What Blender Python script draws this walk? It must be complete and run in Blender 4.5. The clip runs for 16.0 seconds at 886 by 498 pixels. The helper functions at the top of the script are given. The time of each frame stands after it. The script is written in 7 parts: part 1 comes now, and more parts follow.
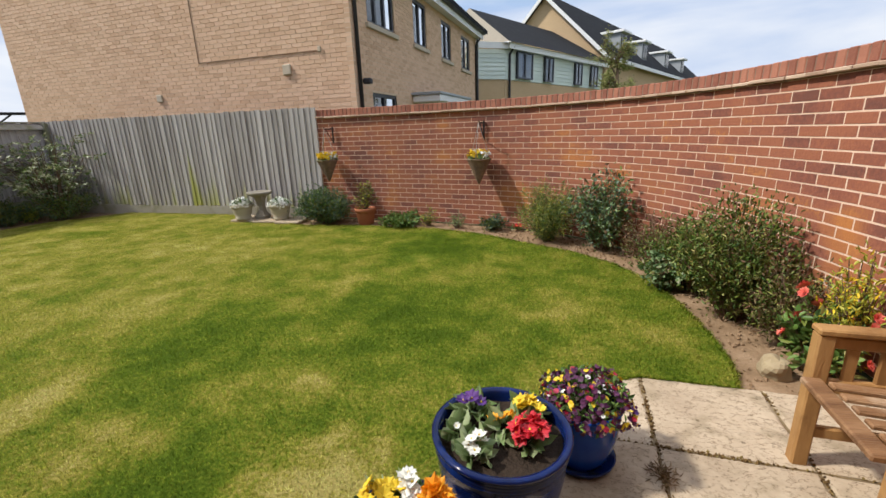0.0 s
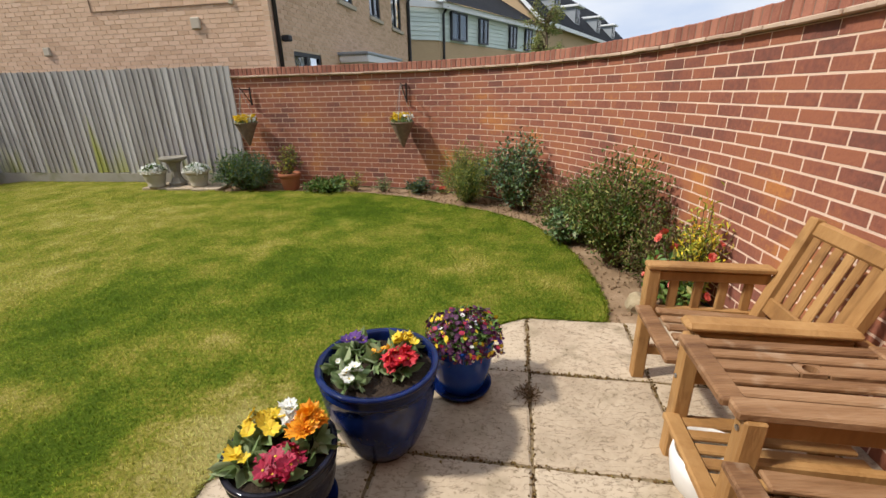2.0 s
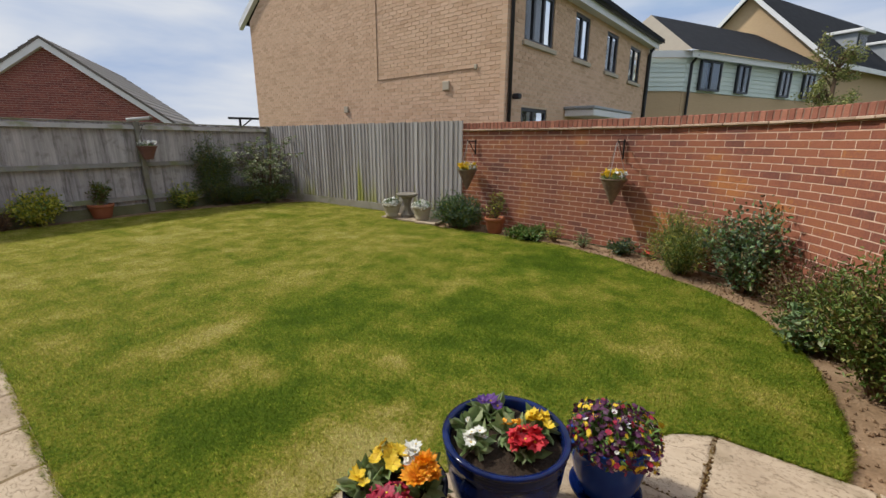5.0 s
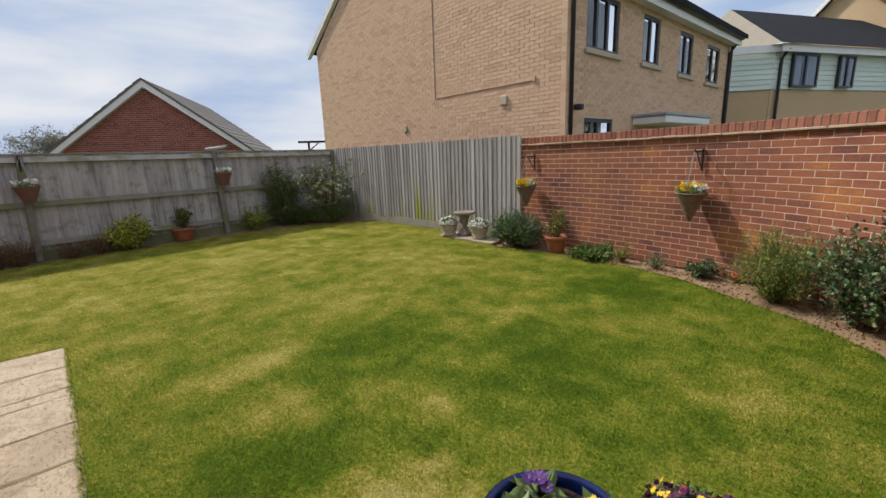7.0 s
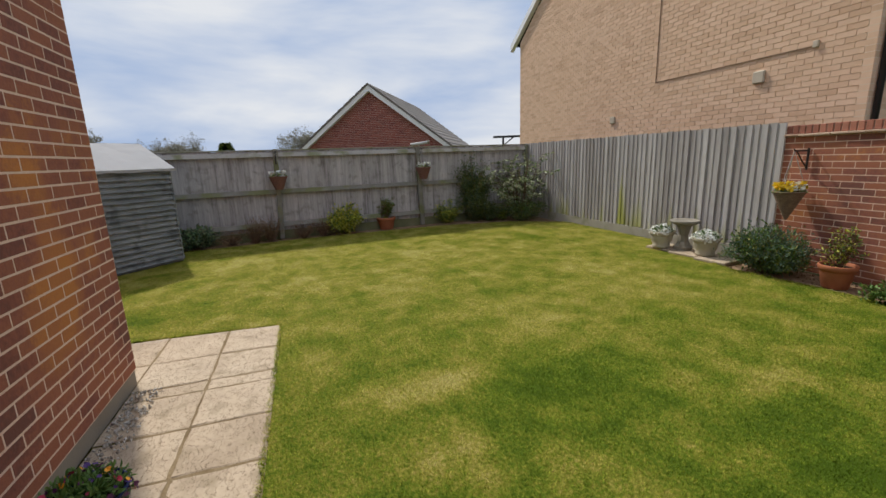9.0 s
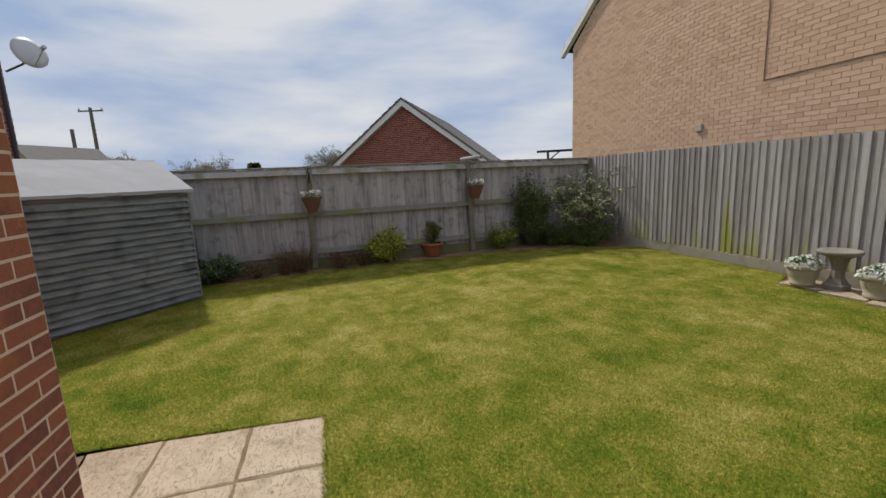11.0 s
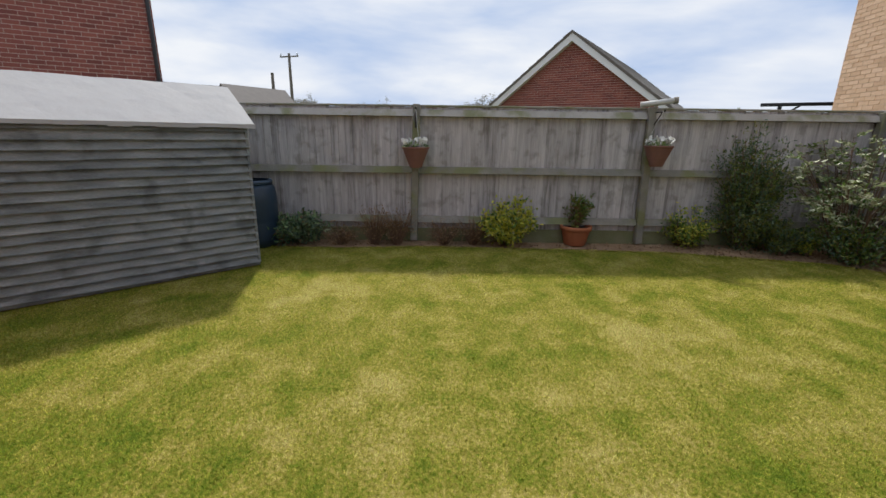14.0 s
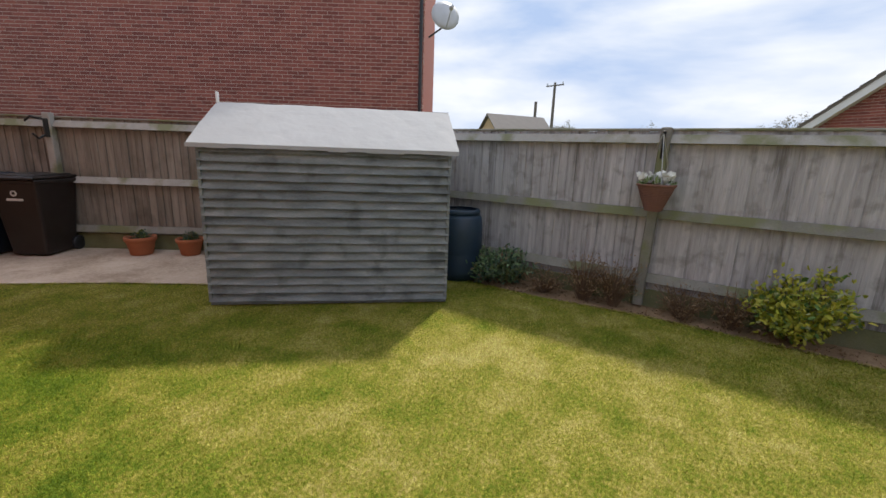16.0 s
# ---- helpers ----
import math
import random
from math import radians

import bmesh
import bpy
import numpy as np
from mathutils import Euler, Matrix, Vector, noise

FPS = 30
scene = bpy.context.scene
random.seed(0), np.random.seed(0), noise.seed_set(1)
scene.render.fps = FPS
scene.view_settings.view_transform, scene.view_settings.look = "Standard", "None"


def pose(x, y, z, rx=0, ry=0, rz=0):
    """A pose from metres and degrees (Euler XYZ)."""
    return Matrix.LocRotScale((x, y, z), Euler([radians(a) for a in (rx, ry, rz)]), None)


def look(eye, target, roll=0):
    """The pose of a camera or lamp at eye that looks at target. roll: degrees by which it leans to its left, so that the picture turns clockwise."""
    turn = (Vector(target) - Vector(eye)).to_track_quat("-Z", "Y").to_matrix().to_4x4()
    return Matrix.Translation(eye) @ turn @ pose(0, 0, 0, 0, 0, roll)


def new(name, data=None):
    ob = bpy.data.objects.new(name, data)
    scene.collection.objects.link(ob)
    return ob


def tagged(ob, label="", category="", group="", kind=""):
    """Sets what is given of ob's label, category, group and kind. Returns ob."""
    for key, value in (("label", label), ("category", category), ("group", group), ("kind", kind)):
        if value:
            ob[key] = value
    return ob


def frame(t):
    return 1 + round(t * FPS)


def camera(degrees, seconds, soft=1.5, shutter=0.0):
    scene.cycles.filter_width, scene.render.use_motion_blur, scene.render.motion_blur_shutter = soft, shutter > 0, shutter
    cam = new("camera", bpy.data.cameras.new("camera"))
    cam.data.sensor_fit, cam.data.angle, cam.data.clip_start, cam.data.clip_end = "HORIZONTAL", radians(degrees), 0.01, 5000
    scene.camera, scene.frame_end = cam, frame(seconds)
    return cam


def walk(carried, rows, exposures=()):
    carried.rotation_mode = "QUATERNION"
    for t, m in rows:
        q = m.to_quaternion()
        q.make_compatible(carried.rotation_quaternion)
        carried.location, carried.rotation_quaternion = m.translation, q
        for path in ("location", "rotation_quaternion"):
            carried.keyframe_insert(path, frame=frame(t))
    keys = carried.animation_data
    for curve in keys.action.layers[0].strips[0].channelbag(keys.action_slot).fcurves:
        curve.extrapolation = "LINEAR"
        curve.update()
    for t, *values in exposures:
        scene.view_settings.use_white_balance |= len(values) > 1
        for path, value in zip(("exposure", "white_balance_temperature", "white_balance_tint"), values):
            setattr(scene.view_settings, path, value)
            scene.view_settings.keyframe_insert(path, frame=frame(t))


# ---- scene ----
cam = camera(93.0, 16.0)
PATH = [
    (0, (-0.38, 0.284, 1.401), (-0.673, 2.186, 0.857), -2.0),
    (0.5, (-0.364, 0.242, 1.439), (-0.528, 2.171, 0.935), -1.2),
    (1, (-0.33, 0.225, 1.411), (-0.359, 2.166, 0.931), -0.9),
    (1.5, (-0.227, 0.214, 1.372), (-0.151, 2.126, 0.789), -2.4),
    (2, (-0.097, 0.139, 1.385), (-0.134, 2.012, 0.684), -1.3),
    (2.5, (-0.035, 0.106, 1.381), (-0.178, 1.948, 0.614), -1.2),
    (3, (0.019, 0.099, 1.363), (-0.111, 1.897, 0.496), -3.0),
    (3.5, (0.082, 0.095, 1.361), (0.175, 1.85, 0.405), -1.6),
    (4, (0.041, 0.128, 1.371), (-0.01, 1.948, 0.543), -0.3),
    (4.5, (-0.002, 0.229, 1.407), (-0.44, 2.107, 0.876), -1.4),
    (5, (0.079, 0.213, 1.472), (-0.879, 1.898, 0.976), 0.3),
    (5.2, (0.097, 0.243, 1.481), (-0.955, 1.873, 0.993), -0.2),
    (7.3, (-0.006, 0.525, 1.553), (-1.22, 2.055, 1.122), -2.1),
    (7.5, (-0.049, 0.565, 1.563), (-1.233, 2.117, 1.129), -2.2),
    (8, (-0.146, 0.731, 1.522), (-1.424, 2.206, 1.083), -1.1),
    (8.5, (-0.265, 0.835, 1.545), (-1.95, 1.817, 1.106), -1.7),
    (9, (-0.581, 0.799, 1.545), (-2.326, 1.68, 1.121), -2.0),
    (9.2, (-0.716, 0.788, 1.545), (-2.473, 1.643, 1.121), -2.2),
    (11.5, (-2.469, 0.874, 1.535), (-4.275, 1.667, 1.204), -2.4),
    (12, (-2.843, 1.005, 1.509), (-4.649, 1.799, 1.181), -2.1),
    (12.5, (-3.129, 1.227, 1.477), (-4.895, 2.1, 1.134), -1.7),
    (13, (-3.416, 1.453, 1.444), (-5.195, 2.192, 0.905), -0.1),
    (13.5, (-3.771, 1.655, 1.445), (-5.613, 2.186, 0.875), 0.9),
    (14, (-4.096, 1.842, 1.461), (-6.022, 1.942, 0.932), 0.8),
    (14.5, (-4.355, 1.978, 1.47), (-6.266, 1.769, 0.92), 1.5),
    (15, (-4.652, 1.96, 1.484), (-6.529, 1.469, 0.999), 1.9),
    (15.5, (-4.876, 1.949, 1.494), (-6.678, 1.214, 1.031), 0.5),
    (16, (-5.115, 2.045, 1.51), (-6.805, 1.073, 1.066), 2.0),
]
walk(cam, [(t, look(eye, target, roll)) for t, eye, target, roll in PATH],
     [(0.0, 0.66), (1.5, 0.61), (2.5, 0.76), (3.5, 0.8), (4.5, 0.6), (5.0, 0.34), (7.5, 0.44), (9.0, 0.37), (11.5, 0.2), (12.5, 0.25), (13.5, 0.58), (14.5, 0.58), (16.0, 0.74)])

# ---------------------------------------------------------------- light and sky
SUN_ELEV, SUN_AZ = radians(49), radians(261)      # where the sun stands: compass-like, from +y clockwise
sun_dir = Vector((math.sin(SUN_AZ) * math.cos(SUN_ELEV), math.cos(SUN_AZ) * math.cos(SUN_ELEV), math.sin(SUN_ELEV)))
sun_lamp = bpy.data.lights.new("sun", "SUN")
sun_lamp.energy, sun_lamp.angle, sun_lamp.color = 2.85, radians(4.0), (1.0, 0.95, 0.87)
sun_ob = new("sun", sun_lamp)
sun_ob.matrix_world = look(sun_dir * 60, (0, 0, 0))

world = bpy.data.worlds.new("world")
scene.world = world
world.use_nodes = True
wn, wl = world.node_tree.nodes, world.node_tree.links
wn.clear()
sky = wn.new("ShaderNodeTexSky")
sky.sky_type, sky.sun_disc = "NISHITA", False
sky.sun_elevation, sky.sun_rotation = SUN_ELEV, SUN_AZ
sky.air_density, sky.dust_density, sky.ozone_density = 1.0, 0.3, 1.8
w_co = wn.new("ShaderNodeTexCoord")
w_map = wn.new("ShaderNodeMapping")
w_map.inputs["Scale"].default_value = (1.0, 1.2, 4.5)
w_map.inputs["Rotation"].default_value = (0.12, 0.05, 0.3)
cloud = wn.new("ShaderNodeTexNoise")
cloud.inputs["Scale"].default_value, cloud.inputs["Detail"].default_value = 1.7, 6
cloud.inputs["Roughness"].default_value, cloud.inputs["Distortion"].default_value = 0.5, 0.2
w_ramp = wn.new("ShaderNodeValToRGB")
w_ramp.color_ramp.elements[0].position, w_ramp.color_ramp.elements[0].color = 0.38, (0.14, 0.14, 0.14, 1)
w_ramp.color_ramp.elements[1].position, w_ramp.color_ramp.elements[1].color = 0.62, (0.97, 0.97, 0.97, 1)
w_mix = wn.new("ShaderNodeMix")
w_mix.data_type = "RGBA"
w_mix.inputs[7].default_value = (5.2, 5.35, 5.6, 1)
w_bg = wn.new("ShaderNodeBackground")
w_bg.inputs["Strength"].default_value = 0.115
w_out = wn.new("ShaderNodeOutputWorld")
wl.new(w_co.outputs["Generated"], w_map.inputs["Vector"])
wl.new(w_map.outputs["Vector"], cloud.inputs["Vector"])
wl.new(cloud.outputs["Fac"], w_ramp.inputs["Fac"])
wl.new(w_ramp.outputs["Color"], w_mix.inputs[0])
w_sep = wn.new("ShaderNodeSeparateXYZ")
w_up = wn.new("ShaderNodeMapRange")                # a thin sunlit veil is brighter overhead than towards the horizon
w_up.inputs["From Min"].default_value, w_up.inputs["From Max"].default_value = 0.35, 0.95
w_up.inputs["To Min"].default_value, w_up.inputs["To Max"].default_value = 1.0, 1.6
w_gain = wn.new("ShaderNodeVectorMath")
w_gain.operation = "SCALE"
wl.new(w_co.outputs["Generated"], w_sep.inputs[0])
wl.new(w_sep.outputs["Z"], w_up.inputs["Value"])
wl.new(w_up.outputs["Result"], w_gain.inputs["Scale"])
w_soft = wn.new("ShaderNodeMix")                  # thin haze keeps the brightest sky even
w_soft.data_type, w_soft.blend_type = "RGBA", "DARKEN"
w_soft.inputs[0].default_value = 1.0
w_soft.inputs[7].default_value = (2.1, 2.95, 4.6, 1)
wl.new(sky.outputs["Color"], w_soft.inputs[6])
wl.new(w_soft.outputs[2], w_mix.inputs[6])
wl.new(w_mix.outputs[2], w_gain.inputs[0])
wl.new(w_gain.outputs[0], w_bg.inputs["Color"])
wl.new(w_bg.outputs["Background"], w_out.inputs["Surface"])

# ---------------------------------------------------------------- materials
def surface(name, colours, rough=0.7, scale=8.0, fine=60.0, bump=0.2, bump_scale=40.0, pick="", metal=0.0,
            contrast=0.5, stretch=(1, 1, 1), spec=0.5, depth=0.01, dirt=None, coat=0.0, see=0.0, vary=0.9):
    """A procedural material: colours run along a ramp by a random pick (per object or island) and by noise at two scales."""
    m = bpy.data.materials.new(name)
    m.use_nodes = True
    n, l = m.node_tree.nodes, m.node_tree.links
    b = n["Principled BSDF"]
    geo = n.new("ShaderNodeNewGeometry")
    mp = n.new("ShaderNodeMapping")
    mp.inputs["Scale"].default_value = stretch
    l.new(geo.outputs["Position"], mp.inputs["Vector"])
    big, small = n.new("ShaderNodeTexNoise"), n.new("ShaderNodeTexNoise")
    big.inputs["Scale"].default_value, big.inputs["Detail"].default_value = scale, 4
    small.inputs["Scale"].default_value, small.inputs["Detail"].default_value = fine, 3
    for t in (big, small):
        l.new(mp.outputs["Vector"], t.inputs["Vector"])
    add = n.new("ShaderNodeMath")
    add.operation = "MULTIPLY_ADD"
    add.inputs[1].default_value = 0.4
    l.new(small.outputs["Fac"], add.inputs[0])
    l.new(big.outputs["Fac"], add.inputs[2])          # about 0.7 in the mean
    spread = n.new("ShaderNodeMath")
    spread.operation = "MULTIPLY_ADD"
    spread.inputs[1].default_value = contrast * 2
    spread.inputs[2].default_value = 0.5 - 1.4 * contrast
    l.new(add.outputs[0], spread.inputs[0])
    fac = spread
    if pick:
        if pick == "object":
            rnd = n.new("ShaderNodeObjectInfo").outputs["Random"]
        else:
            rnd = geo.outputs["Random Per Island"]
        mix = n.new("ShaderNodeMath")
        mix.operation = "MULTIPLY_ADD"
        mix.inputs[1].default_value = vary
        l.new(rnd, mix.inputs[0])
        off = n.new("ShaderNodeMath")
        off.operation = "ADD"
        off.inputs[1].default_value = -vary / 2
        l.new(spread.outputs[0], off.inputs[0])
        l.new(off.outputs[0], mix.inputs[2])
        fac = mix
    ramp = n.new("ShaderNodeValToRGB")
    e = ramp.color_ramp.elements
    while len(e) < len(colours):
        e.new(0.5)
    for i, c in enumerate(colours):
        e[i].position = i / (len(colours) - 1)
        e[i].color = (*c, 1)
    l.new(fac.outputs[0], ramp.inputs["Fac"])
    colour = ramp.outputs["Color"]
    if dirt:
        spot = n.new("ShaderNodeTexNoise")
        spot.inputs["Scale"].default_value, spot.inputs["Detail"].default_value = dirt[1], 6
        l.new(mp.outputs["Vector"] if len(dirt) > 4 else geo.outputs["Position"], spot.inputs["Vector"])
        stain = spot.outputs["Fac"]
        if len(dirt) > 4:                                 # growth that creeps up from the damp foot, to a height
            zed = n.new("ShaderNodeSeparateXYZ")
            l.new(geo.outputs["Position"], zed.inputs[0])
            creep = n.new("ShaderNodeMapRange")
            creep.inputs["From Min"].default_value, creep.inputs["From Max"].default_value = 0.1, dirt[4]
            creep.inputs["To Min"].default_value, creep.inputs["To Max"].default_value = 0.08, -0.16
            l.new(zed.outputs["Z"], creep.inputs["Value"])
            rise_ = n.new("ShaderNodeMath")
            l.new(stain, rise_.inputs[0])
            l.new(creep.outputs["Result"], rise_.inputs[1])
            stain = rise_.outputs[0]
        cut = n.new("ShaderNodeMapRange")
        cut.inputs["From Min"].default_value, cut.inputs["From Max"].default_value = dirt[2], dirt[2] + 0.14
        cut.inputs["To Max"].default_value = dirt[3]
        l.new(stain, cut.inputs["Value"])
        mx = n.new("ShaderNodeMix")
        mx.data_type = "RGBA"
        mx.inputs[7].default_value = (*dirt[0], 1)
        l.new(cut.outputs["Result"], mx.inputs[0])
        l.new(colour, mx.inputs[6])
        colour = mx.outputs[2]
    l.new(colour, b.inputs["Base Color"])
    rr = n.new("ShaderNodeMapRange")
    rr.inputs["From Min"].default_value, rr.inputs["From Max"].default_value = 0.3, 0.7
    rr.inputs["To Min"].default_value, rr.inputs["To Max"].default_value = max(0.02, rough - 0.12), min(1.0, rough + 0.1)
    l.new(big.outputs["Fac"], rr.inputs["Value"])
    l.new(rr.outputs["Result"], b.inputs["Roughness"])
    b.inputs["Metallic"].default_value = metal
    b.inputs["Specular IOR Level"].default_value = spec
    b.inputs["Coat Weight"].default_value = coat
    if see:
        tr = n.new("ShaderNodeBsdfTranslucent")
        l.new(colour, tr.inputs["Color"])
        ms = n.new("ShaderNodeMixShader")
        ms.inputs[0].default_value = see
        l.new(b.outputs[0], ms.inputs[1])
        l.new(tr.outputs[0], ms.inputs[2])
        l.new(ms.outputs[0], n["Material Output"].inputs["Surface"])
    if bump:
        bt = n.new("ShaderNodeTexNoise")
        bt.inputs["Scale"].default_value, bt.inputs["Detail"].default_value = bump_scale, 5
        l.new(mp.outputs["Vector"], bt.inputs["Vector"])
        bp = n.new("ShaderNodeBump")
        bp.inputs["Strength"].default_value, bp.inputs["Distance"].default_value = bump, depth
        l.new(bt.outputs["Fac"], bp.inputs["Height"])
        l.new(bp.outputs["Normal"], b.inputs["Normal"])
    return m


RED_BRICK = [(0.17, 0.072, 0.055), (0.23, 0.088, 0.062), (0.285, 0.107, 0.068), (0.33, 0.125, 0.072), (0.3, 0.115, 0.068), (0.42, 0.168, 0.066)]
m_brick_one = surface("red_brick_single", RED_BRICK, 0.85, 1.6, 38, 0.6, 70, "object", contrast=0.9, spec=0.15, vary=0.6, depth=0.006, dirt=((0.54, 0.215, 0.055), 1.6, 0.53, 0.55))
m_brick = surface("red_brick", RED_BRICK, 0.85, 1.6, 38, 0.6, 70, "island", contrast=0.9, spec=0.15, vary=0.6, depth=0.006, dirt=((0.48, 0.185, 0.06), 1.6, 0.58, 0.4))
m_coping = surface("coping_brick", [(0.22, 0.085, 0.058), (0.33, 0.135, 0.09), (0.4, 0.175, 0.115)], 0.85, 9, 80, 0.4, 90, "object", spec=0.2)
m_mortar = surface("mortar", [(0.64, 0.46, 0.345), (0.78, 0.585, 0.45)], 0.95, 5, 120, 0.4, 150, spec=0.1)
m_cope_joint = surface("dark_coping_joint", [(0.16, 0.1, 0.075), (0.34, 0.23, 0.17)], 0.95, 9, 120, 0.4, 150, spec=0.1)
m_mortar_tan = surface("tan_mortar", [(0.6, 0.45, 0.32), (0.68, 0.53, 0.385)], 0.95, 5, 120, 0.1, 150, spec=0.1)
m_tile_ledge = surface("creasing_tile", [(0.36, 0.24, 0.17), (0.56, 0.42, 0.31)], 0.9, 7, 60, 0.4, 70, "object", spec=0.2)
m_tan = surface("tan_brick", [(0.54, 0.355, 0.23), (0.65, 0.445, 0.3), (0.7, 0.49, 0.34), (0.59, 0.395, 0.26)], 0.9, 4, 80, 0.1, 110, "island", contrast=0.35, spec=0.15)
m_dark_brick = surface("dark_red_brick", [(0.19, 0.065, 0.056), (0.27, 0.094, 0.076), (0.34, 0.122, 0.094)], 0.9, 4, 60, 0.3, 90, "island", contrast=0.5, spec=0.15, vary=0.8)
m_mortar_grey = surface("grey_mortar", [(0.48, 0.39, 0.33), (0.56, 0.47, 0.4)], 0.95, 5, 100, 0.3, 150, spec=0.1)
m_plinth = surface("plinth_render", [(0.2, 0.17, 0.13), (0.3, 0.26, 0.2)], 0.9, 6, 50, 0.3, 80)
m_fence = surface("weathered_fence_timber", [(0.24, 0.215, 0.2), (0.36, 0.335, 0.318), (0.48, 0.455, 0.435)], 0.9, 14, 90, 0.5, 60, "object", vary=0.7, contrast=0.7,
                  stretch=(1, 1, 0.08), spec=0.15, dirt=((0.3, 0.31, 0.04), 3.4, 0.56, 0.85, 1.25))
m_fence_west = surface("shaded_fence_timber", [(0.2, 0.185, 0.18), (0.37, 0.348, 0.345), (0.46, 0.435, 0.43), (0.56, 0.53, 0.525)], 0.9, 22, 120, 0.6, 60, "object", vary=0.4, contrast=0.8,
                       stretch=(1, 1, 0.07), spec=0.15, dirt=((0.17, 0.155, 0.125), 7, 0.54, 0.45))
m_fence_south = surface("brown_fence_timber", [(0.14, 0.122, 0.1), (0.245, 0.215, 0.182), (0.34, 0.3, 0.258)], 0.9, 16, 100, 0.6, 60, "object", vary=0.4, contrast=0.7,
                        stretch=(1, 1, 0.08), spec=0.15, dirt=((0.09, 0.075, 0.055), 1.8, 0.55, 0.6))
m_moss_board = surface("mossy_gravel_board", [(0.1, 0.1, 0.06), (0.17, 0.175, 0.09), (0.25, 0.23, 0.16)], 0.95, 4, 60, 0.4, 60, spec=0.1)
m_rail = surface("mossy_rail_timber", [(0.2, 0.19, 0.16), (0.3, 0.285, 0.25), (0.4, 0.378, 0.345)], 0.9, 5, 60, 0.4, 60, "object", spec=0.15, dirt=((0.17, 0.18, 0.07), 3.0, 0.47, 0.75))
m_gravel_board = surface("concrete_gravel_board", [(0.3, 0.27, 0.22), (0.42, 0.39, 0.32)], 0.95, 4, 60, 0.3, 80, spec=0.15, dirt=((0.16, 0.17, 0.06), 2.5, 0.55, 0.6))
m_shed = surface("weathered_shed_board", [(0.09, 0.102, 0.108), (0.165, 0.184, 0.192), (0.23, 0.25, 0.255), (0.33, 0.345, 0.345)], 0.9, 5, 60, 0.6, 55, "object", vary=0.25, contrast=0.75,
                 stretch=(0.6, 0.6, 3), spec=0.15, dirt=((0.06, 0.068, 0.068), 5, 0.54, 0.55))
m_felt = surface("grey_roofing_felt", [(0.3, 0.3, 0.3), (0.4, 0.4, 0.4)], 0.85, 2.2, 250, 0.5, 7, spec=0.25, depth=0.02)
m_soil = surface("garden_soil", [(0.13, 0.083, 0.046), (0.27, 0.18, 0.107), (0.43, 0.31, 0.2)], 1.0, 5, 70, 1.0, 45, spec=0.1)
m_pot_soil = surface("potting_compost", [(0.02, 0.014, 0.01), (0.06, 0.042, 0.03)], 1.0, 30, 150, 1.0, 90, spec=0.1)
m_slab = surface("riven_paving_stone", [(0.36, 0.278, 0.19), (0.475, 0.378, 0.268), (0.545, 0.445, 0.325)], 0.9, 3.2, 45, 1.0, 14, "object", vary=0.5, contrast=0.7, spec=0.2, depth=0.05,
                 dirt=((0.27, 0.215, 0.135), 6, 0.55, 0.6))


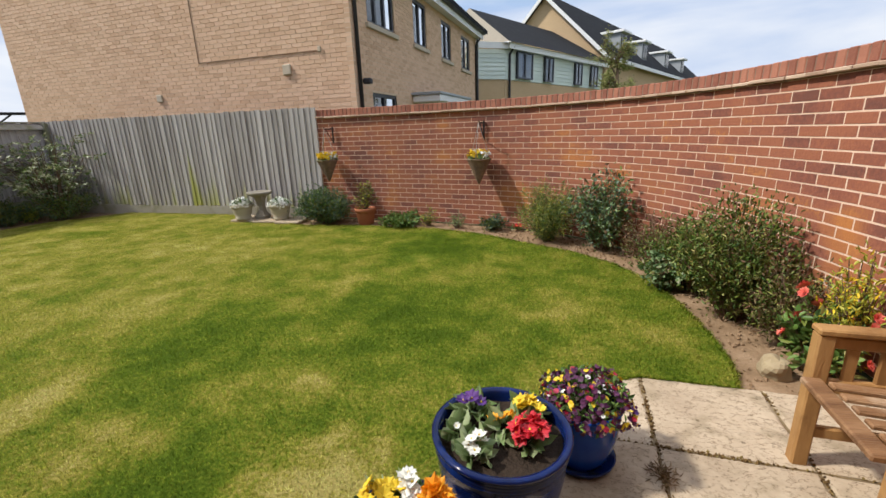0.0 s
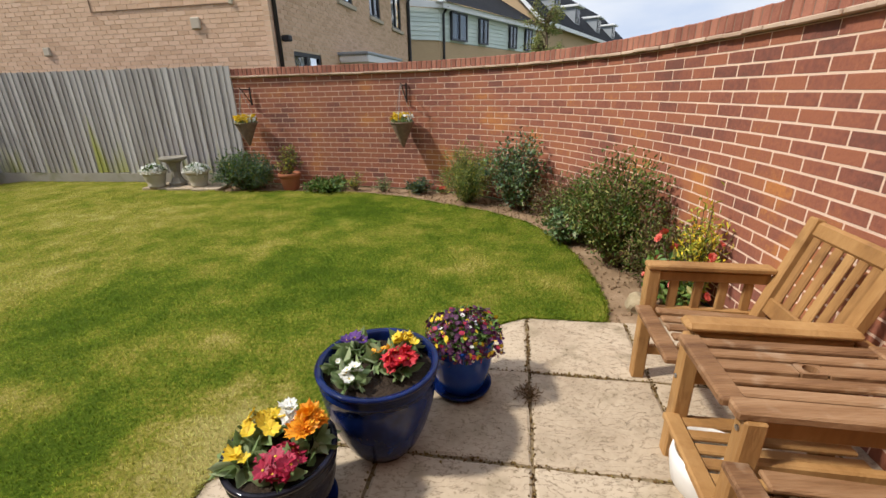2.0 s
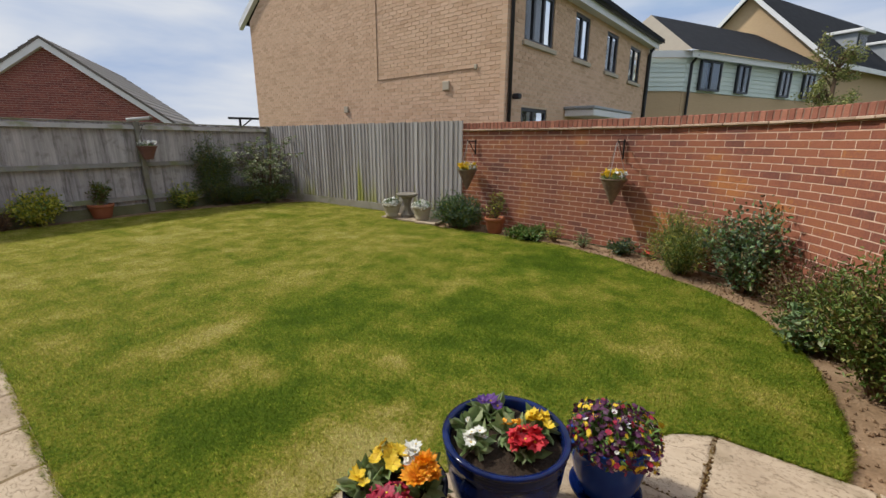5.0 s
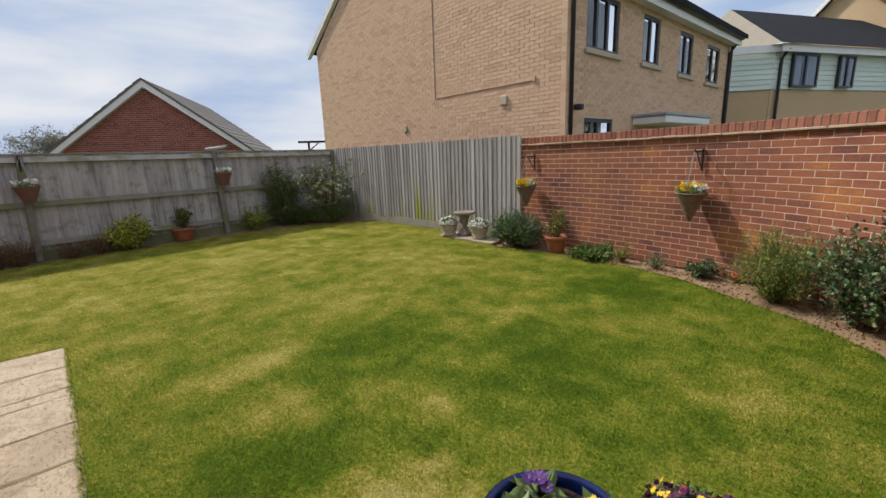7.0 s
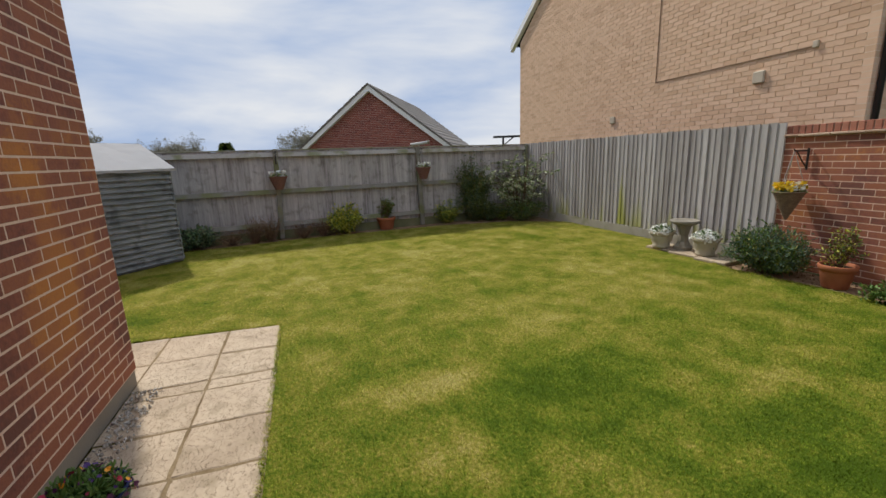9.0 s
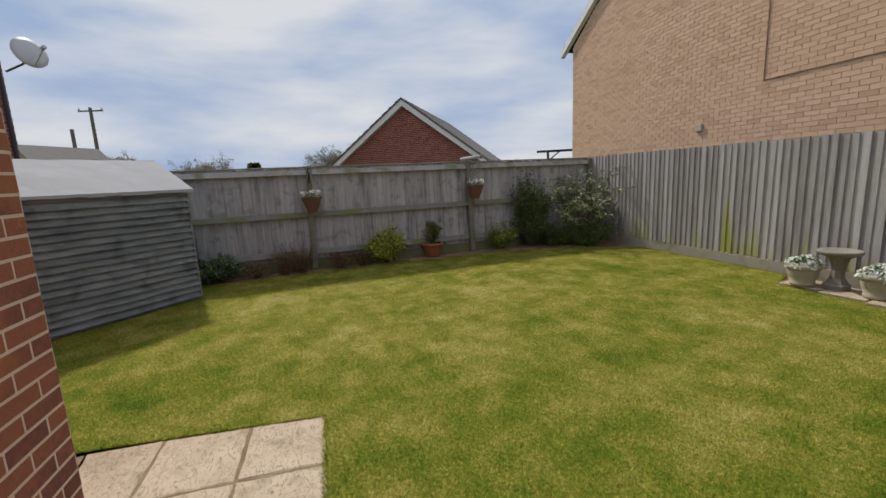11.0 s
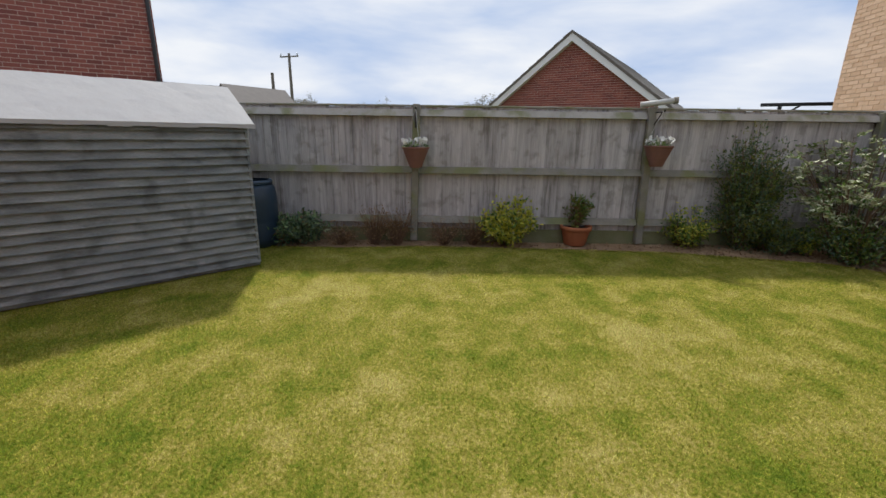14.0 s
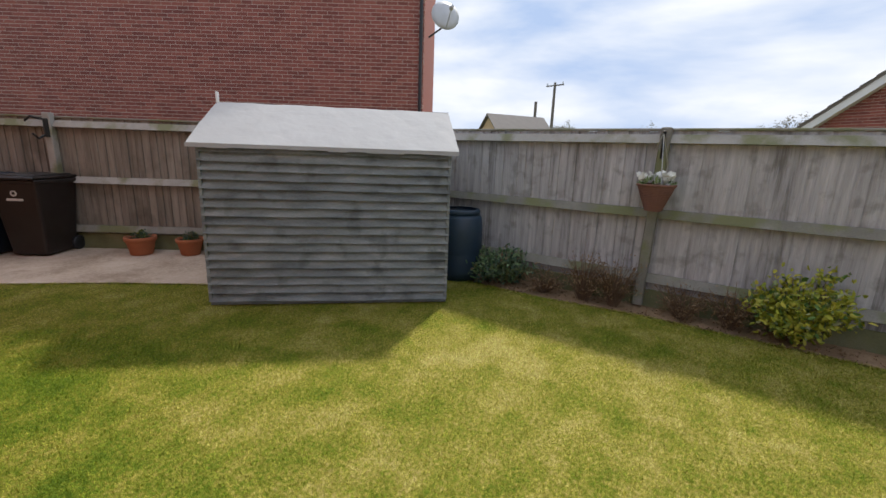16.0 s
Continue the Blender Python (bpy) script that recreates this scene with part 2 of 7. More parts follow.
def rive(m):
    """Turns a material's relief into terraces with thin dark edges, as on split stone."""
    n, l = m.node_tree.nodes, m.node_tree.links
    geo = next(q for q in n if q.type == "NEW_GEOMETRY")
    t = n.new("ShaderNodeTexNoise")
    t.inputs["Scale"].default_value, t.inputs["Detail"].default_value = 2.6, 10
    t.inputs["Roughness"].default_value, t.inputs["Distortion"].default_value = 0.63, 0.1
    lay = n.new("ShaderNodeMapping")
    lay.inputs["Scale"].default_value, lay.inputs["Rotation"].default_value = (1.0, 2.1, 1.0), (0, 0, 0.35)
    l.new(geo.outputs["Position"], lay.inputs["Vector"])
    l.new(lay.outputs["Vector"], t.inputs["Vector"])
    snap = n.new("ShaderNodeMath")
    snap.operation = "SNAP"
    snap.inputs[1].default_value = 0.07
    l.new(t.outputs["Fac"], snap.inputs[0])
    bp = next(q for q in n if q.type == "BUMP")
    old = bp.inputs["Height"].links[0].from_socket
    mix = n.new("ShaderNodeMath")
    mix.operation = "MULTIPLY_ADD"
    mix.inputs[1].default_value = 0.05
    l.new(old, mix.inputs[0])
    l.new(snap.outputs[0], mix.inputs[2])
    l.new(mix.outputs[0], bp.inputs["Height"])
    bp.inputs["Strength"].default_value, bp.inputs["Distance"].default_value = 1.0, 0.11
    fr = n.new("ShaderNodeMath")                      # how near to the edge of a terrace
    fr.operation = "PINGPONG"
    fr.inputs[1].default_value = 0.035
    l.new(t.outputs["Fac"], fr.inputs[0])
    edge = n.new("ShaderNodeMapRange")
    edge.inputs["From Min"].default_value, edge.inputs["From Max"].default_value = 0.0, 0.0055
    edge.inputs["To Min"].default_value, edge.inputs["To Max"].default_value = 0.9, 0.0
    l.new(fr.outputs[0], edge.inputs["Value"])
    b = n["Principled BSDF"]
    src = b.inputs["Base Color"].links[0].from_socket
    mx = n.new("ShaderNodeMix")
    mx.data_type = "RGBA"
    mx.inputs[7].default_value = (0.2, 0.14, 0.085, 1)
    l.new(edge.outputs["Result"], mx.inputs[0])
    l.new(src, mx.inputs[6])
    pit = n.new("ShaderNodeTexNoise")                 # small dark pits
    pit.inputs["Scale"].default_value, pit.inputs["Detail"].default_value = 48.0, 3
    l.new(geo.outputs["Position"], pit.inputs["Vector"])
    hole = n.new("ShaderNodeMapRange")
    hole.inputs["From Min"].default_value, hole.inputs["From Max"].default_value = 0.62, 0.7
    hole.inputs["To Max"].default_value = 0.6
    l.new(pit.outputs["Fac"], hole.inputs["Value"])
    mp_ = n.new("ShaderNodeMix")
    mp_.data_type = "RGBA"
    mp_.inputs[7].default_value = (0.19, 0.14, 0.08, 1)
    l.new(hole.outputs["Result"], mp_.inputs[0])
    l.new(mx.outputs[2], mp_.inputs[6])
    l.new(mp_.outputs[2], b.inputs["Base Color"])


rive(m_slab)
m_slab_pink = surface("pink_concrete", [(0.3, 0.22, 0.15), (0.5, 0.39, 0.29), (0.62, 0.51, 0.4)], 0.9, 1.6, 30, 0.4, 30, spec=0.2, contrast=1.0, dirt=((0.25, 0.18, 0.12), 3, 0.58, 0.6))
m_joint = surface("dirt_joint", [(0.11, 0.07, 0.035), (0.22, 0.16, 0.09), (0.4, 0.32, 0.2)], 1.0, 6, 60, 0.8, 90, spec=0.1)
m_gravel = surface("gravel_stones", [(0.2, 0.17, 0.14), (0.4, 0.36, 0.3), (0.55, 0.52, 0.46)], 0.9, 10, 60, 0.3, 60, "island", spec=0.2)
m_far_ground = surface("rough_ground", [(0.07, 0.09, 0.03), (0.14, 0.15, 0.06)], 1.0, 0.3, 4, 0.5, 3, spec=0.1)


# dry (+) and lush (-) patches of the lawn: place, radius, amount
LAWN_SPOTS = [(-1.88, 2.9, 0.32, 0.45), (-2.95, 1.95, 0.45, 0.38), (-2.25, 1.72, 0.42, 0.42), (-1.6, 2.3, 0.32, 0.35), (-1.12, 1.5, 0.55, 1.0),
              (-3.6, 3.3, 0.9, 0.28), (-3.85, 5.0, 1.3, 0.25), (-1.87, 3.97, 0.45, 0.3), (0.1, 3.5, 0.6, 0.35), (-0.83, 4.39, 0.45, 0.3), (0.65, 3.0, 0.4, 0.3),
              (-6.75, 3.6, 0.9, 0.26), (-6.17, 1.6, 0.55, 0.25), (-5.43, 2.6, 0.8, 0.2), (-4.84, 5.2, 0.7, 0.22), (-7.9, 0.9, 0.8, 0.32), (-8.1, 2.1, 0.6, 0.22),
              (-2.5, 2.65, 0.95, -0.48), (-1.2, 3.2, 1.1, -0.34), (-1.85, 1.45, 0.7, -0.45), (-1.25, 5.3, 0.9, -0.45), (-6.86, 5.87, 0.65, -0.35), (-6.0, -1.3, 1.4, -0.35), (-5.75, 0.1, 0.7, -0.25)]


def grass_material(name, see, gain=1.0):
    shades = [(0.068, 0.112, 0.009), (0.12, 0.168, 0.015), (0.195, 0.212, 0.026), (0.305, 0.272, 0.055), (0.42, 0.35, 0.11)]
    m = surface(name, [tuple(min(0.6, v * gain) for v in c) for c in shades], 0.85, 2.8, 42.0, 0.7 if not see else 0.0, 55,
                contrast=0.95, spec=0.04, stretch=(1.0, 1.0, 0.3), see=see, depth=0.03)
    for nd in m.node_tree.nodes:
        if nd.type == "TEX_NOISE":
            nd.inputs["Distortion"].default_value = 0.1
            nd.inputs["Roughness"].default_value = 0.68
            nd.inputs["Detail"].default_value = 7
    for nd in m.node_tree.nodes:                     # more of the fine grain
        if nd.type == "MATH" and nd.operation == "MULTIPLY_ADD":
            if abs(nd.inputs[1].default_value - 0.4) < 1e-6:
                nd.inputs[1].default_value = 1.1
            else:
                nd.inputs[2].default_value -= 0.7 * 0.95 - 0.04
    # the lawn is lusher towards the patio, drier in the open middle
    n, l = m.node_tree.nodes, m.node_tree.links
    ramp = next(nd for nd in n if nd.type == "VALTORGB")
    src = ramp.inputs["Fac"].links[0].from_socket
    geo = next(nd for nd in n if nd.type == "NEW_GEOMETRY")
    sep = n.new("ShaderNodeSeparateXYZ")
    l.new(geo.outputs["Position"], sep.inputs[0])
    rng_ = n.new("ShaderNodeMapRange")
    rng_.inputs["From Min"].default_value, rng_.inputs["From Max"].default_value = -6.5, -0.5
    rng_.inputs["To Min"].default_value, rng_.inputs["To Max"].default_value = 0.1, -0.2
    l.new(sep.outputs["X"], rng_.inputs["Value"])
    plus = n.new("ShaderNodeMath")
    l.new(src, plus.inputs[0])
    l.new(rng_.outputs["Result"], plus.inputs[1])
    last = plus
    fray = n.new("ShaderNodeTexNoise")               # patches with ragged edges
    fray.inputs["Scale"].default_value, fray.inputs["Detail"].default_value = 3.2, 5
    l.new(geo.outputs["Position"], fray.inputs["Vector"])
    shift = n.new("ShaderNodeVectorMath")
    shift.operation = "MULTIPLY_ADD"
    shift.inputs[1].default_value = (0.7, 0.7, 0.0)
    shift.inputs[2].default_value = (-0.35, -0.35, 0.0)
    l.new(fray.outputs["Color"], shift.inputs[0])
    warp = n.new("ShaderNodeVectorMath")
    l.new(shift.outputs[0], warp.inputs[0])
    l.new(geo.outputs["Position"], warp.inputs[1])
    for sx, sy, rad, amount in LAWN_SPOTS:
        far = n.new("ShaderNodeVectorMath")
        far.operation = "DISTANCE"
        far.inputs[1].default_value = (sx, sy, 0)
        l.new(warp.outputs[0], far.inputs[0])
        fade = n.new("ShaderNodeMapRange")
        fade.interpolation_type = "SMOOTHSTEP"
        fade.inputs["From Min"].default_value, fade.inputs["From Max"].default_value = 0.0, rad
        fade.inputs["To Min"].default_value, fade.inputs["To Max"].default_value = amount * 0.85, 0.0
        l.new(far.outputs["Value"], fade.inputs["Value"])
        both = n.new("ShaderNodeMath")
        l.new(last.outputs[0], both.inputs[0])
        l.new(fade.outputs["Result"], both.inputs[1])
        last = both
    l.new(last.outputs[0], ramp.inputs["Fac"])
    return m


m_turf = grass_material("turf", 0.0, 0.82)       # thatch, with the shade between the blades put into its colour
# the turf's shades brightened, as blades that catch the light
m_blade = grass_material("grass_blade", 0.35, 1.7)

m_roof = surface("dark_roof_tile", [(0.014, 0.015, 0.018), (0.03, 0.031, 0.034)], 0.9, 3, 30, 0.3, 12, spec=0.1)
m_roof_brown = surface("brown_roof_tile", [(0.15, 0.135, 0.12), (0.24, 0.215, 0.195)], 0.85, 3, 30, 0.4, 20, "island", spec=0.2)
m_white = surface("white_paint", [(0.72, 0.72, 0.71), (0.82, 0.82, 0.81)], 0.5, 3, 40, 0.05, 40)
m_black = surface("black_plastic", [(0.012, 0.012, 0.014), (0.025, 0.025, 0.028)], 0.45, 4, 50, 0.05, 50)
m_frame = surface("dark_window_frame", [(0.03, 0.033, 0.04), (0.045, 0.05, 0.06)], 0.4, 4, 50, 0.02, 50)
m_sill = surface("stone_sill", [(0.42, 0.36, 0.27), (0.52, 0.45, 0.35)], 0.9, 5, 60, 0.2, 80)
m_clad = surface("green_grey_cladding", [(0.56, 0.64, 0.59), (0.66, 0.73, 0.67)], 0.7, 2, 40, 0.1, 40, "island")
m_render_tan = surface("tan_wall_far", [(0.48, 0.34, 0.2), (0.58, 0.42, 0.26)], 0.9, 6, 40, 0.3, 14, stretch=(1, 1, 4), spec=0.15)
m_duct = surface("brown_cable_duct", [(0.22, 0.14, 0.085), (0.3, 0.2, 0.125)], 0.8, 4, 40, 0)
# roof tile paled: the low sun's sheen is put into its colour
m_hip_sunlit = surface("sunlit_roof_tile", [(0.25, 0.22, 0.175), (0.34, 0.3, 0.24)], 0.85, 3, 30, 0.3, 12, spec=0.2)
m_dormer = surface("dormer_lead_grey", [(0.28, 0.3, 0.32), (0.36, 0.38, 0.4)], 0.6, 3, 30, 0.1, 30)
m_curtain = surface("pale_curtain", [(0.2, 0.21, 0.23), (0.34, 0.35, 0.37)], 0.9, 3, 30, 0.1, 30, stretch=(8, 8, 0.2))
# shade of an unlit room, put into a near-black colour
m_room_shade = surface("room_shade", [(0.03, 0.03, 0.035), (0.06, 0.06, 0.065)], 0.9, 2, 20, 0)


def glass_material():
    m = bpy.data.materials.new("window_glass")
    m.use_nodes = True
    b = m.node_tree.nodes["Principled BSDF"]
    b.inputs["Base Color"].default_value = (0.9, 0.95, 0.97, 1)
    b.inputs["Roughness"].default_value = 0.02
    b.inputs["Transmission Weight"].default_value = 1.0
    b.inputs["IOR"].default_value = 1.45
    return m


m_glass = glass_material()

# ---------------------------------------------------------------- mesh tools
BOX_F = [(0, 3, 2, 1), (4, 5, 6, 7), (0, 1, 5, 4), (1, 2, 6, 5), (2, 3, 7, 6), (3, 0, 4, 7)]


class Geo:
    """Gathers vertices and faces of one mesh."""

    def __init__(self):
        self.v, self.f = [], []

    def add(self, verts, faces, m=None):
        k = len(self.v)
        self.v += [tuple(m @ Vector(p)) for p in verts] if m is not None else [tuple(p) for p in verts]
        self.f += [tuple(i + k for i in f) for f in faces]
        return self

    def box(self, c, s, m=None, ch=0.0):
        """A box about c of size s; ch chamfers all edges."""
        x, y, z = s[0] / 2, s[1] / 2, s[2] / 2
        if not ch:
            vs = [(-x, -y, -z), (x, -y, -z), (x, y, -z), (-x, y, -z), (-x, -y, z), (x, -y, z), (x, y, z), (-x, y, z)]
            return self.add([(p[0] + c[0], p[1] + c[1], p[2] + c[2]) for p in vs], BOX_F, m)
        bm = bmesh.new()
        bmesh.ops.create_cube(bm, size=1)
        bmesh.ops.scale(bm, vec=s, verts=bm.verts)
        bmesh.ops.bevel(bm, geom=list(bm.edges), offset=min(ch, 0.45 * min(s)), segments=1, profile=0.5, affect="EDGES")
        bm.verts.index_update()
        vs = [(v.co.x + c[0], v.co.y + c[1], v.co.z + c[2]) for v in bm.verts]
        fs = [tuple(v.index for v in f.verts) for f in bm.faces]
        bm.free()
        return self.add(vs, fs, m)

    def lathe(self, prof, n=24, m=None, closed=False):
        """Turns a profile of (radius, z) round the z axis."""
        vs, fs = [], []
        for r, z in prof:
            vs += [(r * math.cos(2 * math.pi * i / n), r * math.sin(2 * math.pi * i / n), z) for i in range(n)]
        for j in range(len(prof) - 1):
            for i in range(n):
                a, b = j * n + i, j * n + (i + 1) % n
                fs.append((a, b, b + n, a + n))
        if closed:
            fs += [tuple(range(n))[::-1], tuple((len(prof) - 1) * n + i for i in range(n))]
        return self.add(vs, fs, m)

    def tube(self, pts, r, n=8, m=None):
        """A tube along points, of one radius or one a point."""
        pts = [Vector(p) for p in pts]
        rs = r if isinstance(r, (list, tuple)) else [r] * len(pts)
        vs, fs = [], []
        for i, p in enumerate(pts):
            d = (pts[min(i + 1, len(pts) - 1)] - pts[max(i - 1, 0)]).normalized()
            a = d.orthogonal().normalized() if i == 0 else (a - d * a.dot(d)).normalized()
            b = d.cross(a)
            vs += [tuple(p + (a * math.cos(2 * math.pi * k / n) + b * math.sin(2 * math.pi * k / n)) * rs[i]) for k in range(n)]
        for i in range(len(pts) - 1):
            for k in range(n):
                fs.append((i * n + k, i * n + (k + 1) % n, (i + 1) * n + (k + 1) % n, (i + 1) * n + k))
        fs += [tuple(range(n))[::-1], tuple((len(pts) - 1) * n + k for k in range(n))]
        return self.add(vs, fs, m)

    def prism(self, poly, z0, z1, m=None):
        """An upright prism over a polygon in plan."""
        n = len(poly)
        vs = [(x, y, z0) for x, y in poly] + [(x, y, z1) for x, y in poly]
        fs = [tuple(range(n))[::-1], tuple(range(n, 2 * n))] + [(i, (i + 1) % n, n + (i + 1) % n, n + i) for i in range(n)]
        return self.add(vs, fs, m)

    def mesh(self, name, material, smooth=False):
        me = bpy.data.meshes.new(name)
        me.from_pydata(self.v, [], self.f)
        me.materials.append(material)
        if smooth:
            me.shade_smooth()
        me.update()
        return me


def thing(name, m=None, label="", category="", group="", kind=""):
    """An empty at a thing's base, to carry its parts."""
    ob = new(name)
    ob.empty_display_size = 0.1
    if m is not None:
        ob.matrix_world = m
    return tagged(ob, label, category, group, kind)


def part(name, geo, material, parent=None, label="", smooth=False, m=None):
    """Links a geometry as one mesh object under a thing or a part."""
    me = geo.mesh(name, material, smooth) if isinstance(geo, Geo) else geo
    ob = new(name, me)
    ob.parent = parent
    if m is not None:
        ob.matrix_local = m
    if label:
        ob["label"] = label
    if name in ("petals", "leaves", "foliage", "crown", "flower_eyes", "cone", "limbs", "branchwork", "front_mortar"):
        ob["kind"] = "stuff"
    return ob


def solid(name, geo, material, label, category, kind="", smooth=False, m=None, group=""):
    """A thing of one mesh."""
    return tagged(part(name, geo, material, None, "", smooth, m), label, category, group, kind)


def frame2(a, b, z=0.0):
    """The pose at a whose x axis points to b, in plan; its y axis points to the left."""
    return pose(a[0], a[1], z, 0, 0, math.degrees(math.atan2(b[1] - a[1], b[0] - a[0])))


def along(pts, step=0.02):
    """Even samples of a smooth line through points in plan: places, tangents and lengths."""
    p = np.array(pts, float)
    ext = np.vstack([2 * p[0] - p[1], p, 2 * p[-1] - p[-2]])
    out = []
    for i in range(1, len(ext) - 2):
        for t in np.linspace(0, 1, 40, endpoint=False):
            a, b, c, d = ext[i - 1], ext[i], ext[i + 1], ext[i + 2]
            out.append(0.5 * (2 * b + (c - a) * t + (2 * a - 5 * b + 4 * c - d) * t ** 2 + (3 * b - a - 3 * c + d) * t ** 3))
    out.append(p[-1])
    q = np.array(out)
    s = np.concatenate([[0], np.cumsum(np.hypot(*np.diff(q, axis=0).T))])
    u = np.arange(0, s[-1], step)
    x, y = np.interp(u, s, q[:, 0]), np.interp(u, s, q[:, 1])
    g = np.stack([np.gradient(x), np.gradient(y)], 1)
    return u, x, y, g / np.hypot(*g.T)[:, None]


def brick_places(length, z0, courses, ch, bl=0.225, holes=(), bond=0.5):
    """Rows of (distance along, z, half length) for the bricks of a wall, leaving out holes (s0, s1, z0, z1)."""
    rows = []
    for c in range(courses):
        z = z0 + (c + 0.5) * ch
        s = -(c % 2) * bl * bond
        while s < length:
            spans = [(max(s + 0.0042, 0), min(s + bl - 0.0042, length))]
            for h0, h1, g0, g1 in holes:
                if g0 < z < g1:
                    cut = []
                    for a, b in spans:
                        if b <= h0 or a >= h1:
                            cut.append((a, b))
                        else:
                            cut += [q for q in ((a, h0), (h1, b)) if q[1] - q[0] > 0.02]
                    spans = cut
            rows += [((a + b) / 2, z, (b - a) / 2) for a, b in spans if b - a > 0.02]
            s += bl
    return rows


def brick_wall(root, line, z0, courses, ch, mat, mat_one, mortar, thick=0.1, holes=(), near=None, side=1, seed=1, backing=True, core_step=2.0):
    """Bricks along a line in plan, their faces on the line and side * thick behind it. near: the stretch whose bricks are single objects."""
    u, x, y, tg = line
    rng = np.random.default_rng(seed)
    rows = brick_places(u[-1], z0, courses, ch, holes=holes)
    shared, joined = {}, Geo()
    h = (ch - 0.0102) / 2
    count = 0
    for s, z, hl in rows:
        i = min(int(np.searchsorted(u, s)), len(u) - 1)
        t = tg[i]
        bx, by = np.interp(s, u, x), np.interp(s, u, y)
        nrm = Vector((-t[1], t[0], 0)) * side
        i0, i1 = max(i - 6, 0), min(i + 6, len(u) - 1)      # on a curve the ends of a straight brick would sink in
        bend = abs(math.atan2(tg[i0][0] * tg[i1][1] - tg[i0][1] * tg[i1][0], tg[i0] @ tg[i1])) / max(u[i1] - u[i0], 1e-6)
        proud = -hl * hl * bend / 2 - rng.uniform(0.0004, 0.0012)
        base = Vector((bx, by, z)) + nrm * (0.05 + proud)
        mx = Matrix.Translation(base) @ Matrix.Rotation(math.atan2(t[1], t[0]), 4, "Z")
        if near and near[0] <= s <= near[1] and near[2] <= z <= near[3] and count < 300:
            key = round(hl, 2)
            if key not in shared:
                shared[key] = Geo().box((0, 0, 0), (2 * hl, 0.1, 2 * h), ch=0.0022).mesh("brick", mat_one)
            ob = new("brick", shared[key])
            ob.parent, ob.matrix_local = root, root.matrix_world.inverted() @ mx @ Matrix.Rotation(rng.normal(0, 0.004), 4, "Y")
            count += 1
        else:
            joined.box((0, 0, 0), (2 * hl, 0.1, 2 * h), mx)
    o = part("brickwork", joined, mat, root, m=root.matrix_world.inverted())
    o["kind"] = "stuff"
    if backing:
        core = Geo()
        cuts = sorted({0.0, u[-1], *np.arange(0, u[-1], core_step), *[v for q in holes for v in (max(q[0], 0), min(q[1], u[-1]))]})
        zs = sorted({z0, z0 + courses * ch, *[v for q in holes for v in (max(q[2], z0), min(q[3], z0 + courses * ch))]})
        for a, b in zip(cuts, cuts[1:]):
            for za, zb in zip(zs, zs[1:]):
                sm, zm = (a + b) / 2, (za + zb) / 2
                if any(q[0] < sm < q[1] and q[2] < zm < q[3] for q in holes) or b - a < 1e-4 or zb - za < 1e-4:
                    continue
                ia, ib = (min(int(np.searchsorted(u, k)), len(u) - 1) for k in (a, b))
                cs = []
                for i in (ia, ib):
                    nn = np.array([-tg[i][1], tg[i][0]]) * side
                    for d in (0.0004, thick):
                        cs.append((x[i] + nn[0] * d, y[i] + nn[1] * d))
                q = [cs[0], cs[2], cs[3], cs[1]]
                core.prism(q, za, zb)
        part("mortar_core", core, mortar, root, m=root.matrix_world.inverted())
    return root

# ---------------------------------------------------------------- ground and lawn
g = Geo()
g.add([(-900, -900, -0.06), (900, -900, -0.06), (900, 900, -0.06), (-900, 900, -0.06)], [(0, 1, 2, 3)])
solid("ground", g, m_far_ground, "rough green ground round the garden", "ground", "structure")

WALL = [(1.24, -0.9), (1.36, 0.0), (1.46, 0.8), (1.56, 1.6), (1.63, 2.4), (1.63, 3.1), (1.55, 3.8), (1.38, 4.5), (1.08, 5.15), (0.65, 5.7),
        (0.15, 6.12), (-0.4, 6.42), (-1.1, 6.66), (-2.0, 6.9), (-3.5, 7.22)]
J = (-3.5, 7.22)          # where wall and north fence meet
NW = (-9.6, 7.9)          # fence corners
SW = (-10.15, -1.4)
SE = (-6.6, -7.0)
GARDEN = WALL + [NW, SW, SE, (-4.9, -7.0), (-4.12, -0.01), (1.24, -0.82)]
bm = bmesh.new()
bm.faces.new([bm.verts.new((x, y, -0.02)) for x, y in GARDEN[::-1]])
bmesh.ops.triangulate(bm, faces=bm.faces[:])
bmesh.ops.subdivide_edges(bm, edges=bm.edges[:], cuts=3, use_grid_fill=True)
bmesh.ops.recalc_face_normals(bm, faces=bm.faces[:])
me = bpy.data.meshes.new("bed_soil")
bm.to_mesh(me)
bm.free()
me.materials.append(m_soil)
tagged(new("bed_soil", me), "bare brown soil of the flower beds", "soil", kind="structure")

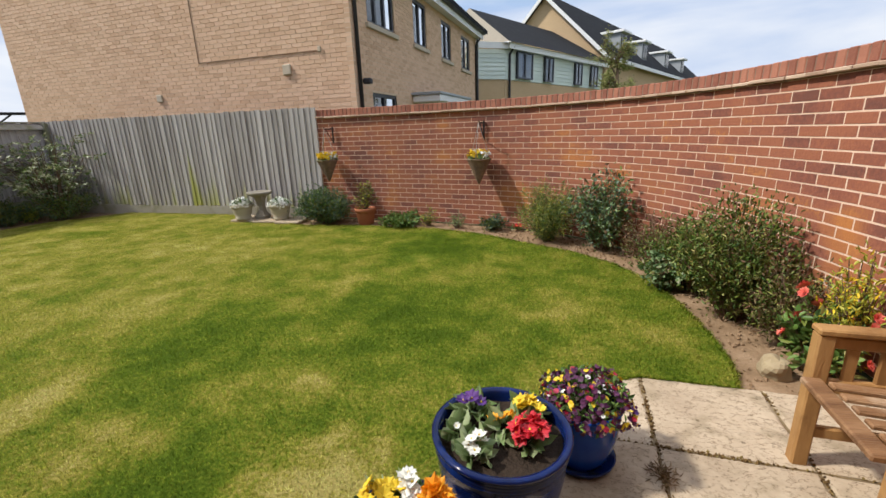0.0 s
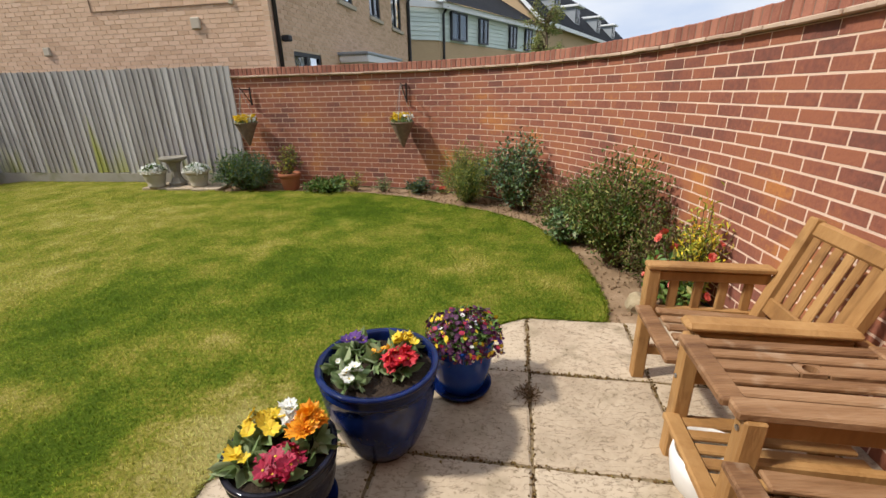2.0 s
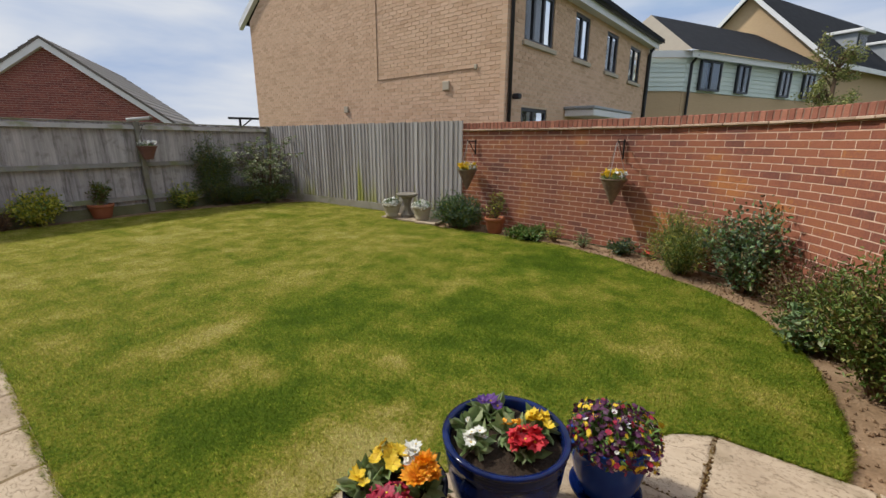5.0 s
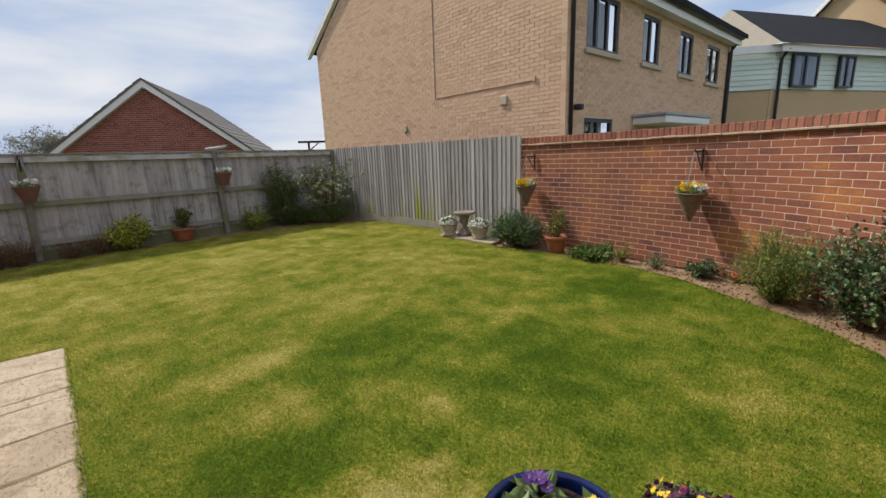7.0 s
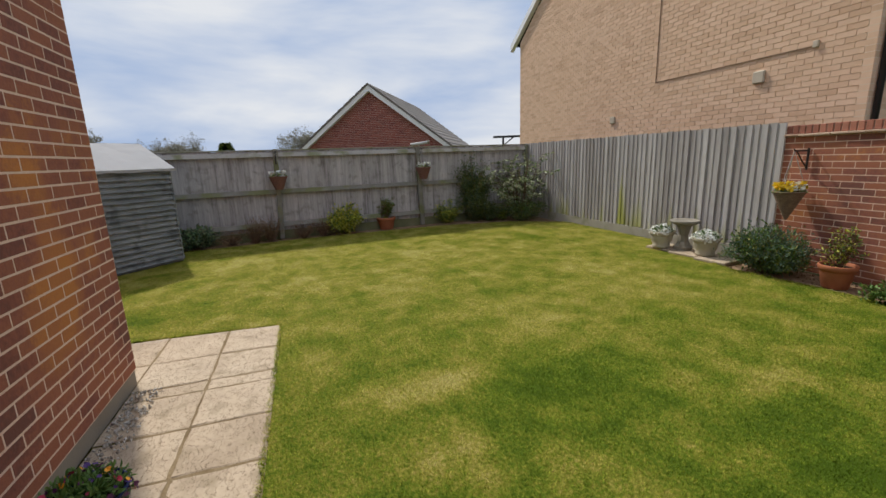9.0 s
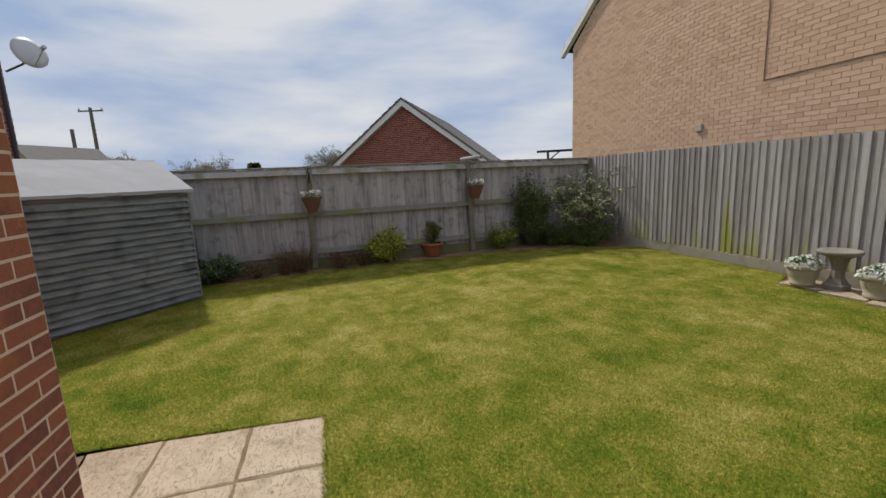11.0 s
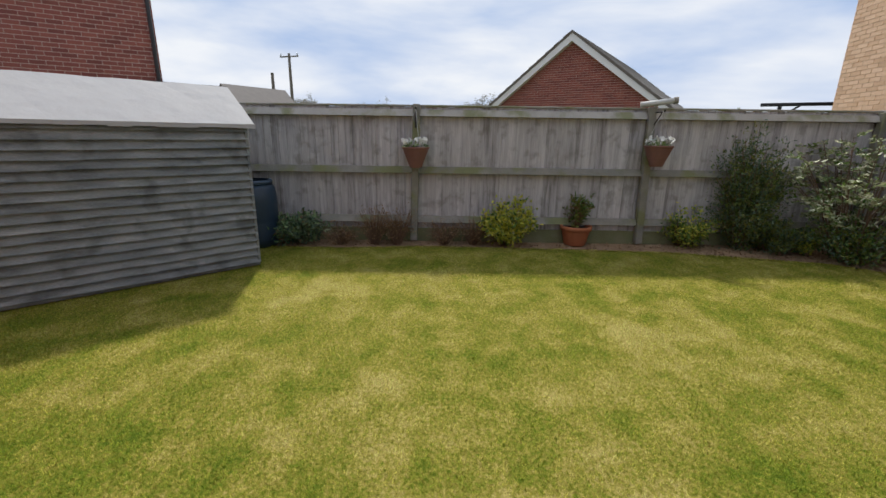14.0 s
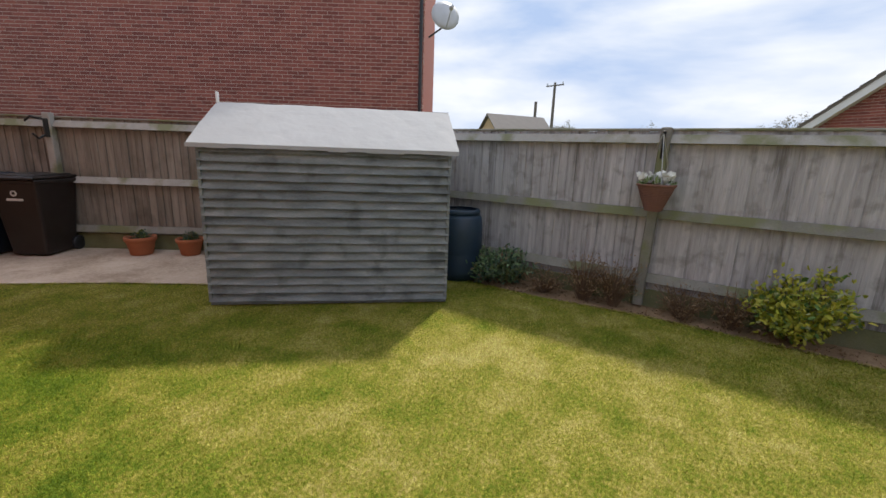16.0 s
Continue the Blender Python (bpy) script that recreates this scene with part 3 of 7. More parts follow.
LAWN = [(-4.77, 1.105), (-2.27, 0.71), (-1.15, 0.54), (-1.1, 1.0), (-1.055, 1.32), (-0.735, 1.595), (-0.315, 1.975), (0.07, 2.335), (0.195, 2.455), (0.38, 2.535),
        (0.88, 2.465), (0.97, 2.75), (1.0, 3.06), (1.01, 3.6), (0.95, 4.12), (0.74, 4.66), (0.41, 5.07), (-0.13, 5.48), (-0.7, 5.93), (-1.44, 6.28),
        (-2.66, 6.47), (-3.6, 6.5), (-4.0, 6.66), (-5.1, 6.9), (-5.3, 7.38), (-7.9, 7.66), (-8.15, 7.3), (-8.7, 6.72), (-9.2, 5.1), (-9.4, 3.4),
        (-9.52, 1.8), (-9.45, 0.8), (-9.5, 0.1), (-9.6, -0.6), (-9.6, -1.4), (-7.67, -2.37), (-7.11, -3.22), (-6.43, -4.08), (-5.7, -5.2), (-5.3, -2.0),
        (-5.06, -0.19), (-4.98, 0.18)]
lp = np.array(LAWN)


def inside(px, py, poly):
    ok = np.zeros(len(px), bool)
    j = len(poly) - 1
    for i in range(len(poly)):
        (xi, yi), (xj, yj) = poly[i], poly[j]
        hit = ((yi > py) != (yj > py)) & (px < (xj - xi) * (py - yi) / (yj - yi + 1e-12) + xi)
        ok ^= hit
        j = i
    return ok


bm = bmesh.new()
top = [bm.verts.new((x, y, 0.0)) for x, y in LAWN]
bot = [bm.verts.new((x, y, -0.05)) for x, y in LAWN]
for i in range(len(LAWN)):
    k = (i + 1) % len(LAWN)
    bm.faces.new((top[i], top[k], bot[k], bot[i]))
f = bm.faces.new(top)
bmesh.ops.triangulate(bm, faces=[f])
bmesh.ops.recalc_face_normals(bm, faces=bm.faces[:])
me = bpy.data.meshes.new("lawn")
bm.to_mesh(me)
bm.free()
me.materials.append(m_turf)
lawn = tagged(new("lawn", me), "mown lawn with dry yellow patches", "lawn", kind="structure")


def grass_blades(n, seed, tall):
    rng = np.random.default_rng(seed)
    lo, hi = lp.min(0), lp.max(0)
    px, py = rng.uniform(lo[0], hi[0], n * 2), rng.uniform(lo[1], hi[1], n * 2)
    keep = inside(px, py, LAWN)
    for ax, ay, bx, by in ((-5.5, 1.9, 0.9, 2.2),):
        thin = rng.random(len(px)) < np.clip(1.25 - 0.09 * np.hypot(np.clip(px, ax, bx) - px, (py - 2.0)), 0.35, 1)
        keep &= thin
    bare = (np.hypot((px + 1.35) / 0.22, (py - 4.79) / 0.14) < 1) & (rng.random(len(px)) < 0.85)
    keep &= ~bare
    px, py = px[keep][:n], py[keep][:n]
    k = len(px)
    a, h = rng.uniform(0, 2 * np.pi, k), tall * rng.uniform(0.5, 1.25, k)
    w = rng.uniform(0.001, 0.0022, k)
    lean, la = h * rng.uniform(0.2, 1.1, k), rng.uniform(0, 2 * np.pi, k)
    v = np.zeros((k, 3, 3), np.float32)
    v[:, 0] = np.stack([px - np.cos(a) * w, py - np.sin(a) * w, np.full(k, -0.002)], 1)
    v[:, 1] = np.stack([px + np.cos(a) * w, py + np.sin(a) * w, np.full(k, -0.002)], 1)
    v[:, 2] = np.stack([px + np.cos(la) * lean, py + np.sin(la) * lean, h], 1)
    me = tri_mesh("grass", v, m_blade)
    up = np.stack([rng.normal(0, 0.22, k * 3), rng.normal(0, 0.22, k * 3), np.ones(k * 3)], 1)
    me.normals_split_custom_set_from_vertices((up / np.linalg.norm(up, axis=1)[:, None]).tolist())
    return me


def tri_mesh(name, v, material):
    k = len(v)
    me = bpy.data.meshes.new(name)
    me.vertices.add(k * 3)
    me.vertices.foreach_set("co", v.reshape(-1).astype(np.float32))
    me.loops.add(k * 3)
    me.loops.foreach_set("vertex_index", np.arange(k * 3, dtype=np.int32))
    me.polygons.add(k)
    me.polygons.foreach_set("loop_start", np.arange(0, k * 3, 3, dtype=np.int32))
    me.materials.append(material)
    me.update(calc_edges=True)
    return me


tagged(new("grass", grass_blades(900000, 5, 0.015)), "short mown grass blades, green and straw yellow", "grass", kind="stuff")


def edge_blades(n, seed):
    """Longer blades that hang over the lawn's edge."""
    rng = np.random.default_rng(seed)
    a, b = lp, np.roll(lp, -1, 0)
    ln = np.hypot(*(b - a).T)
    i = rng.choice(len(lp), n, p=ln / ln.sum())
    p = a[i] + (b - a)[i] * rng.random(n)[:, None]
    out = np.stack([(b - a)[i][:, 1], -(b - a)[i][:, 0]], 1) / ln[i][:, None]
    area = np.sum(lp[:, 0] * np.roll(lp[:, 1], -1) - np.roll(lp[:, 0], -1) * lp[:, 1])
    out *= np.sign(area)
    wave = 0.5 + 0.5 * np.sin(p[:, 0] * 23 + 3 * np.sin(p[:, 1] * 11)) * np.cos(p[:, 1] * 17)
    p = p - out * rng.uniform(0, 0.02, n)[:, None]
    h, w, ang = rng.uniform(0.008, 0.026, n), rng.uniform(0.0012, 0.0026, n), rng.uniform(0, 6.28, n)
    reach = out * (rng.uniform(0.2, 1.0, n) * (0.012 + 0.028 * wave))[:, None] + rng.normal(0, 0.008, (n, 2))
    v = np.zeros((n, 3, 3), np.float32)
    v[:, 0] = np.stack([p[:, 0] - np.cos(ang) * w, p[:, 1] - np.sin(ang) * w, np.full(n, -0.002)], 1)
    v[:, 1] = np.stack([p[:, 0] + np.cos(ang) * w, p[:, 1] + np.sin(ang) * w, np.full(n, -0.002)], 1)
    v[:, 2] = np.stack([p[:, 0] + reach[:, 0], p[:, 1] + reach[:, 1], h], 1)
    me = tri_mesh("edge_grass", v, m_blade)
    up = np.stack([rng.normal(0, 0.22, n * 3), rng.normal(0, 0.22, n * 3), np.ones(n * 3)], 1)
    me.normals_split_custom_set_from_vertices((up / np.linalg.norm(up, axis=1)[:, None]).tolist())
    return me


tagged(new("edge_grass", edge_blades(60000, 6)), "untrimmed grass hanging over the lawn edge", "grass", kind="stuff")

# ---------------------------------------------------------------- paving
U, V = Vector((0.989, -0.15, 0)), Vector((0.15, 0.989, 0))
PATIO = [(-1.13, 0.55), (-1.08, 1.0), (-1.05, 1.33), (-0.73, 1.6), (-0.31, 1.98), (0.07, 2.34), (0.19, 2.46), (0.38, 2.545), (0.9, 2.475), (1.72, 2.36), (1.3, -0.62), (-1.27, -0.24)]


def clip_poly(poly, a, n):
    """The part of a convex polygon on the side of a to which n points."""
    out = []
    for i in range(len(poly)):
        p, q = poly[i], poly[(i + 1) % len(poly)]
        dp, dq = (p[0] - a[0]) * n[0] + (p[1] - a[1]) * n[1], (q[0] - a[0]) * n[0] + (q[1] - a[1]) * n[1]
        if dp >= 0:
            out.append(p)
        if (dp >= 0) != (dq >= 0):
            t = dp / (dp - dq)
            out.append((p[0] + (q[0] - p[0]) * t, p[1] + (q[1] - p[1]) * t))
    return out


def slab(root, poly, z, rng):
    """One paving slab over a convex polygon: its top inset from a worn, uneven rim."""
    pts = []
    for p in poly:
        if not pts or math.hypot(p[0] - pts[-1][0], p[1] - pts[-1][1]) > 0.004:
            pts.append(p)
    if math.hypot(pts[0][0] - pts[-1][0], pts[0][1] - pts[-1][1]) <= 0.004:
        pts.pop()
    n = len(pts)
    if n < 3:
        return
    area = sum(pts[i][0] * pts[(i + 1) % n][1] - pts[(i + 1) % n][0] * pts[i][1] for i in range(n)) / 2
    if abs(area) < 0.004:
        return
    if area < 0:
        pts = pts[::-1]
    cx, cy = sum(p[0] for p in pts) / n, sum(p[1] for p in pts) / n
    rim = []                                   # extra points along the sides, to let them wander
    for i in range(n):
        p, q = pts[i], pts[(i + 1) % n]
        d = math.hypot(q[0] - p[0], q[1] - p[1])
        k = max(1, int(d / 0.07))
        nx, ny = -(q[1] - p[1]) / d, (q[0] - p[0]) / d
        for a in range(k):
            w = rng.uniform(0, 0.006)
            rim.append((p[0] + (q[0] - p[0]) * a / k + nx * w - cx, p[1] + (q[1] - p[1]) * a / k + ny * w - cy))
    m = len(rim)
    g = Geo()
    vs = [(x, y, -0.05) for x, y in rim] + [(x, y, -rng.uniform(0.003, 0.008)) for x, y in rim]
    for x, y in rim:
        r = math.hypot(x, y)
        f = max(0.5, (r - rng.uniform(0.008, 0.016)) / r)
        vs.append((x * f, y * f, rng.uniform(-0.002, 0.001)))
    for x, y in rim:
        vs.append((x * 0.55, y * 0.55, rng.uniform(-0.003, 0.002)))
    vs.append((0, 0, 0))
    fs = []
    for lv in range(3):
        fs += [(lv * m + i, lv * m + (i + 1) % m, lv * m + m + (i + 1) % m, lv * m + m + i) for i in range(m)]
    fs += [(3 * m + i, 3 * m + (i + 1) % m, 4 * m) for i in range(m)]
    g.add(vs, fs)
    ob = part("paving_slab", g, m_slab, root)
    ob.matrix_local = pose(cx, cy, z + rng.uniform(-0.003, 0.003), rng.uniform(-0.25, 0.25), rng.uniform(-0.25, 0.25), 0)


def paving(root, outline, origin, cols, rows, z, seed, gap=0.009):
    rng = random.Random(seed)
    o = Vector((*origin, 0))
    for i in range(len(cols) - 1):
        for j in range(len(rows) - 1):
            a, b, c, d = cols[i] + gap / 2, cols[i + 1] - gap / 2, rows[j] + gap / 2, rows[j + 1] - gap / 2
            q = [o + U * s + V * t for s, t in ((a, c), (b, c), (b, d), (a, d))]
            poly = [(p.x, p.y) for p in outline_pts(outline)]
            cell = [(p.x, p.y) for p in q]
            for k in range(4):                       # outline cut by the four sides of the cell
                p0, p1 = cell[k], cell[(k + 1) % 4]
                nn = (-(p1[1] - p0[1]), p1[0] - p0[0])
                poly = clip_poly(poly, p0, nn)
                if len(poly) < 3:
                    break
            if len(poly) >= 3:
                slab(root, poly, z, rng)


def outline_pts(o):
    return [Vector((x, y, 0)) for x, y in o]


patio = thing("pavement_patio", pose(0.2, 1.2, 0), "riven buff stone patio slabs with dirty joints", "paving", kind="structure")
patio.matrix_world = Matrix.Identity(4)
part("joint_bed", Geo().prism(PATIO, -0.06, -0.003), m_joint, patio, "dark soil-filled joints")
JX, JY = 0.301, 1.978
paving(patio, PATIO, (JX, JY), [-1.85, -1.25, -0.62, 0, 0.6, 1.2, 1.8], [-2.9, -2.4, -1.79, -1.19, -0.598, 0, 0.585], 0.004, 3)


WALK_PATH = [(-4.77, 1.12), (-1.14, 0.55), (-1.27, -0.24), (-3.55, 0.1), (-4.0, 0.13), (-4.05, -0.1), (-5.03, -0.2), (-4.965, 0.18)]
path_run = thing("pavement_path", pose(0, 0, 0), "pale riven stone slab path along the house", "paving", kind="structure")
part("joint_bed", Geo().prism(WALK_PATH, -0.06, 0.003), m_joint, path_run, "dark soil-filled joints")
o_path = (-4.77, 1.12)
FULL = [(-4.77, 1.12), (-1.14, 0.55), (-1.27, -0.24), (-5.03, -0.24), (-4.965, 0.18)]
paving(path_run, FULL, o_path, [-0.4, 0.5, 0.95, 1.1, 1.55, 2.0, 2.45, 2.95, 3.4, 3.9], [-1.45, -0.97, -0.47, 0.05], 0.008, 8)

SIDE = [(-5.03, -0.25), (-4.16, -0.25), (-4.9, -5.15), (-5.7, -5.2)]
part("joint_bed", Geo().prism(SIDE[::-1], -0.06, 0.003), m_joint, path_run, "dark soil-filled joints")
paving(path_run, SIDE[::-1], o_path, [-0.6, 0.05, 0.5, 0.95, 1.4], [-6.5 + 0.505 * k for k in range(11)], 0.008, 9)

# gravel strip along the house wall
rng = np.random.default_rng(4)
gs = Geo()
for i in range(900):
    s, d = rng.uniform(0.1, 3.2), rng.uniform(0.0, 0.2)
    p = Vector((-4.05, 0.06, 0)) + U * s + V * d * 0.9
    r = rng.uniform(0.006, 0.016)
    mx = Matrix.Translation((p.x, p.y, 0.016 + r * 0.3)) @ Euler(rng.uniform(0, 3, 3)).to_matrix().to_4x4()
    gs.add([(r, 0, 0), (-r, 0, 0), (0, r * 0.8, 0), (0, -r * 0.8, 0), (0, 0, r * 0.6), (0, 0, -r * 0.6)],
           [(0, 2, 4), (2, 1, 4), (1, 3, 4), (3, 0, 4), (2, 0, 5), (1, 2, 5), (3, 1, 5), (0, 3, 5)], mx)
solid("gravel", gs, m_gravel, "mixed pale gravel beside the house wall", "gravel", "stuff")

# concrete standing for the bins
cp = Geo().prism([(-7.67, -2.39), (-7.11, -3.24), (-6.43, -4.1), (-5.75, -5.2), (-7.6, -6.4), (-9.6, -2.6)], -0.05, 0.012)
solid("pavement_concrete", cp, m_slab_pink, "pinkish concrete hard standing by the fence", "paving", "structure")

# ---------------------------------------------------------------- garden wall
wall_line = along(WALL[::-1])
CH = 0.075
gw = thing("wall_garden", pose(0, 0, 0), "curved red brick garden wall with pale mortar", "wall", kind="structure")
WLEN = wall_line[0][-1]
brick_wall(gw, wall_line, 0.0, 22, CH, m_brick, m_brick_one, m_mortar, thick=0.21, near=(WLEN - 4.2, WLEN - 0.6, 0.15, 1.66), side=1, seed=2, core_step=0.04)
u, x, y, tg = wall_line
rng = np.random.default_rng(9)
tile_me = [Geo().box((0, 0, 0), (0.17, w, 0.026), ch=0.005).mesh("creasing_tile", m_tile_ledge) for w in (0.278, 0.288, 0.296)]
cope_me = Geo().box((0, 0, 0), (0.064, 0.215, 0.104), ch=0.006).mesh("coping_brick", m_coping)


def on_wall(name, me, s, z, sink=0.1):
    t = Vector((np.interp(s, u, tg[:, 0]), np.interp(s, u, tg[:, 1]), 0)).normalized()
    ob = part(name, me, None, gw)
    ob.matrix_local = Matrix.Translation((np.interp(s, u, x) - t.y * sink, np.interp(s, u, y) + t.x * sink, z + rng.uniform(-0.003, 0.003))) @ Matrix.Rotation(math.atan2(t.y, t.x), 4, "Z")


for k in range(int(WLEN / 0.172)):
    on_wall("creasing_tile", tile_me[k % 3 if k % 5 else 1], 0.086 + k * 0.172, 1.668)
for k in range(int(WLEN / 0.075)):
    on_wall("coping_brick", cope_me, 0.037 + k * 0.075, 1.735)
cm = Geo()
for a in range(0, len(u) - 12, 12):
    b = a + 12
    pts = []
    for i, sd in ((a, 0.0), (b, 0.0), (b, 0.2), (a, 0.2)):
        pts.append((x[i] - tg[i][1] * sd, y[i] + tg[i][0] * sd))
    cm.prism(pts, 1.65, 1.775)
part("coping_mortar", cm, m_cope_joint, gw)

# ---------------------------------------------------------------- fences
def board_fence(name, a, b, label, mat, face, posts, rails, top=1.79, base=0.16, width=0.115, lap=0.015, rail_side=False, seed=1, cap=False):
    """An upright close-board fence from a to b. face = 1: it is seen from its left side. rail_side: rails and posts stand on the seen side."""
    L = math.hypot(b[0] - a[0], b[1] - a[1])
    root = thing(name, frame2(a, b), label, "fence", kind="structure")
    rng = random.Random(seed)
    step = width - lap
    meshes = []
    for k in range(4):
        w = width * (0.98 + 0.02 * k)
        g = Geo()
        t0, t1 = (0.022, 0.008) if not rail_side else (0.022, 0.009)      # feather edge: thick to thin
        h = top - base
        g.add([(0, 0, 0), (w, 0, 0), (w, t1, 0), (0, t0, 0), (0, 0, h), (w, 0, h), (w, t1, h), (0, t0, h)], BOX_F)
        meshes.append(g.mesh("board", mat))
    s = 0.0
    while s < L - 0.03:
        ob = new("board", meshes[rng.randrange(4)])
        ob.parent = root
        tilt = rng.gauss(0, 0.2)
        off = -0.01 + rng.uniform(-0.006, 0.006) if rail_side else 0.006 + rng.uniform(-0.002, 0.003)
        ob.matrix_local = pose(s, off, base + rng.uniform(-0.008, 0.008), 0, tilt, -1.0)
        s += step
    for p in posts:
        g = Geo().box((0, 0, (top + p[1]) / 2), (0.095, 0.095, top + p[1]), ch=0.008)
        part("post", g, m_rail if rail_side else mat, root, "square timber post", m=pose(p[0], 0.065 if rail_side else -0.06, 0, 0, p[2] if len(p) > 2 else 0, 0))
    for z in rails:
        y = 0.04 if rail_side else -0.04
        g = Geo()
        g.add([(0, -0.035, -0.045), (L, -0.035, -0.045), (L, 0.045, -0.04), (0, 0.045, -0.04), (0, -0.035, 0.045), (L, -0.035, 0.045), (L, 0.0, 0.045), (0, 0.0, 0.045)], BOX_F)
        part("rail", g, m_rail, root, "arris rail green with algae", m=pose(0, y, z))
    rise = 0.03 if rail_side else 0.0
    g = Geo().box((L / 2, 0, base / 2 - 0.02 + rise / 2), (L, 0.05, base + 0.04 + rise), ch=0.006)
    part("gravel_board", g, m_gravel_board if not rail_side else m_moss_board, root, "gravel board along the foot")
    if cap:
        g = Geo().box((L / 2, 0.0, top + 0.012), (L, 0.055, 0.025), ch=0.005)
        part("capping", g, m_rail, root, "capping strip")
    return root


# north fence: boards towards the garden; run from the wall to the corner so that the garden lies on the left
board_fence("fence_north", J, NW, "grey weathered close-board fence with a concrete gravel board", m_fence, 1, [(0.15, 0.0), (3.1, 0.0), (6.0, 0.0)], [0.5, 1.5], top=1.83, base=0.17, width=0.118, lap=0.013, seed=3)
P1, P2 = 6.18, 3.02
LW = math.hypot(NW[0] - SW[0], NW[1] - SW[1])
board_fence("fence_west", NW, SW, "shaded back of a close-board fence with rails and posts", m_fence_west, 1,
            [(0.05, 0.0), (P2, 0.03, 1.5), (P1, 0.03, -1.5), (9.2, 0.0)], [0.3, 0.98, 1.72], top=1.8, base=0.14, rail_side=True, seed=4, cap=True)
board_fence("fence_south", SW, SE, "shaded brown close-board fence behind shed and bins", m_fence_south, 1,
            [(1.35, 0.03), (4.85, 0.06), (6.5, 0.0)], [0.3, 0.98, 1.72], top=1.8, base=0.2, rail_side=True, seed=5, cap=True)

# ---------------------------------------------------------------- shed
bl, br = Vector((-7.33, -1.79, 0)), Vector((-8.74, 0.01, 0))
shed = thing("garden_shed", frame2(br, bl), "weathered grey overlap timber shed with pale felt roof on the lawn", "shed")
SL, SD, SE_Z, SR_Z = (br - bl).length, 1.5, 1.54, 1.95
# local: x along the front from its right end, y towards the back is negative of the garden side
rng = random.Random(12)
n_b = 18
bh = (SE_Z - 0.05) / n_b
for i in range(n_b):
    g = Geo()
    z0, z1 = 0.05 + i * bh, 0.05 + (i + 1) * bh + 0.012
    nseg = 9
    vs, fs = [], []
    for k in range(nseg + 1):
        xx = SL * k / nseg
        w = rng.uniform(-0.005, 0.004)
        vs += [(xx, 0.05, z0 + w), (xx, 0.006, z0 + w), (xx, -0.008, z1), (xx, 0.004, z1)]
    for k in range(nseg):
        a = 4 * k
        for q in ((0, 1), (1, 2), (2, 3), (3, 0)):
            fs.append((a + q[0], a + 4 + q[0], a + 4 + q[1], a + q[1]))
    fs += [(0, 1, 2, 3), (4 * nseg + 3, 4 * nseg + 2, 4 * nseg + 1, 4 * nseg)]
    g.add(vs, fs)
    part("cladding_board", g, m_shed, shed)
body = Geo()
body.prism([(0.01, -0.012), (SL - 0.01, -0.012), (SL - 0.01, -SD), (0.01, -SD)], 0.03, SE_Z)
part("body", body, m_shed, shed)
floor_edge = Geo().box((SL / 2, -0.01, 0.03), (SL, 0.05, 0.05), ch=0.006)
part("floor_bearer", floor_edge, m_shed, shed, "dark timber bearer")
for xx in (0.0, SL):
    gb = Geo()
    gb.add([(xx, 0.0, SE_Z), (xx, -SD, SE_Z), (xx, -SD / 2, SR_Z - 0.02), (xx + 0.02, 0.0, SE_Z), (xx + 0.02, -SD, SE_Z), (xx + 0.02, -SD / 2, SR_Z - 0.02)],
           [(0, 1, 2), (3, 5, 4), (0, 3, 4, 1), (1, 4, 5, 2), (2, 5, 3, 0)])
    part("gable", gb, m_shed, shed)
for sgn, nm in ((1, "front"), (-1, "back")):
    rf, nx = Geo(), 14
    vs, fs = [], []
    y0 = 0.07 if sgn > 0 else -SD - 0.07
    for k in range(nx + 1):
        xx = -0.07 + (SL + 0.14) * k / nx
        for t in (0.0, 0.47, 0.485, 0.75, 1.0):
            yy = y0 + (-SD / 2 - y0) * t
            zz = SE_Z - 0.015 + (SR_Z - SE_Z + 0.015) * t + rng.uniform(-0.005, 0.005) + (0.009 if t < 0.48 and t > 0 else 0.0)
            vs.append((xx, yy, zz))
    for k in range(nx):
        for j in range(4):
            a = k * 5 + j
            fs.append((a, a + 1, a + 6, a + 5))
    rf.add(vs, fs)
    k0 = len(vs)
    rf.add([(p[0], p[1], p[2] - 0.014) for p in vs], [q[::-1] for q in fs])
    for k in range(nx):
        rf.f.append((k * 5, k * 5 + 5, k0 + k * 5 + 5, k0 + k * 5))
    for j in range(4):
        rf.f.append((j, j + 1, k0 + j + 1, k0 + j))
        a = nx * 5 + j
        rf.f.append((a, a + 1, k0 + a + 1, k0 + a))
    part("roof_felt", rf, m_felt, shed, "pale grey felt roof slope")
    if sgn > 0:
        fl = Geo()
        for k in range(nx):
            xa, xb = -0.07 + (SL + 0.14) * k / nx, -0.07 + (SL + 0.14) * (k + 1) / nx
            d = rng.uniform(0.0, 0.012)
            fl.add([(xa, 0.074, SE_Z - 0.012), (xb, 0.074, SE_Z - 0.012), (xb, 0.078, SE_Z - 0.045 - d), (xa, 0.078, SE_Z - 0.045 - d)], [(0, 1, 2, 3)])
        part("felt_edge", fl, m_felt, shed, "folded felt edge at the eaves")
fin = Geo().box((SL + 0.06, -SD / 2, SR_Z + 0.045), (0.02, 0.05, 0.11), ch=0.004)
part("finial", fin, m_white, shed, "pale pointed finial on the ridge")
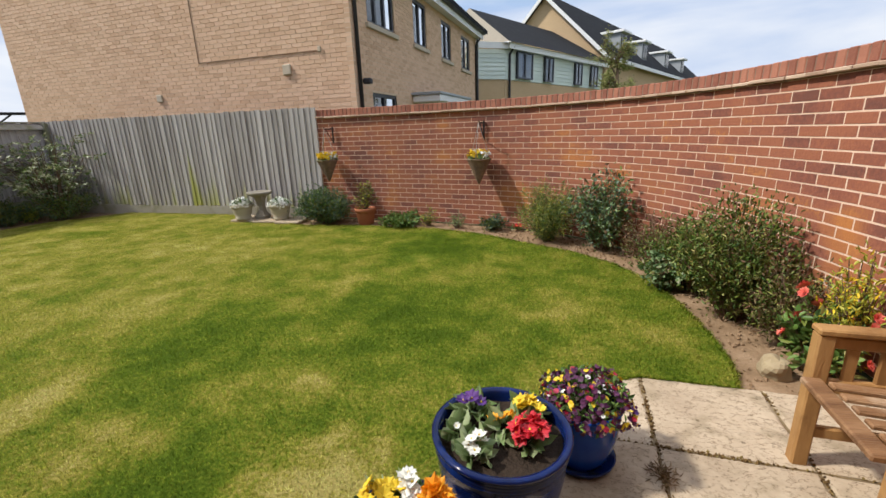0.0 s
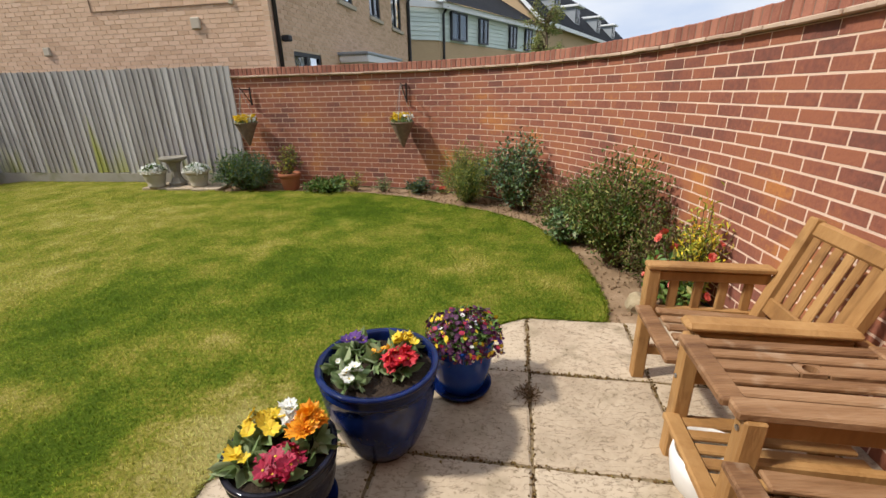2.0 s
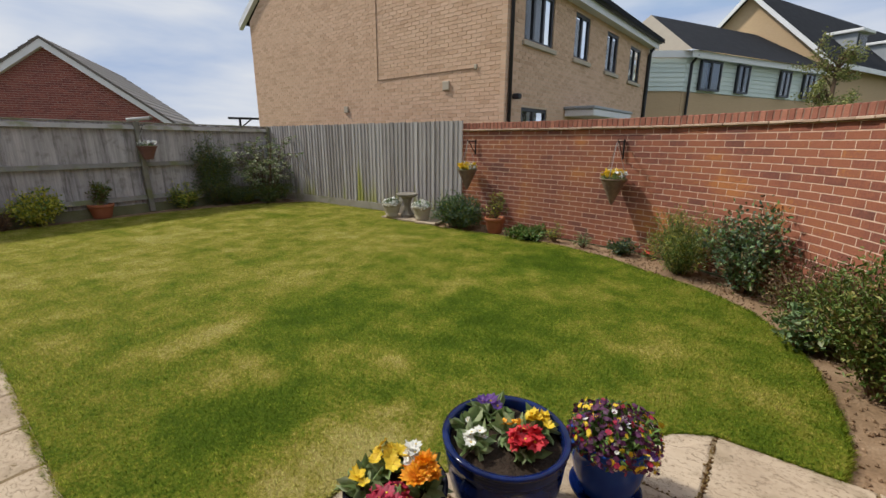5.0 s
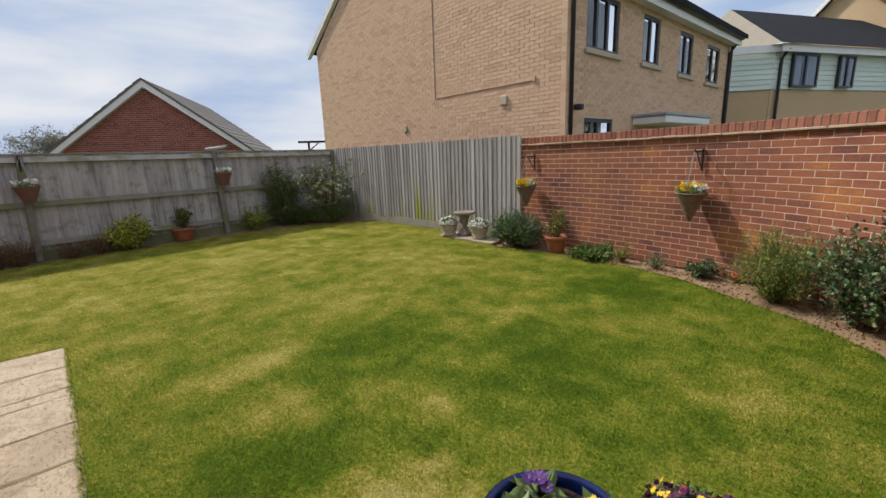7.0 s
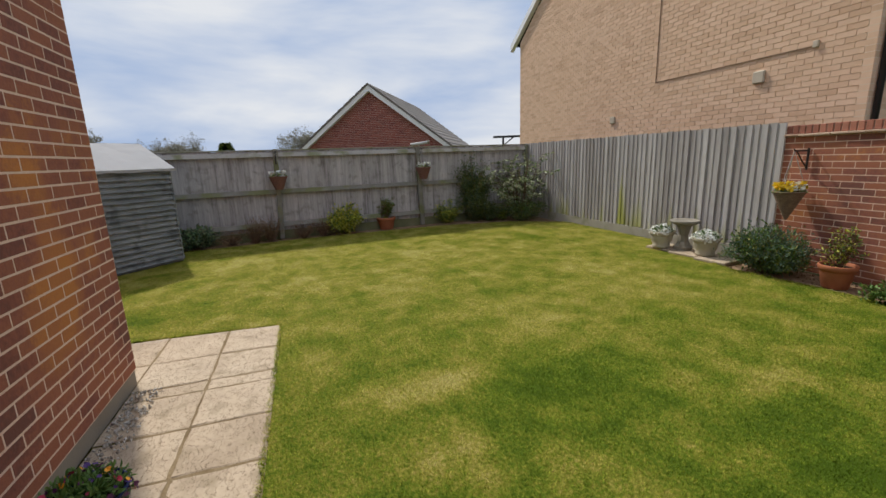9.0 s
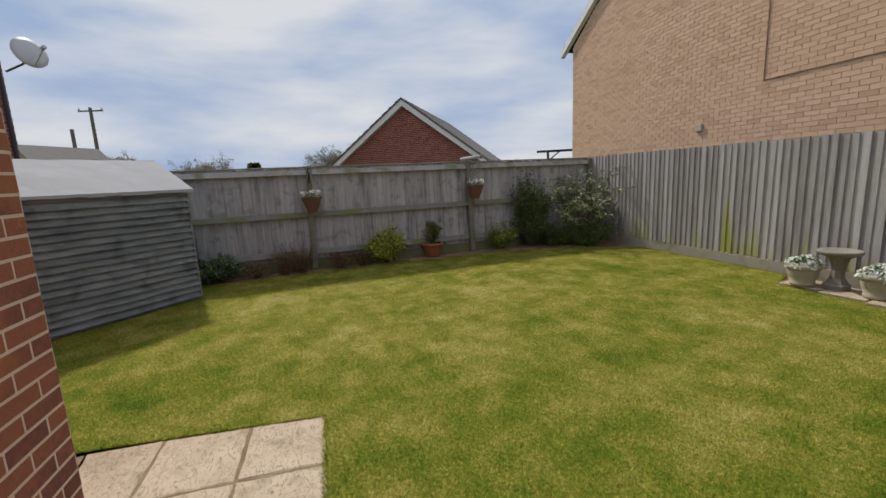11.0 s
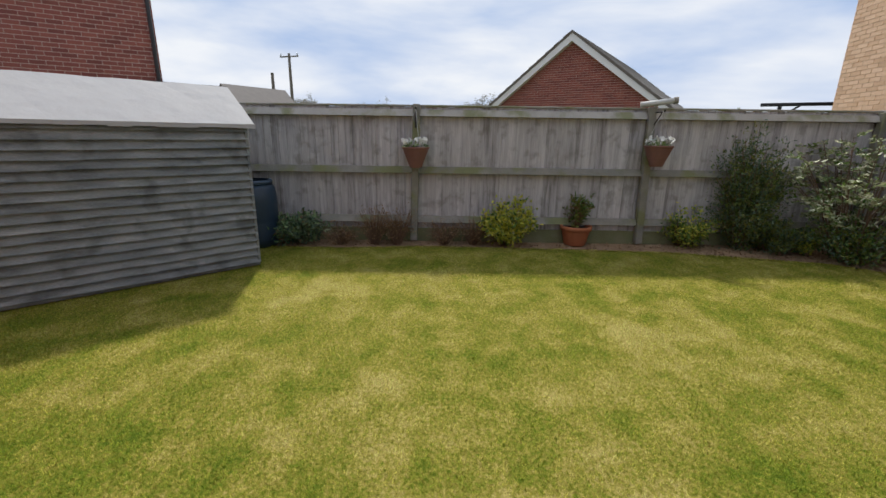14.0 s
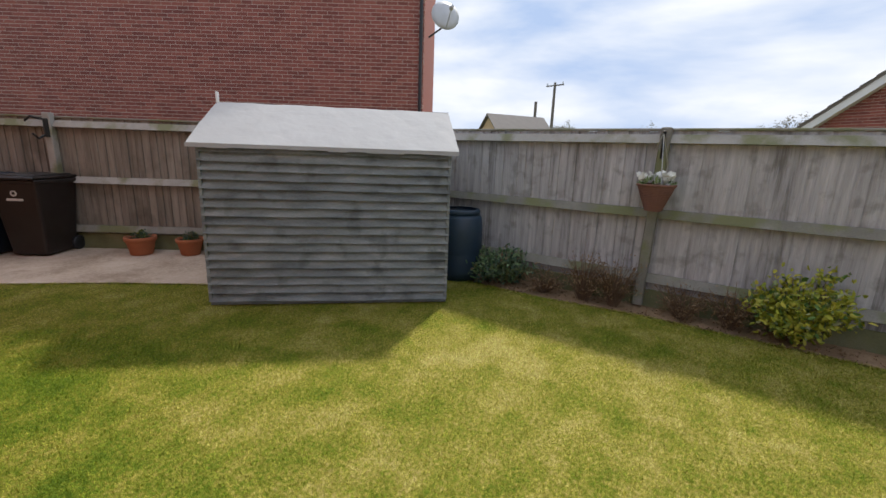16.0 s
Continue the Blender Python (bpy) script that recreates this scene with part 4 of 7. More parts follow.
for xx in (0.012, SL - 0.012):
    part("corner_trim", Geo().box((xx, 0.02, (SE_Z + 0.05) / 2), (0.03, 0.045, SE_Z - 0.06), ch=0.004), m_shed, shed)

# ---------------------------------------------------------------- own house (beside the path)
hw = thing("wall_house", pose(0, 0, 0), "red brick wall of the house beside the path", "wall", kind="structure")
H0 = Vector((-4.13, 0.05, 0))
H1 = H0 + U * 7.5
H2 = H0 - V * 7
u1 = np.linspace(0, 7.5, 376)
line_h = (u1, H0.x + U.x * u1, H0.y + U.y * u1, np.tile([U.x, U.y], (376, 1)))
brick_wall(hw, line_h, 0.12, 56, 0.075, m_brick, m_brick_one, m_mortar, side=-1, near=(-0.1, 2.2, 0.1, 2.6), seed=6)
u2 = np.linspace(0.106, 7.1, 351)
line_h2 = (u2, H0.x - V.x * u2, H0.y - V.y * u2, np.tile([-V.x, -V.y], (351, 1)))
hs = thing("wall_house_side", pose(0, 0, 0), "red brick side wall of the house", "wall", kind="structure")
brick_wall(hs, line_h2, 0.12, 56, 0.075, m_brick, m_brick_one, m_mortar, side=1, seed=7)
part("plinth", Geo().prism([(H0.x + 0.01, H0.y - 0.01), (H1.x, H1.y - 0.01), (H1.x, H1.y - 0.2), (H0.x, H0.y - 0.2)], -0.05, 0.115), m_plinth, hw, "grey rendered plinth")
hc = Geo().prism([(H0.x + U.x * 0.11 - V.x * 0.11, H0.y + U.y * 0.11 - V.y * 0.11), (H1.x - V.x * 0.11, H1.y - V.y * 0.11), (H1.x - V.x * 7, H1.y - V.y * 7), (H2.x + U.x * 0.11, H2.y + U.y * 0.11)], 0.0, 4.31)
part("inner_leaf", hc, m_mortar_grey, hw)
solid("roof_house", Geo().prism([(H0.x - 0.02, H0.y + 0.02), (H1.x + 0.02, H1.y + 0.02), (H1.x, H1.y - 7.3), (H2.x - 0.02, H2.y - 0.3)], 4.325, 4.42), m_roof, "dark roof edge of the house", "roof", "structure")

# ---------------------------------------------------------------- the tan brick house
def window(parent, s0, s1, z0, z1, y, mullions=1, curtain=True, sill=True, transom=0.0, deep=0.45):
    """A dark-framed window in a wall whose face is y = 0 and whose outside is y > 0; set back at y."""
    w = tagged(thing_under("window", parent), "")
    fr = Geo()
    t = 0.07
    fr.box(((s0 + s1) / 2, y, z0 + t / 2), (s1 - s0, 0.07, t)).box(((s0 + s1) / 2, y, z1 - t / 2), (s1 - s0, 0.07, t))
    for xx in [s0 + t / 2, s1 - t / 2] + [s0 + (s1 - s0) * (k + 1) / (mullions + 1) for k in range(mullions)]:
        fr.box((xx, y, (z0 + z1) / 2), (t, 0.068, z1 - z0 - 2 * t))
    if transom:
        fr.box(((s0 + s1) / 2, y, transom), (s1 - s0 - 2 * t, 0.066, t))
    part("frame", fr, m_frame, w, "dark grey window frame")
    pn = part("pane", Geo().box(((s0 + s1) / 2, y, (z0 + z1) / 2), (s1 - s0 - 0.02, 0.008, z1 - z0 - 0.02)), m_glass, w)
    pn.visible_shadow = False
    # a dark sheet behind the glass stands for the room's shade
    part("shade_backing", Geo().box(((s0 + s1) / 2, y - deep, (z0 + z1) / 2), (s1 - s0 + (0.3 if deep > 0.2 else -0.04), 0.02, z1 - z0 + (0.3 if deep > 0.2 else -0.04))), m_room_shade, w)
    if curtain:
        cu = Geo()
        for a, b in ((s0 + 0.03, s0 + (s1 - s0) * 0.42), (s1 - (s1 - s0) * 0.36, s1 - 0.03)):
            vs, n = [], 10
            for k in range(n + 1):
                xx, yy = a + (b - a) * k / n, y - deep * 0.4 + 0.02 * (k % 2)
                vs += [(xx, yy, z0 + 0.02), (xx, yy, z1 - 0.02)]
            cu.add(vs, [(2 * k, 2 * k + 2, 2 * k + 3, 2 * k + 1) for k in range(n)])
        part("curtain", cu, m_curtain, w, "pale drawn-back curtain")
    if sill:
        part("sill", Geo().box(((s0 + s1) / 2, y + 0.055, z0 - 0.043), (s1 - s0 + 0.16, 0.13, 0.085), ch=0.008), m_sill, w, "stone sill")
    return w


def thing_under(name, parent):
    ob = new(name)
    ob.empty_display_size = 0.1
    ob.parent = parent
    return ob


TA, TB, TC = (-3.02, 7.935), (-12.12, 9.6), (-1.45, 16.48)     # right corner, left corner, far end of the front
th = thing("tan_house", frame2(TA, TB), "two-storey tan brick house with dark windows beyond the fence", "house")
LG = 9.25
EZ, EL = 4.42, 4.98                                         # where the gable's slopes start, right and left
AP = 7.9
places = brick_places(LG, 0.9, 100, 0.075)
gj = Geo()
for s, z, hl in places:                                     # gable: bricks under the roof slopes
    ez = EZ if s < LG / 2 else EL
    lim = ez + (AP - ez) * (1 - abs(s - LG / 2) / (LG / 2))
    if z < lim - 0.04:
        gj.box((s, -0.05, z), (2 * hl, 0.1, 0.064))
gw_part = part("gable_brickwork", gj, m_tan, th, "pale tan brick gable")
gw_part["kind"] = "stuff"
gl = Geo().add([(0, -0.007, 0), (LG, -0.007, 0), (LG, -0.007, EL), (LG / 2, -0.007, AP), (0, -0.007, EZ), (0, -0.1, 0), (LG, -0.1, 0), (LG, -0.1, EL), (LG / 2, -0.1, AP), (0, -0.1, EZ)],
               [(0, 1, 2, 3, 4), (9, 8, 7, 6, 5), (0, 5, 6, 1), (1, 6, 7, 2), (2, 7, 8, 3), (3, 8, 9, 4), (4, 9, 5, 0)])
part("gable_mortar", gl, m_mortar_tan, th)
# front, in its own frame: x along from the near corner, y > 0 outwards
FL = math.hypot(TC[0] - TA[0], TC[1] - TA[1])
ff = thing_under("front", th)
ff.matrix_parent_inverse = th.matrix_world.inverted()
ff.matrix_basis = frame2(TC, TA)
fw = [(0.62, 1.82, 3.34, 4.32), (2.87, 3.72, 3.34, 4.32), (4.88, 5.75, 3.3, 4.28), (6.8, 7.82, 3.26, 4.24)]
lw = [(0.63, 1.73, 1.15, 2.14)]
holes = [(FL - b, FL - a, c, d) for a, b, c, d in fw + lw]
fj = Geo()
for s, z, hl in brick_places(FL, 0.3, 55, 0.075, holes=holes):
    fj.box((s, -0.05, z), (2 * hl, 0.1, 0.064))
o = part("front_brickwork", fj, m_tan, ff, "tan brick front")
o["kind"] = "stuff"
fc = Geo()
xs = sorted({0.0, FL, *[v for h in holes for v in h[:2]]})
zs = sorted({0.0, 4.44, *[v for h in holes for v in h[2:]]})
for a, b in zip(xs, xs[1:]):
    for c, d in zip(zs, zs[1:]):
        if not any(h[0] < (a + b) / 2 < h[1] and h[2] < (c + d) / 2 < h[3] for h in holes):
            fc.box(((a + b) / 2, -0.06, (c + d) / 2), (b - a, 0.106, d - c))
part("front_mortar", fc, m_mortar_tan, ff)
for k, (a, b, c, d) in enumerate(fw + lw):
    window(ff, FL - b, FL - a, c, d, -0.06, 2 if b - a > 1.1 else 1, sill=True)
part("canopy", Geo().box((FL - 3.9, 0.35, 2.12), (2.6, 0.7, 0.16), ch=0.02), m_white, ff, "white flat door canopy")
part("canopy_top", Geo().box((FL - 3.9, 0.35, 2.23), (2.7, 0.74, 0.06), ch=0.01), m_dormer, ff, "lead-grey canopy top")
for a in (0.16, FL - 0.12):
    part("downpipe", Geo().tube([(a, 0.04, 0), (a, 0.04, 4.2), (a, 0.2, 4.42)], 0.034, 10), m_black, ff, "black downpipe", smooth=True)
part("downpipe", Geo().tube([(0.06, 0.06, 0.0), (0.06, 0.06, 4.4)], 0.036, 8, m=Matrix.Identity(4)), m_black, ff, "black downpipe", smooth=True)
part("fascia", Geo().box((FL / 2, 0.22, 4.5), (FL + 0.3, 0.03, 0.2)), m_white, ff, "white fascia board")
part("soffit", Geo().box((FL / 2, 0.1, 4.43), (FL + 0.2, 0.22, 0.02)), m_white, ff)
part("gutter", Geo().tube([(-0.1, 0.29, 4.6), (FL + 0.15, 0.29, 4.6)], 0.06, 8), m_black, ff, "black gutter", smooth=True)
part("floodlight", Geo().box((FL - 0.24, 0.12, 2.3), (0.12, 0.16, 0.1), ch=0.02), m_black, ff, "small black wall lamp")
# roof: the ridge runs with the front; left slope hangs over the left gable edge
rid0 = Vector((LG / 2, 0.07, AP + 0.06))
inv = th.matrix_world.inverted()
fdir = (inv.to_3x3() @ Vector((TC[0] - TA[0], TC[1] - TA[1], 0))).normalized()
rg = Geo()
rt = 0.12
e_r, e_l = Vector((-0.36, 0.05, EZ + 0.16)), Vector((LG + 0.5, 0.05, EL + 0.0))
for e0 in (e_r, e_l):
    q = [e0, rid0, rid0 + fdir * 9.0, e0 + fdir * 9.0]
    rg.add([tuple(p) for p in q] + [tuple(p + Vector((0, 0, rt))) for p in q], BOX_F)
part("roof", rg, m_roof, th, "dark tiled roof")
vb = Geo()
for e0 in (e_r, e_l):
    a, b = e0 + Vector((0, 0.02, -0.16)), rid0 + Vector((0, 0.02, -0.16))
    q = [a, b, b + Vector((0, 0, 0.2)), a + Vector((0, 0, 0.2))]
    vb.add([tuple(p) for p in q] + [tuple(p + Vector((0, 0.03, 0))) for p in q], BOX_F)
    q2 = [a, b, b - Vector((0, 0.09, 0)), a - Vector((0, 0.09, 0))]
    vb.add([tuple(p) for p in q2] + [tuple(p + Vector((0, 0, 0.02))) for p in q2], BOX_F)
part("bargeboard", vb, m_white, th, "white bargeboard")
part("vent", Geo().box((1.39, 0.02, 2.57), (0.18, 0.05, 0.18), ch=0.015), m_sill, th, "square pale wall vent")
part("vent", Geo().box((4.68, 0.02, 2.24), (0.15, 0.05, 0.15), ch=0.015), m_sill, th, "square pale wall vent")
part("surface_pipe", Geo().tube([(3.46, 0.007, 6.4), (3.47, 0.007, 2.84), (0.68, 0.007, 2.84)], 0.009, 6), m_duct, th, "thin tan cable duct on the gable")
part("cable_box", Geo().box((0.66, 0.015, 2.86), (0.07, 0.04, 0.09), ch=0.01), m_sill, th)

# ---------------------------------------------------------------- house with green cladding, and the tall row behind
C0, C1, C2 = (-1.5, 19.2), (-0.45, 19.75), (5.2, 27.9)
ch_ = thing("clad_house", frame2(C2, C1), "house row with pale green boarded upper storey and dark roof", "house")
CL = math.hypot(C2[0] - C1[0], C2[1] - C1[1])
inv = ch_.matrix_world.inverted()
part("lower_wall", Geo().box((CL / 2, -1.5, 1.69), (CL, 3.0, 3.38)), m_render_tan, ch_, "tan brick ground floor")
part("upper_wall", Geo().box((CL / 2, -1.53, 4.04), (CL, 3.0, 1.32)), m_clad, ch_)
bd = Geo()
for k in range(7):
    z = 3.4 + k * 0.168
    bd.add([(0, 0.0, z), (CL, 0.0, z), (CL, 0.035, z), (0, 0.035, z), (0, 0.0, z + 0.165), (CL, 0.0, z + 0.165), (CL, 0.012, z + 0.165), (0, 0.012, z + 0.165)], BOX_F)
part("cladding", bd, m_clad, ch_, "horizontal pale green boards")
for a, b in ((0.75, 2.0), (3.1, 3.9), (6.2, 7.0), (8.1, 8.95)):
    window(ch_, CL - b, CL - a, 3.46, 4.56, 0.13, 1, curtain=True, sill=False, deep=0.08)
part("fascia", Geo().box((CL / 2, 0.3, 4.69), (CL + 0.2, 0.04, 0.24)), m_white, ch_, "white fascia")
rc = Geo().add([(-0.2, 0.42, 4.8), (CL + 0.3, 0.42, 4.8), (CL - 1.6, -3.2, 7.0), (-0.2, -3.2, 7.0)], [(0, 1, 2, 3)])
# hip split off to carry the sun-paled tile colour
hip = Geo().add([(CL + 0.3, 0.42, 4.8), (CL + 0.3, -5.0, 4.8), (CL - 1.6, -3.2, 7.0)], [(0, 1, 2)])
part("hip_slope", hip, m_hip_sunlit, ch_, "roof hip with the sun's sheen in its pale colour")
part("roof", rc, m_roof, ch_, "dark tiled hipped roof")
part("downpipe", Geo().tube([(CL - 0.25, 0.08, 0), (CL - 0.25, 0.08, 4.4), (CL - 0.25, 0.3, 4.68)], 0.05, 8), m_black, ch_, "black downpipe")
rt_m = inv @ frame2(C1, C0)
RL = math.hypot(C1[0] - C0[0], C1[1] - C0[1]) + 0.6
sd = Geo()
for k in range(7):
    z = 3.4 + k * 0.168
    sd.add([(0, 0.0, z), (RL, 0.0, z), (RL, 0.035, z), (0, 0.035, z), (0, 0.0, z + 0.165), (RL, 0.0, z + 0.165), (RL, 0.012, z + 0.165), (0, 0.012, z + 0.165)], BOX_F)
part("side_cladding", sd, m_clad, ch_, "horizontal pale green boards", m=rt_m)
part("side_wall", Geo().box((RL / 2, -0.12, 2.35), (RL, 0.2, 4.7)), m_render_tan, ch_, m=rt_m)
part("side_fascia", Geo().box((RL / 2, 0.18, 4.69), (RL + 0.2, 0.04, 0.24)), m_white, ch_, "white fascia", m=rt_m)

T0, T1 = (5.3, 27.7), (21.0, 53.4)
tr = thing("tall_house_row", frame2(T1, T0), "three-storey tan house row with dormers in a dark roof", "house")
TL = math.hypot(T1[0] - T0[0], T1[1] - T0[1])
part("wall", Geo().box((TL / 2, -3.9, 2.7), (TL, 7.8, 5.4)), m_render_tan, tr, "tan brick wall")
part("gable", Geo().add([(TL, 0.0, 5.3), (TL, -7.8, 5.3), (TL, -3.9, 9.0), (TL - 0.3, 0.0, 5.3), (TL - 0.3, -7.8, 5.3), (TL - 0.3, -3.9, 9.0)], [(0, 1, 2), (3, 5, 4), (0, 3, 4, 1), (1, 4, 5, 2), (2, 5, 3, 0)]), m_render_tan, tr, "tan gable")
rr = Geo()
for y0 in (0.4, -8.2):
    q = [Vector((-1, y0, 4.95)), Vector((TL + 0.3, y0, 4.95)), Vector((TL + 0.3, -3.9, 9.08)), Vector((-1, -3.9, 9.08))]
    rr.add([tuple(p) for p in q] + [tuple(p + Vector((0, 0, 0.12))) for p in q], BOX_F)
part("roof", rr, m_roof, tr, "dark tiled roof")
tb = Geo()
for y0 in (0.4, -8.2):
    q = [Vector((TL + 0.3, y0, 4.78)), Vector((TL + 0.3, -3.9, 8.9)), Vector((TL + 0.3, -3.9, 9.16)), Vector((TL + 0.3, y0, 5.04))]
    tb.add([tuple(p) for p in q] + [tuple(p + Vector((0.06, 0, 0))) for p in q], BOX_F)
part("bargeboard", tb, m_white, tr, "white bargeboard")
part("fascia", Geo().box((TL / 2, 0.42, 5.0), (TL, 0.05, 0.22)), m_white, tr, "white fascia")
for s in (TL - 4.2, TL - 9.0, TL - 15.5, TL - 21.5):
    dm = thing_under("dormer", tr)
    part("cheek", Geo().box((s, -1.4, 6.42), (1.25, 1.9, 1.15)), m_dormer, dm, "grey dormer box")
    part("dormer_roof", Geo().box((s, -1.3, 7.06), (1.55, 2.2, 0.15), ch=0.02), m_white, dm, "white flat dormer roof")
    part("dormer_frame", Geo().box((s, -0.44, 6.42), (1.0, 0.05, 0.95)), m_frame, dm, "dark window frame")
    for q in (-0.26, 0.26):
        pp = part("pane", Geo().box((s + q, -0.41, 6.42), (0.4, 0.02, 0.82)), m_glass, dm)

# ---------------------------------------------------------------- red brick house behind the shed
R0, R1 = (-13.2, -3.25), (-8.3, -11.8)
rh = thing("red_house", frame2(R0, R1), "red brick house side wall beyond the shed", "house")
RLn = math.hypot(R1[0] - R0[0], R1[1] - R0[1])
rj = Geo()
for s, z, hl in brick_places(RLn, 1.4, 85, 0.075):
    rj.box((s, -0.05, z), (2 * hl, 0.1, 0.064))
o = part("brickwork", rj, m_dark_brick, rh, "red brickwork")
o["kind"] = "stuff"
part("mortar_core", Geo().box((RLn / 2, -0.1025, 3.9), (RLn - 0.01, 0.2, 7.8)), m_mortar_grey, rh)
part("return_wall", Geo().box((0.1, -3.2, 3.9), (0.2, 6.0, 7.8)), m_dark_brick, rh)
part("downpipe", Geo().tube([(0.06, 0.05, 0), (0.06, 0.05, 7.7)], 0.035, 8), m_black, rh, "dark downpipe")
part("eaves", Geo().box((RLn / 2, -2.9, 7.85), (RLn + 0.5, 6.6, 0.12)), m_white, rh, "white eaves board")
m_dish = surface("dish_grey", [(0.45, 0.46, 0.47), (0.55, 0.56, 0.57)], 0.5, 4, 40, 0.05, 40)
dish = thing_under("satellite_dish", rh)
dish.matrix_parent_inverse = rh.matrix_world.inverted()
dish.matrix_basis = look((-13.38, -2.85, 4.3), (-8.0, 3.0, 6.5))
dg = Geo().lathe([(0.005, 0.06), (0.12, 0.05), (0.22, 0.028), (0.3, 0.0), (0.3, 0.012), (0.21, 0.04), (0.1, 0.066), (0.005, 0.075)], 24, pose(0, 0, 0, 180, 0, 0))
part("bowl", dg, m_dish, dish, "grey mesh dish", smooth=True)
part("feed_arm", Geo().tube([(0, -0.28, 0.0), (0, -0.1, -0.4)], 0.012, 6), m_dish, dish)
part("feed_horn", Geo().lathe([(0.001, -0.06), (0.035, -0.05), (0.04, 0.05), (0.001, 0.06)], 10, pose(0, -0.08, -0.42)), m_dish, dish)
part("mount", Geo().tube([(0, 0, 0.06), (0.0, -0.1, 0.3), (0.25, -0.25, 0.45)], 0.02, 6), m_black, dish)

# ---------------------------------------------------------------- red gabled bungalow beyond the west fence
bang = thing("red_bungalow", pose(-19.15, 6.87, 0, 0, 0, 53), "red brick bungalow gable with white bargeboards and tiled roof", "house")
# local: x along the gable (to the viewer's right), y > 0 away from the viewer
BW, BE, BA = 3.4, 2.02, 4.6
bj = Geo()
for s, z, hl in brick_places(2 * BW, 1.4, 46, 0.075):
    if z < BE + (BA - BE) * (1 - abs(s - BW) / BW) - 0.05:
        bj.box((s - BW, 0.05, z), (2 * hl, 0.1, 0.064))
o = part("brickwork", bj, m_dark_brick, bang, "red brick gable")
o["kind"] = "stuff"
part("gable_core", Geo().add([(-BW, 0.007, 0), (BW, 0.007, 0), (BW, 0.007, BE), (0, 0.007, BA), (-BW, 0.007, BE), (-BW, 0.2, 0), (BW, 0.2, 0), (BW, 0.2, BE), (0, 0.2, BA), (-BW, 0.2, BE)],
     [(0, 1, 2, 3, 4), (9, 8, 7, 6, 5), (0, 5, 6, 1), (1, 6, 7, 2), (2, 7, 8, 3), (3, 8, 9, 4), (4, 9, 5, 0)]), m_mortar_grey, bang)
SLP = (BA - BE) / BW
for sx in (-1, 1):
    tl = Geo()
    ex, ez = sx * (BW + 0.35), BE - 0.35 * SLP + 0.1
    q = [Vector((ex, -0.22, ez)), Vector((0, -0.22, BA + 0.1)), Vector((0, 9, BA + 0.1)), Vector((ex, 9, ez))]
    tl.add([tuple(p) for p in q] + [tuple(p + Vector((0, 0, 0.07))) for p in q], BOX_F)
    n_r, courses_ = 13, []
    for k in range(n_r):
        t0, t1 = k / n_r, (k + 1) / n_r
        a, b = q[0].lerp(q[1], t0), q[0].lerp(q[1], t1)
        courses_.append(Geo().add([(a.x, -0.24, a.z + 0.07), (b.x, -0.24, b.z + 0.07), (b.x, 9, b.z + 0.07), (a.x, 9, a.z + 0.07),
                                   (a.x, -0.24, a.z + 0.115), (b.x, -0.24, b.z + 0.085), (b.x, 9, b.z + 0.085), (a.x, 9, a.z + 0.115)], BOX_F))
    slope = part("roof_slope", tl, m_roof_brown, bang, "grey-brown interlocking tiles")
    for tc in courses_:
        part("tile_course", tc, m_roof_brown, slope)
    bb = Geo()
    a, b = Vector((ex, -0.2, ez)), Vector((0, -0.2, BA + 0.1))
    bb.add([(a.x, -0.2, a.z - 0.2), (b.x, -0.2, b.z - 0.24), (b.x, -0.2, b.z + 0.01), (a.x, -0.2, a.z + 0.01),
            (a.x, -0.16, a.z - 0.2), (b.x, -0.16, b.z - 0.24), (b.x, -0.16, b.z + 0.01), (a.x, -0.16, a.z + 0.01)], BOX_F)
    bb.add([(a.x, -0.16, a.z - 0.2), (b.x, -0.16, b.z - 0.24), (b.x, 0.0, b.z - 0.24), (a.x, 0.0, a.z - 0.2)], [(0, 1, 2, 3)])
    part("bargeboard", bb, m_white, bang, "white bargeboard")

# ---------------------------------------------------------------- garden seat: two chairs with a table between them
m_teak = surface("oiled_hardwood", [(0.23, 0.115, 0.04), (0.34, 0.178, 0.062), (0.43, 0.243, 0.092)], 0.62, 5, 45, 0.35, 60, "object", stretch=(1, 1, 0.25), spec=0.3, vary=0.6, contrast=0.9, dirt=((0.13, 0.06, 0.022), 6, 0.58, 0.5))
m_teak_worn = surface("worn_hardwood", [(0.12, 0.055, 0.025), (0.25, 0.13, 0.06), (0.36, 0.21, 0.11)], 0.7, 5, 45, 0.5, 50, "object", stretch=(0.35, 3.5, 1), spec=0.25, vary=0.45, contrast=0.9,
                      dirt=((0.5, 0.37, 0.25), 7, 0.57, 0.6))
m_steel = surface("bolt_steel", [(0.4, 0.4, 0.4), (0.5, 0.5, 0.5)], 0.35, 10, 80, 0, metal=1.0)
# local: x = depth towards the wall, y along the seat, away from the house
SX = Vector((0.989, -0.15, 0)).normalized()
seat_m = Matrix(((SX.x, -SX.y, 0, 0.665), (SX.y, SX.x, 0, 0.965), (0, 0, 1, 0), (0, 0, 0, 1)))
bench = thing("companion_seat", seat_m, "two-seat hardwood garden bench with a built-in slatted table on the patio", "bench")
W = 0.5                                              # width of each bay
LT = 0.058                                           # leg thickness


def timber(name, c, s, mat=None, label="", m=None, ch=0.006):
    return part(name, Geo().box(c, s, m, ch), mat or m_teak, bench, label)


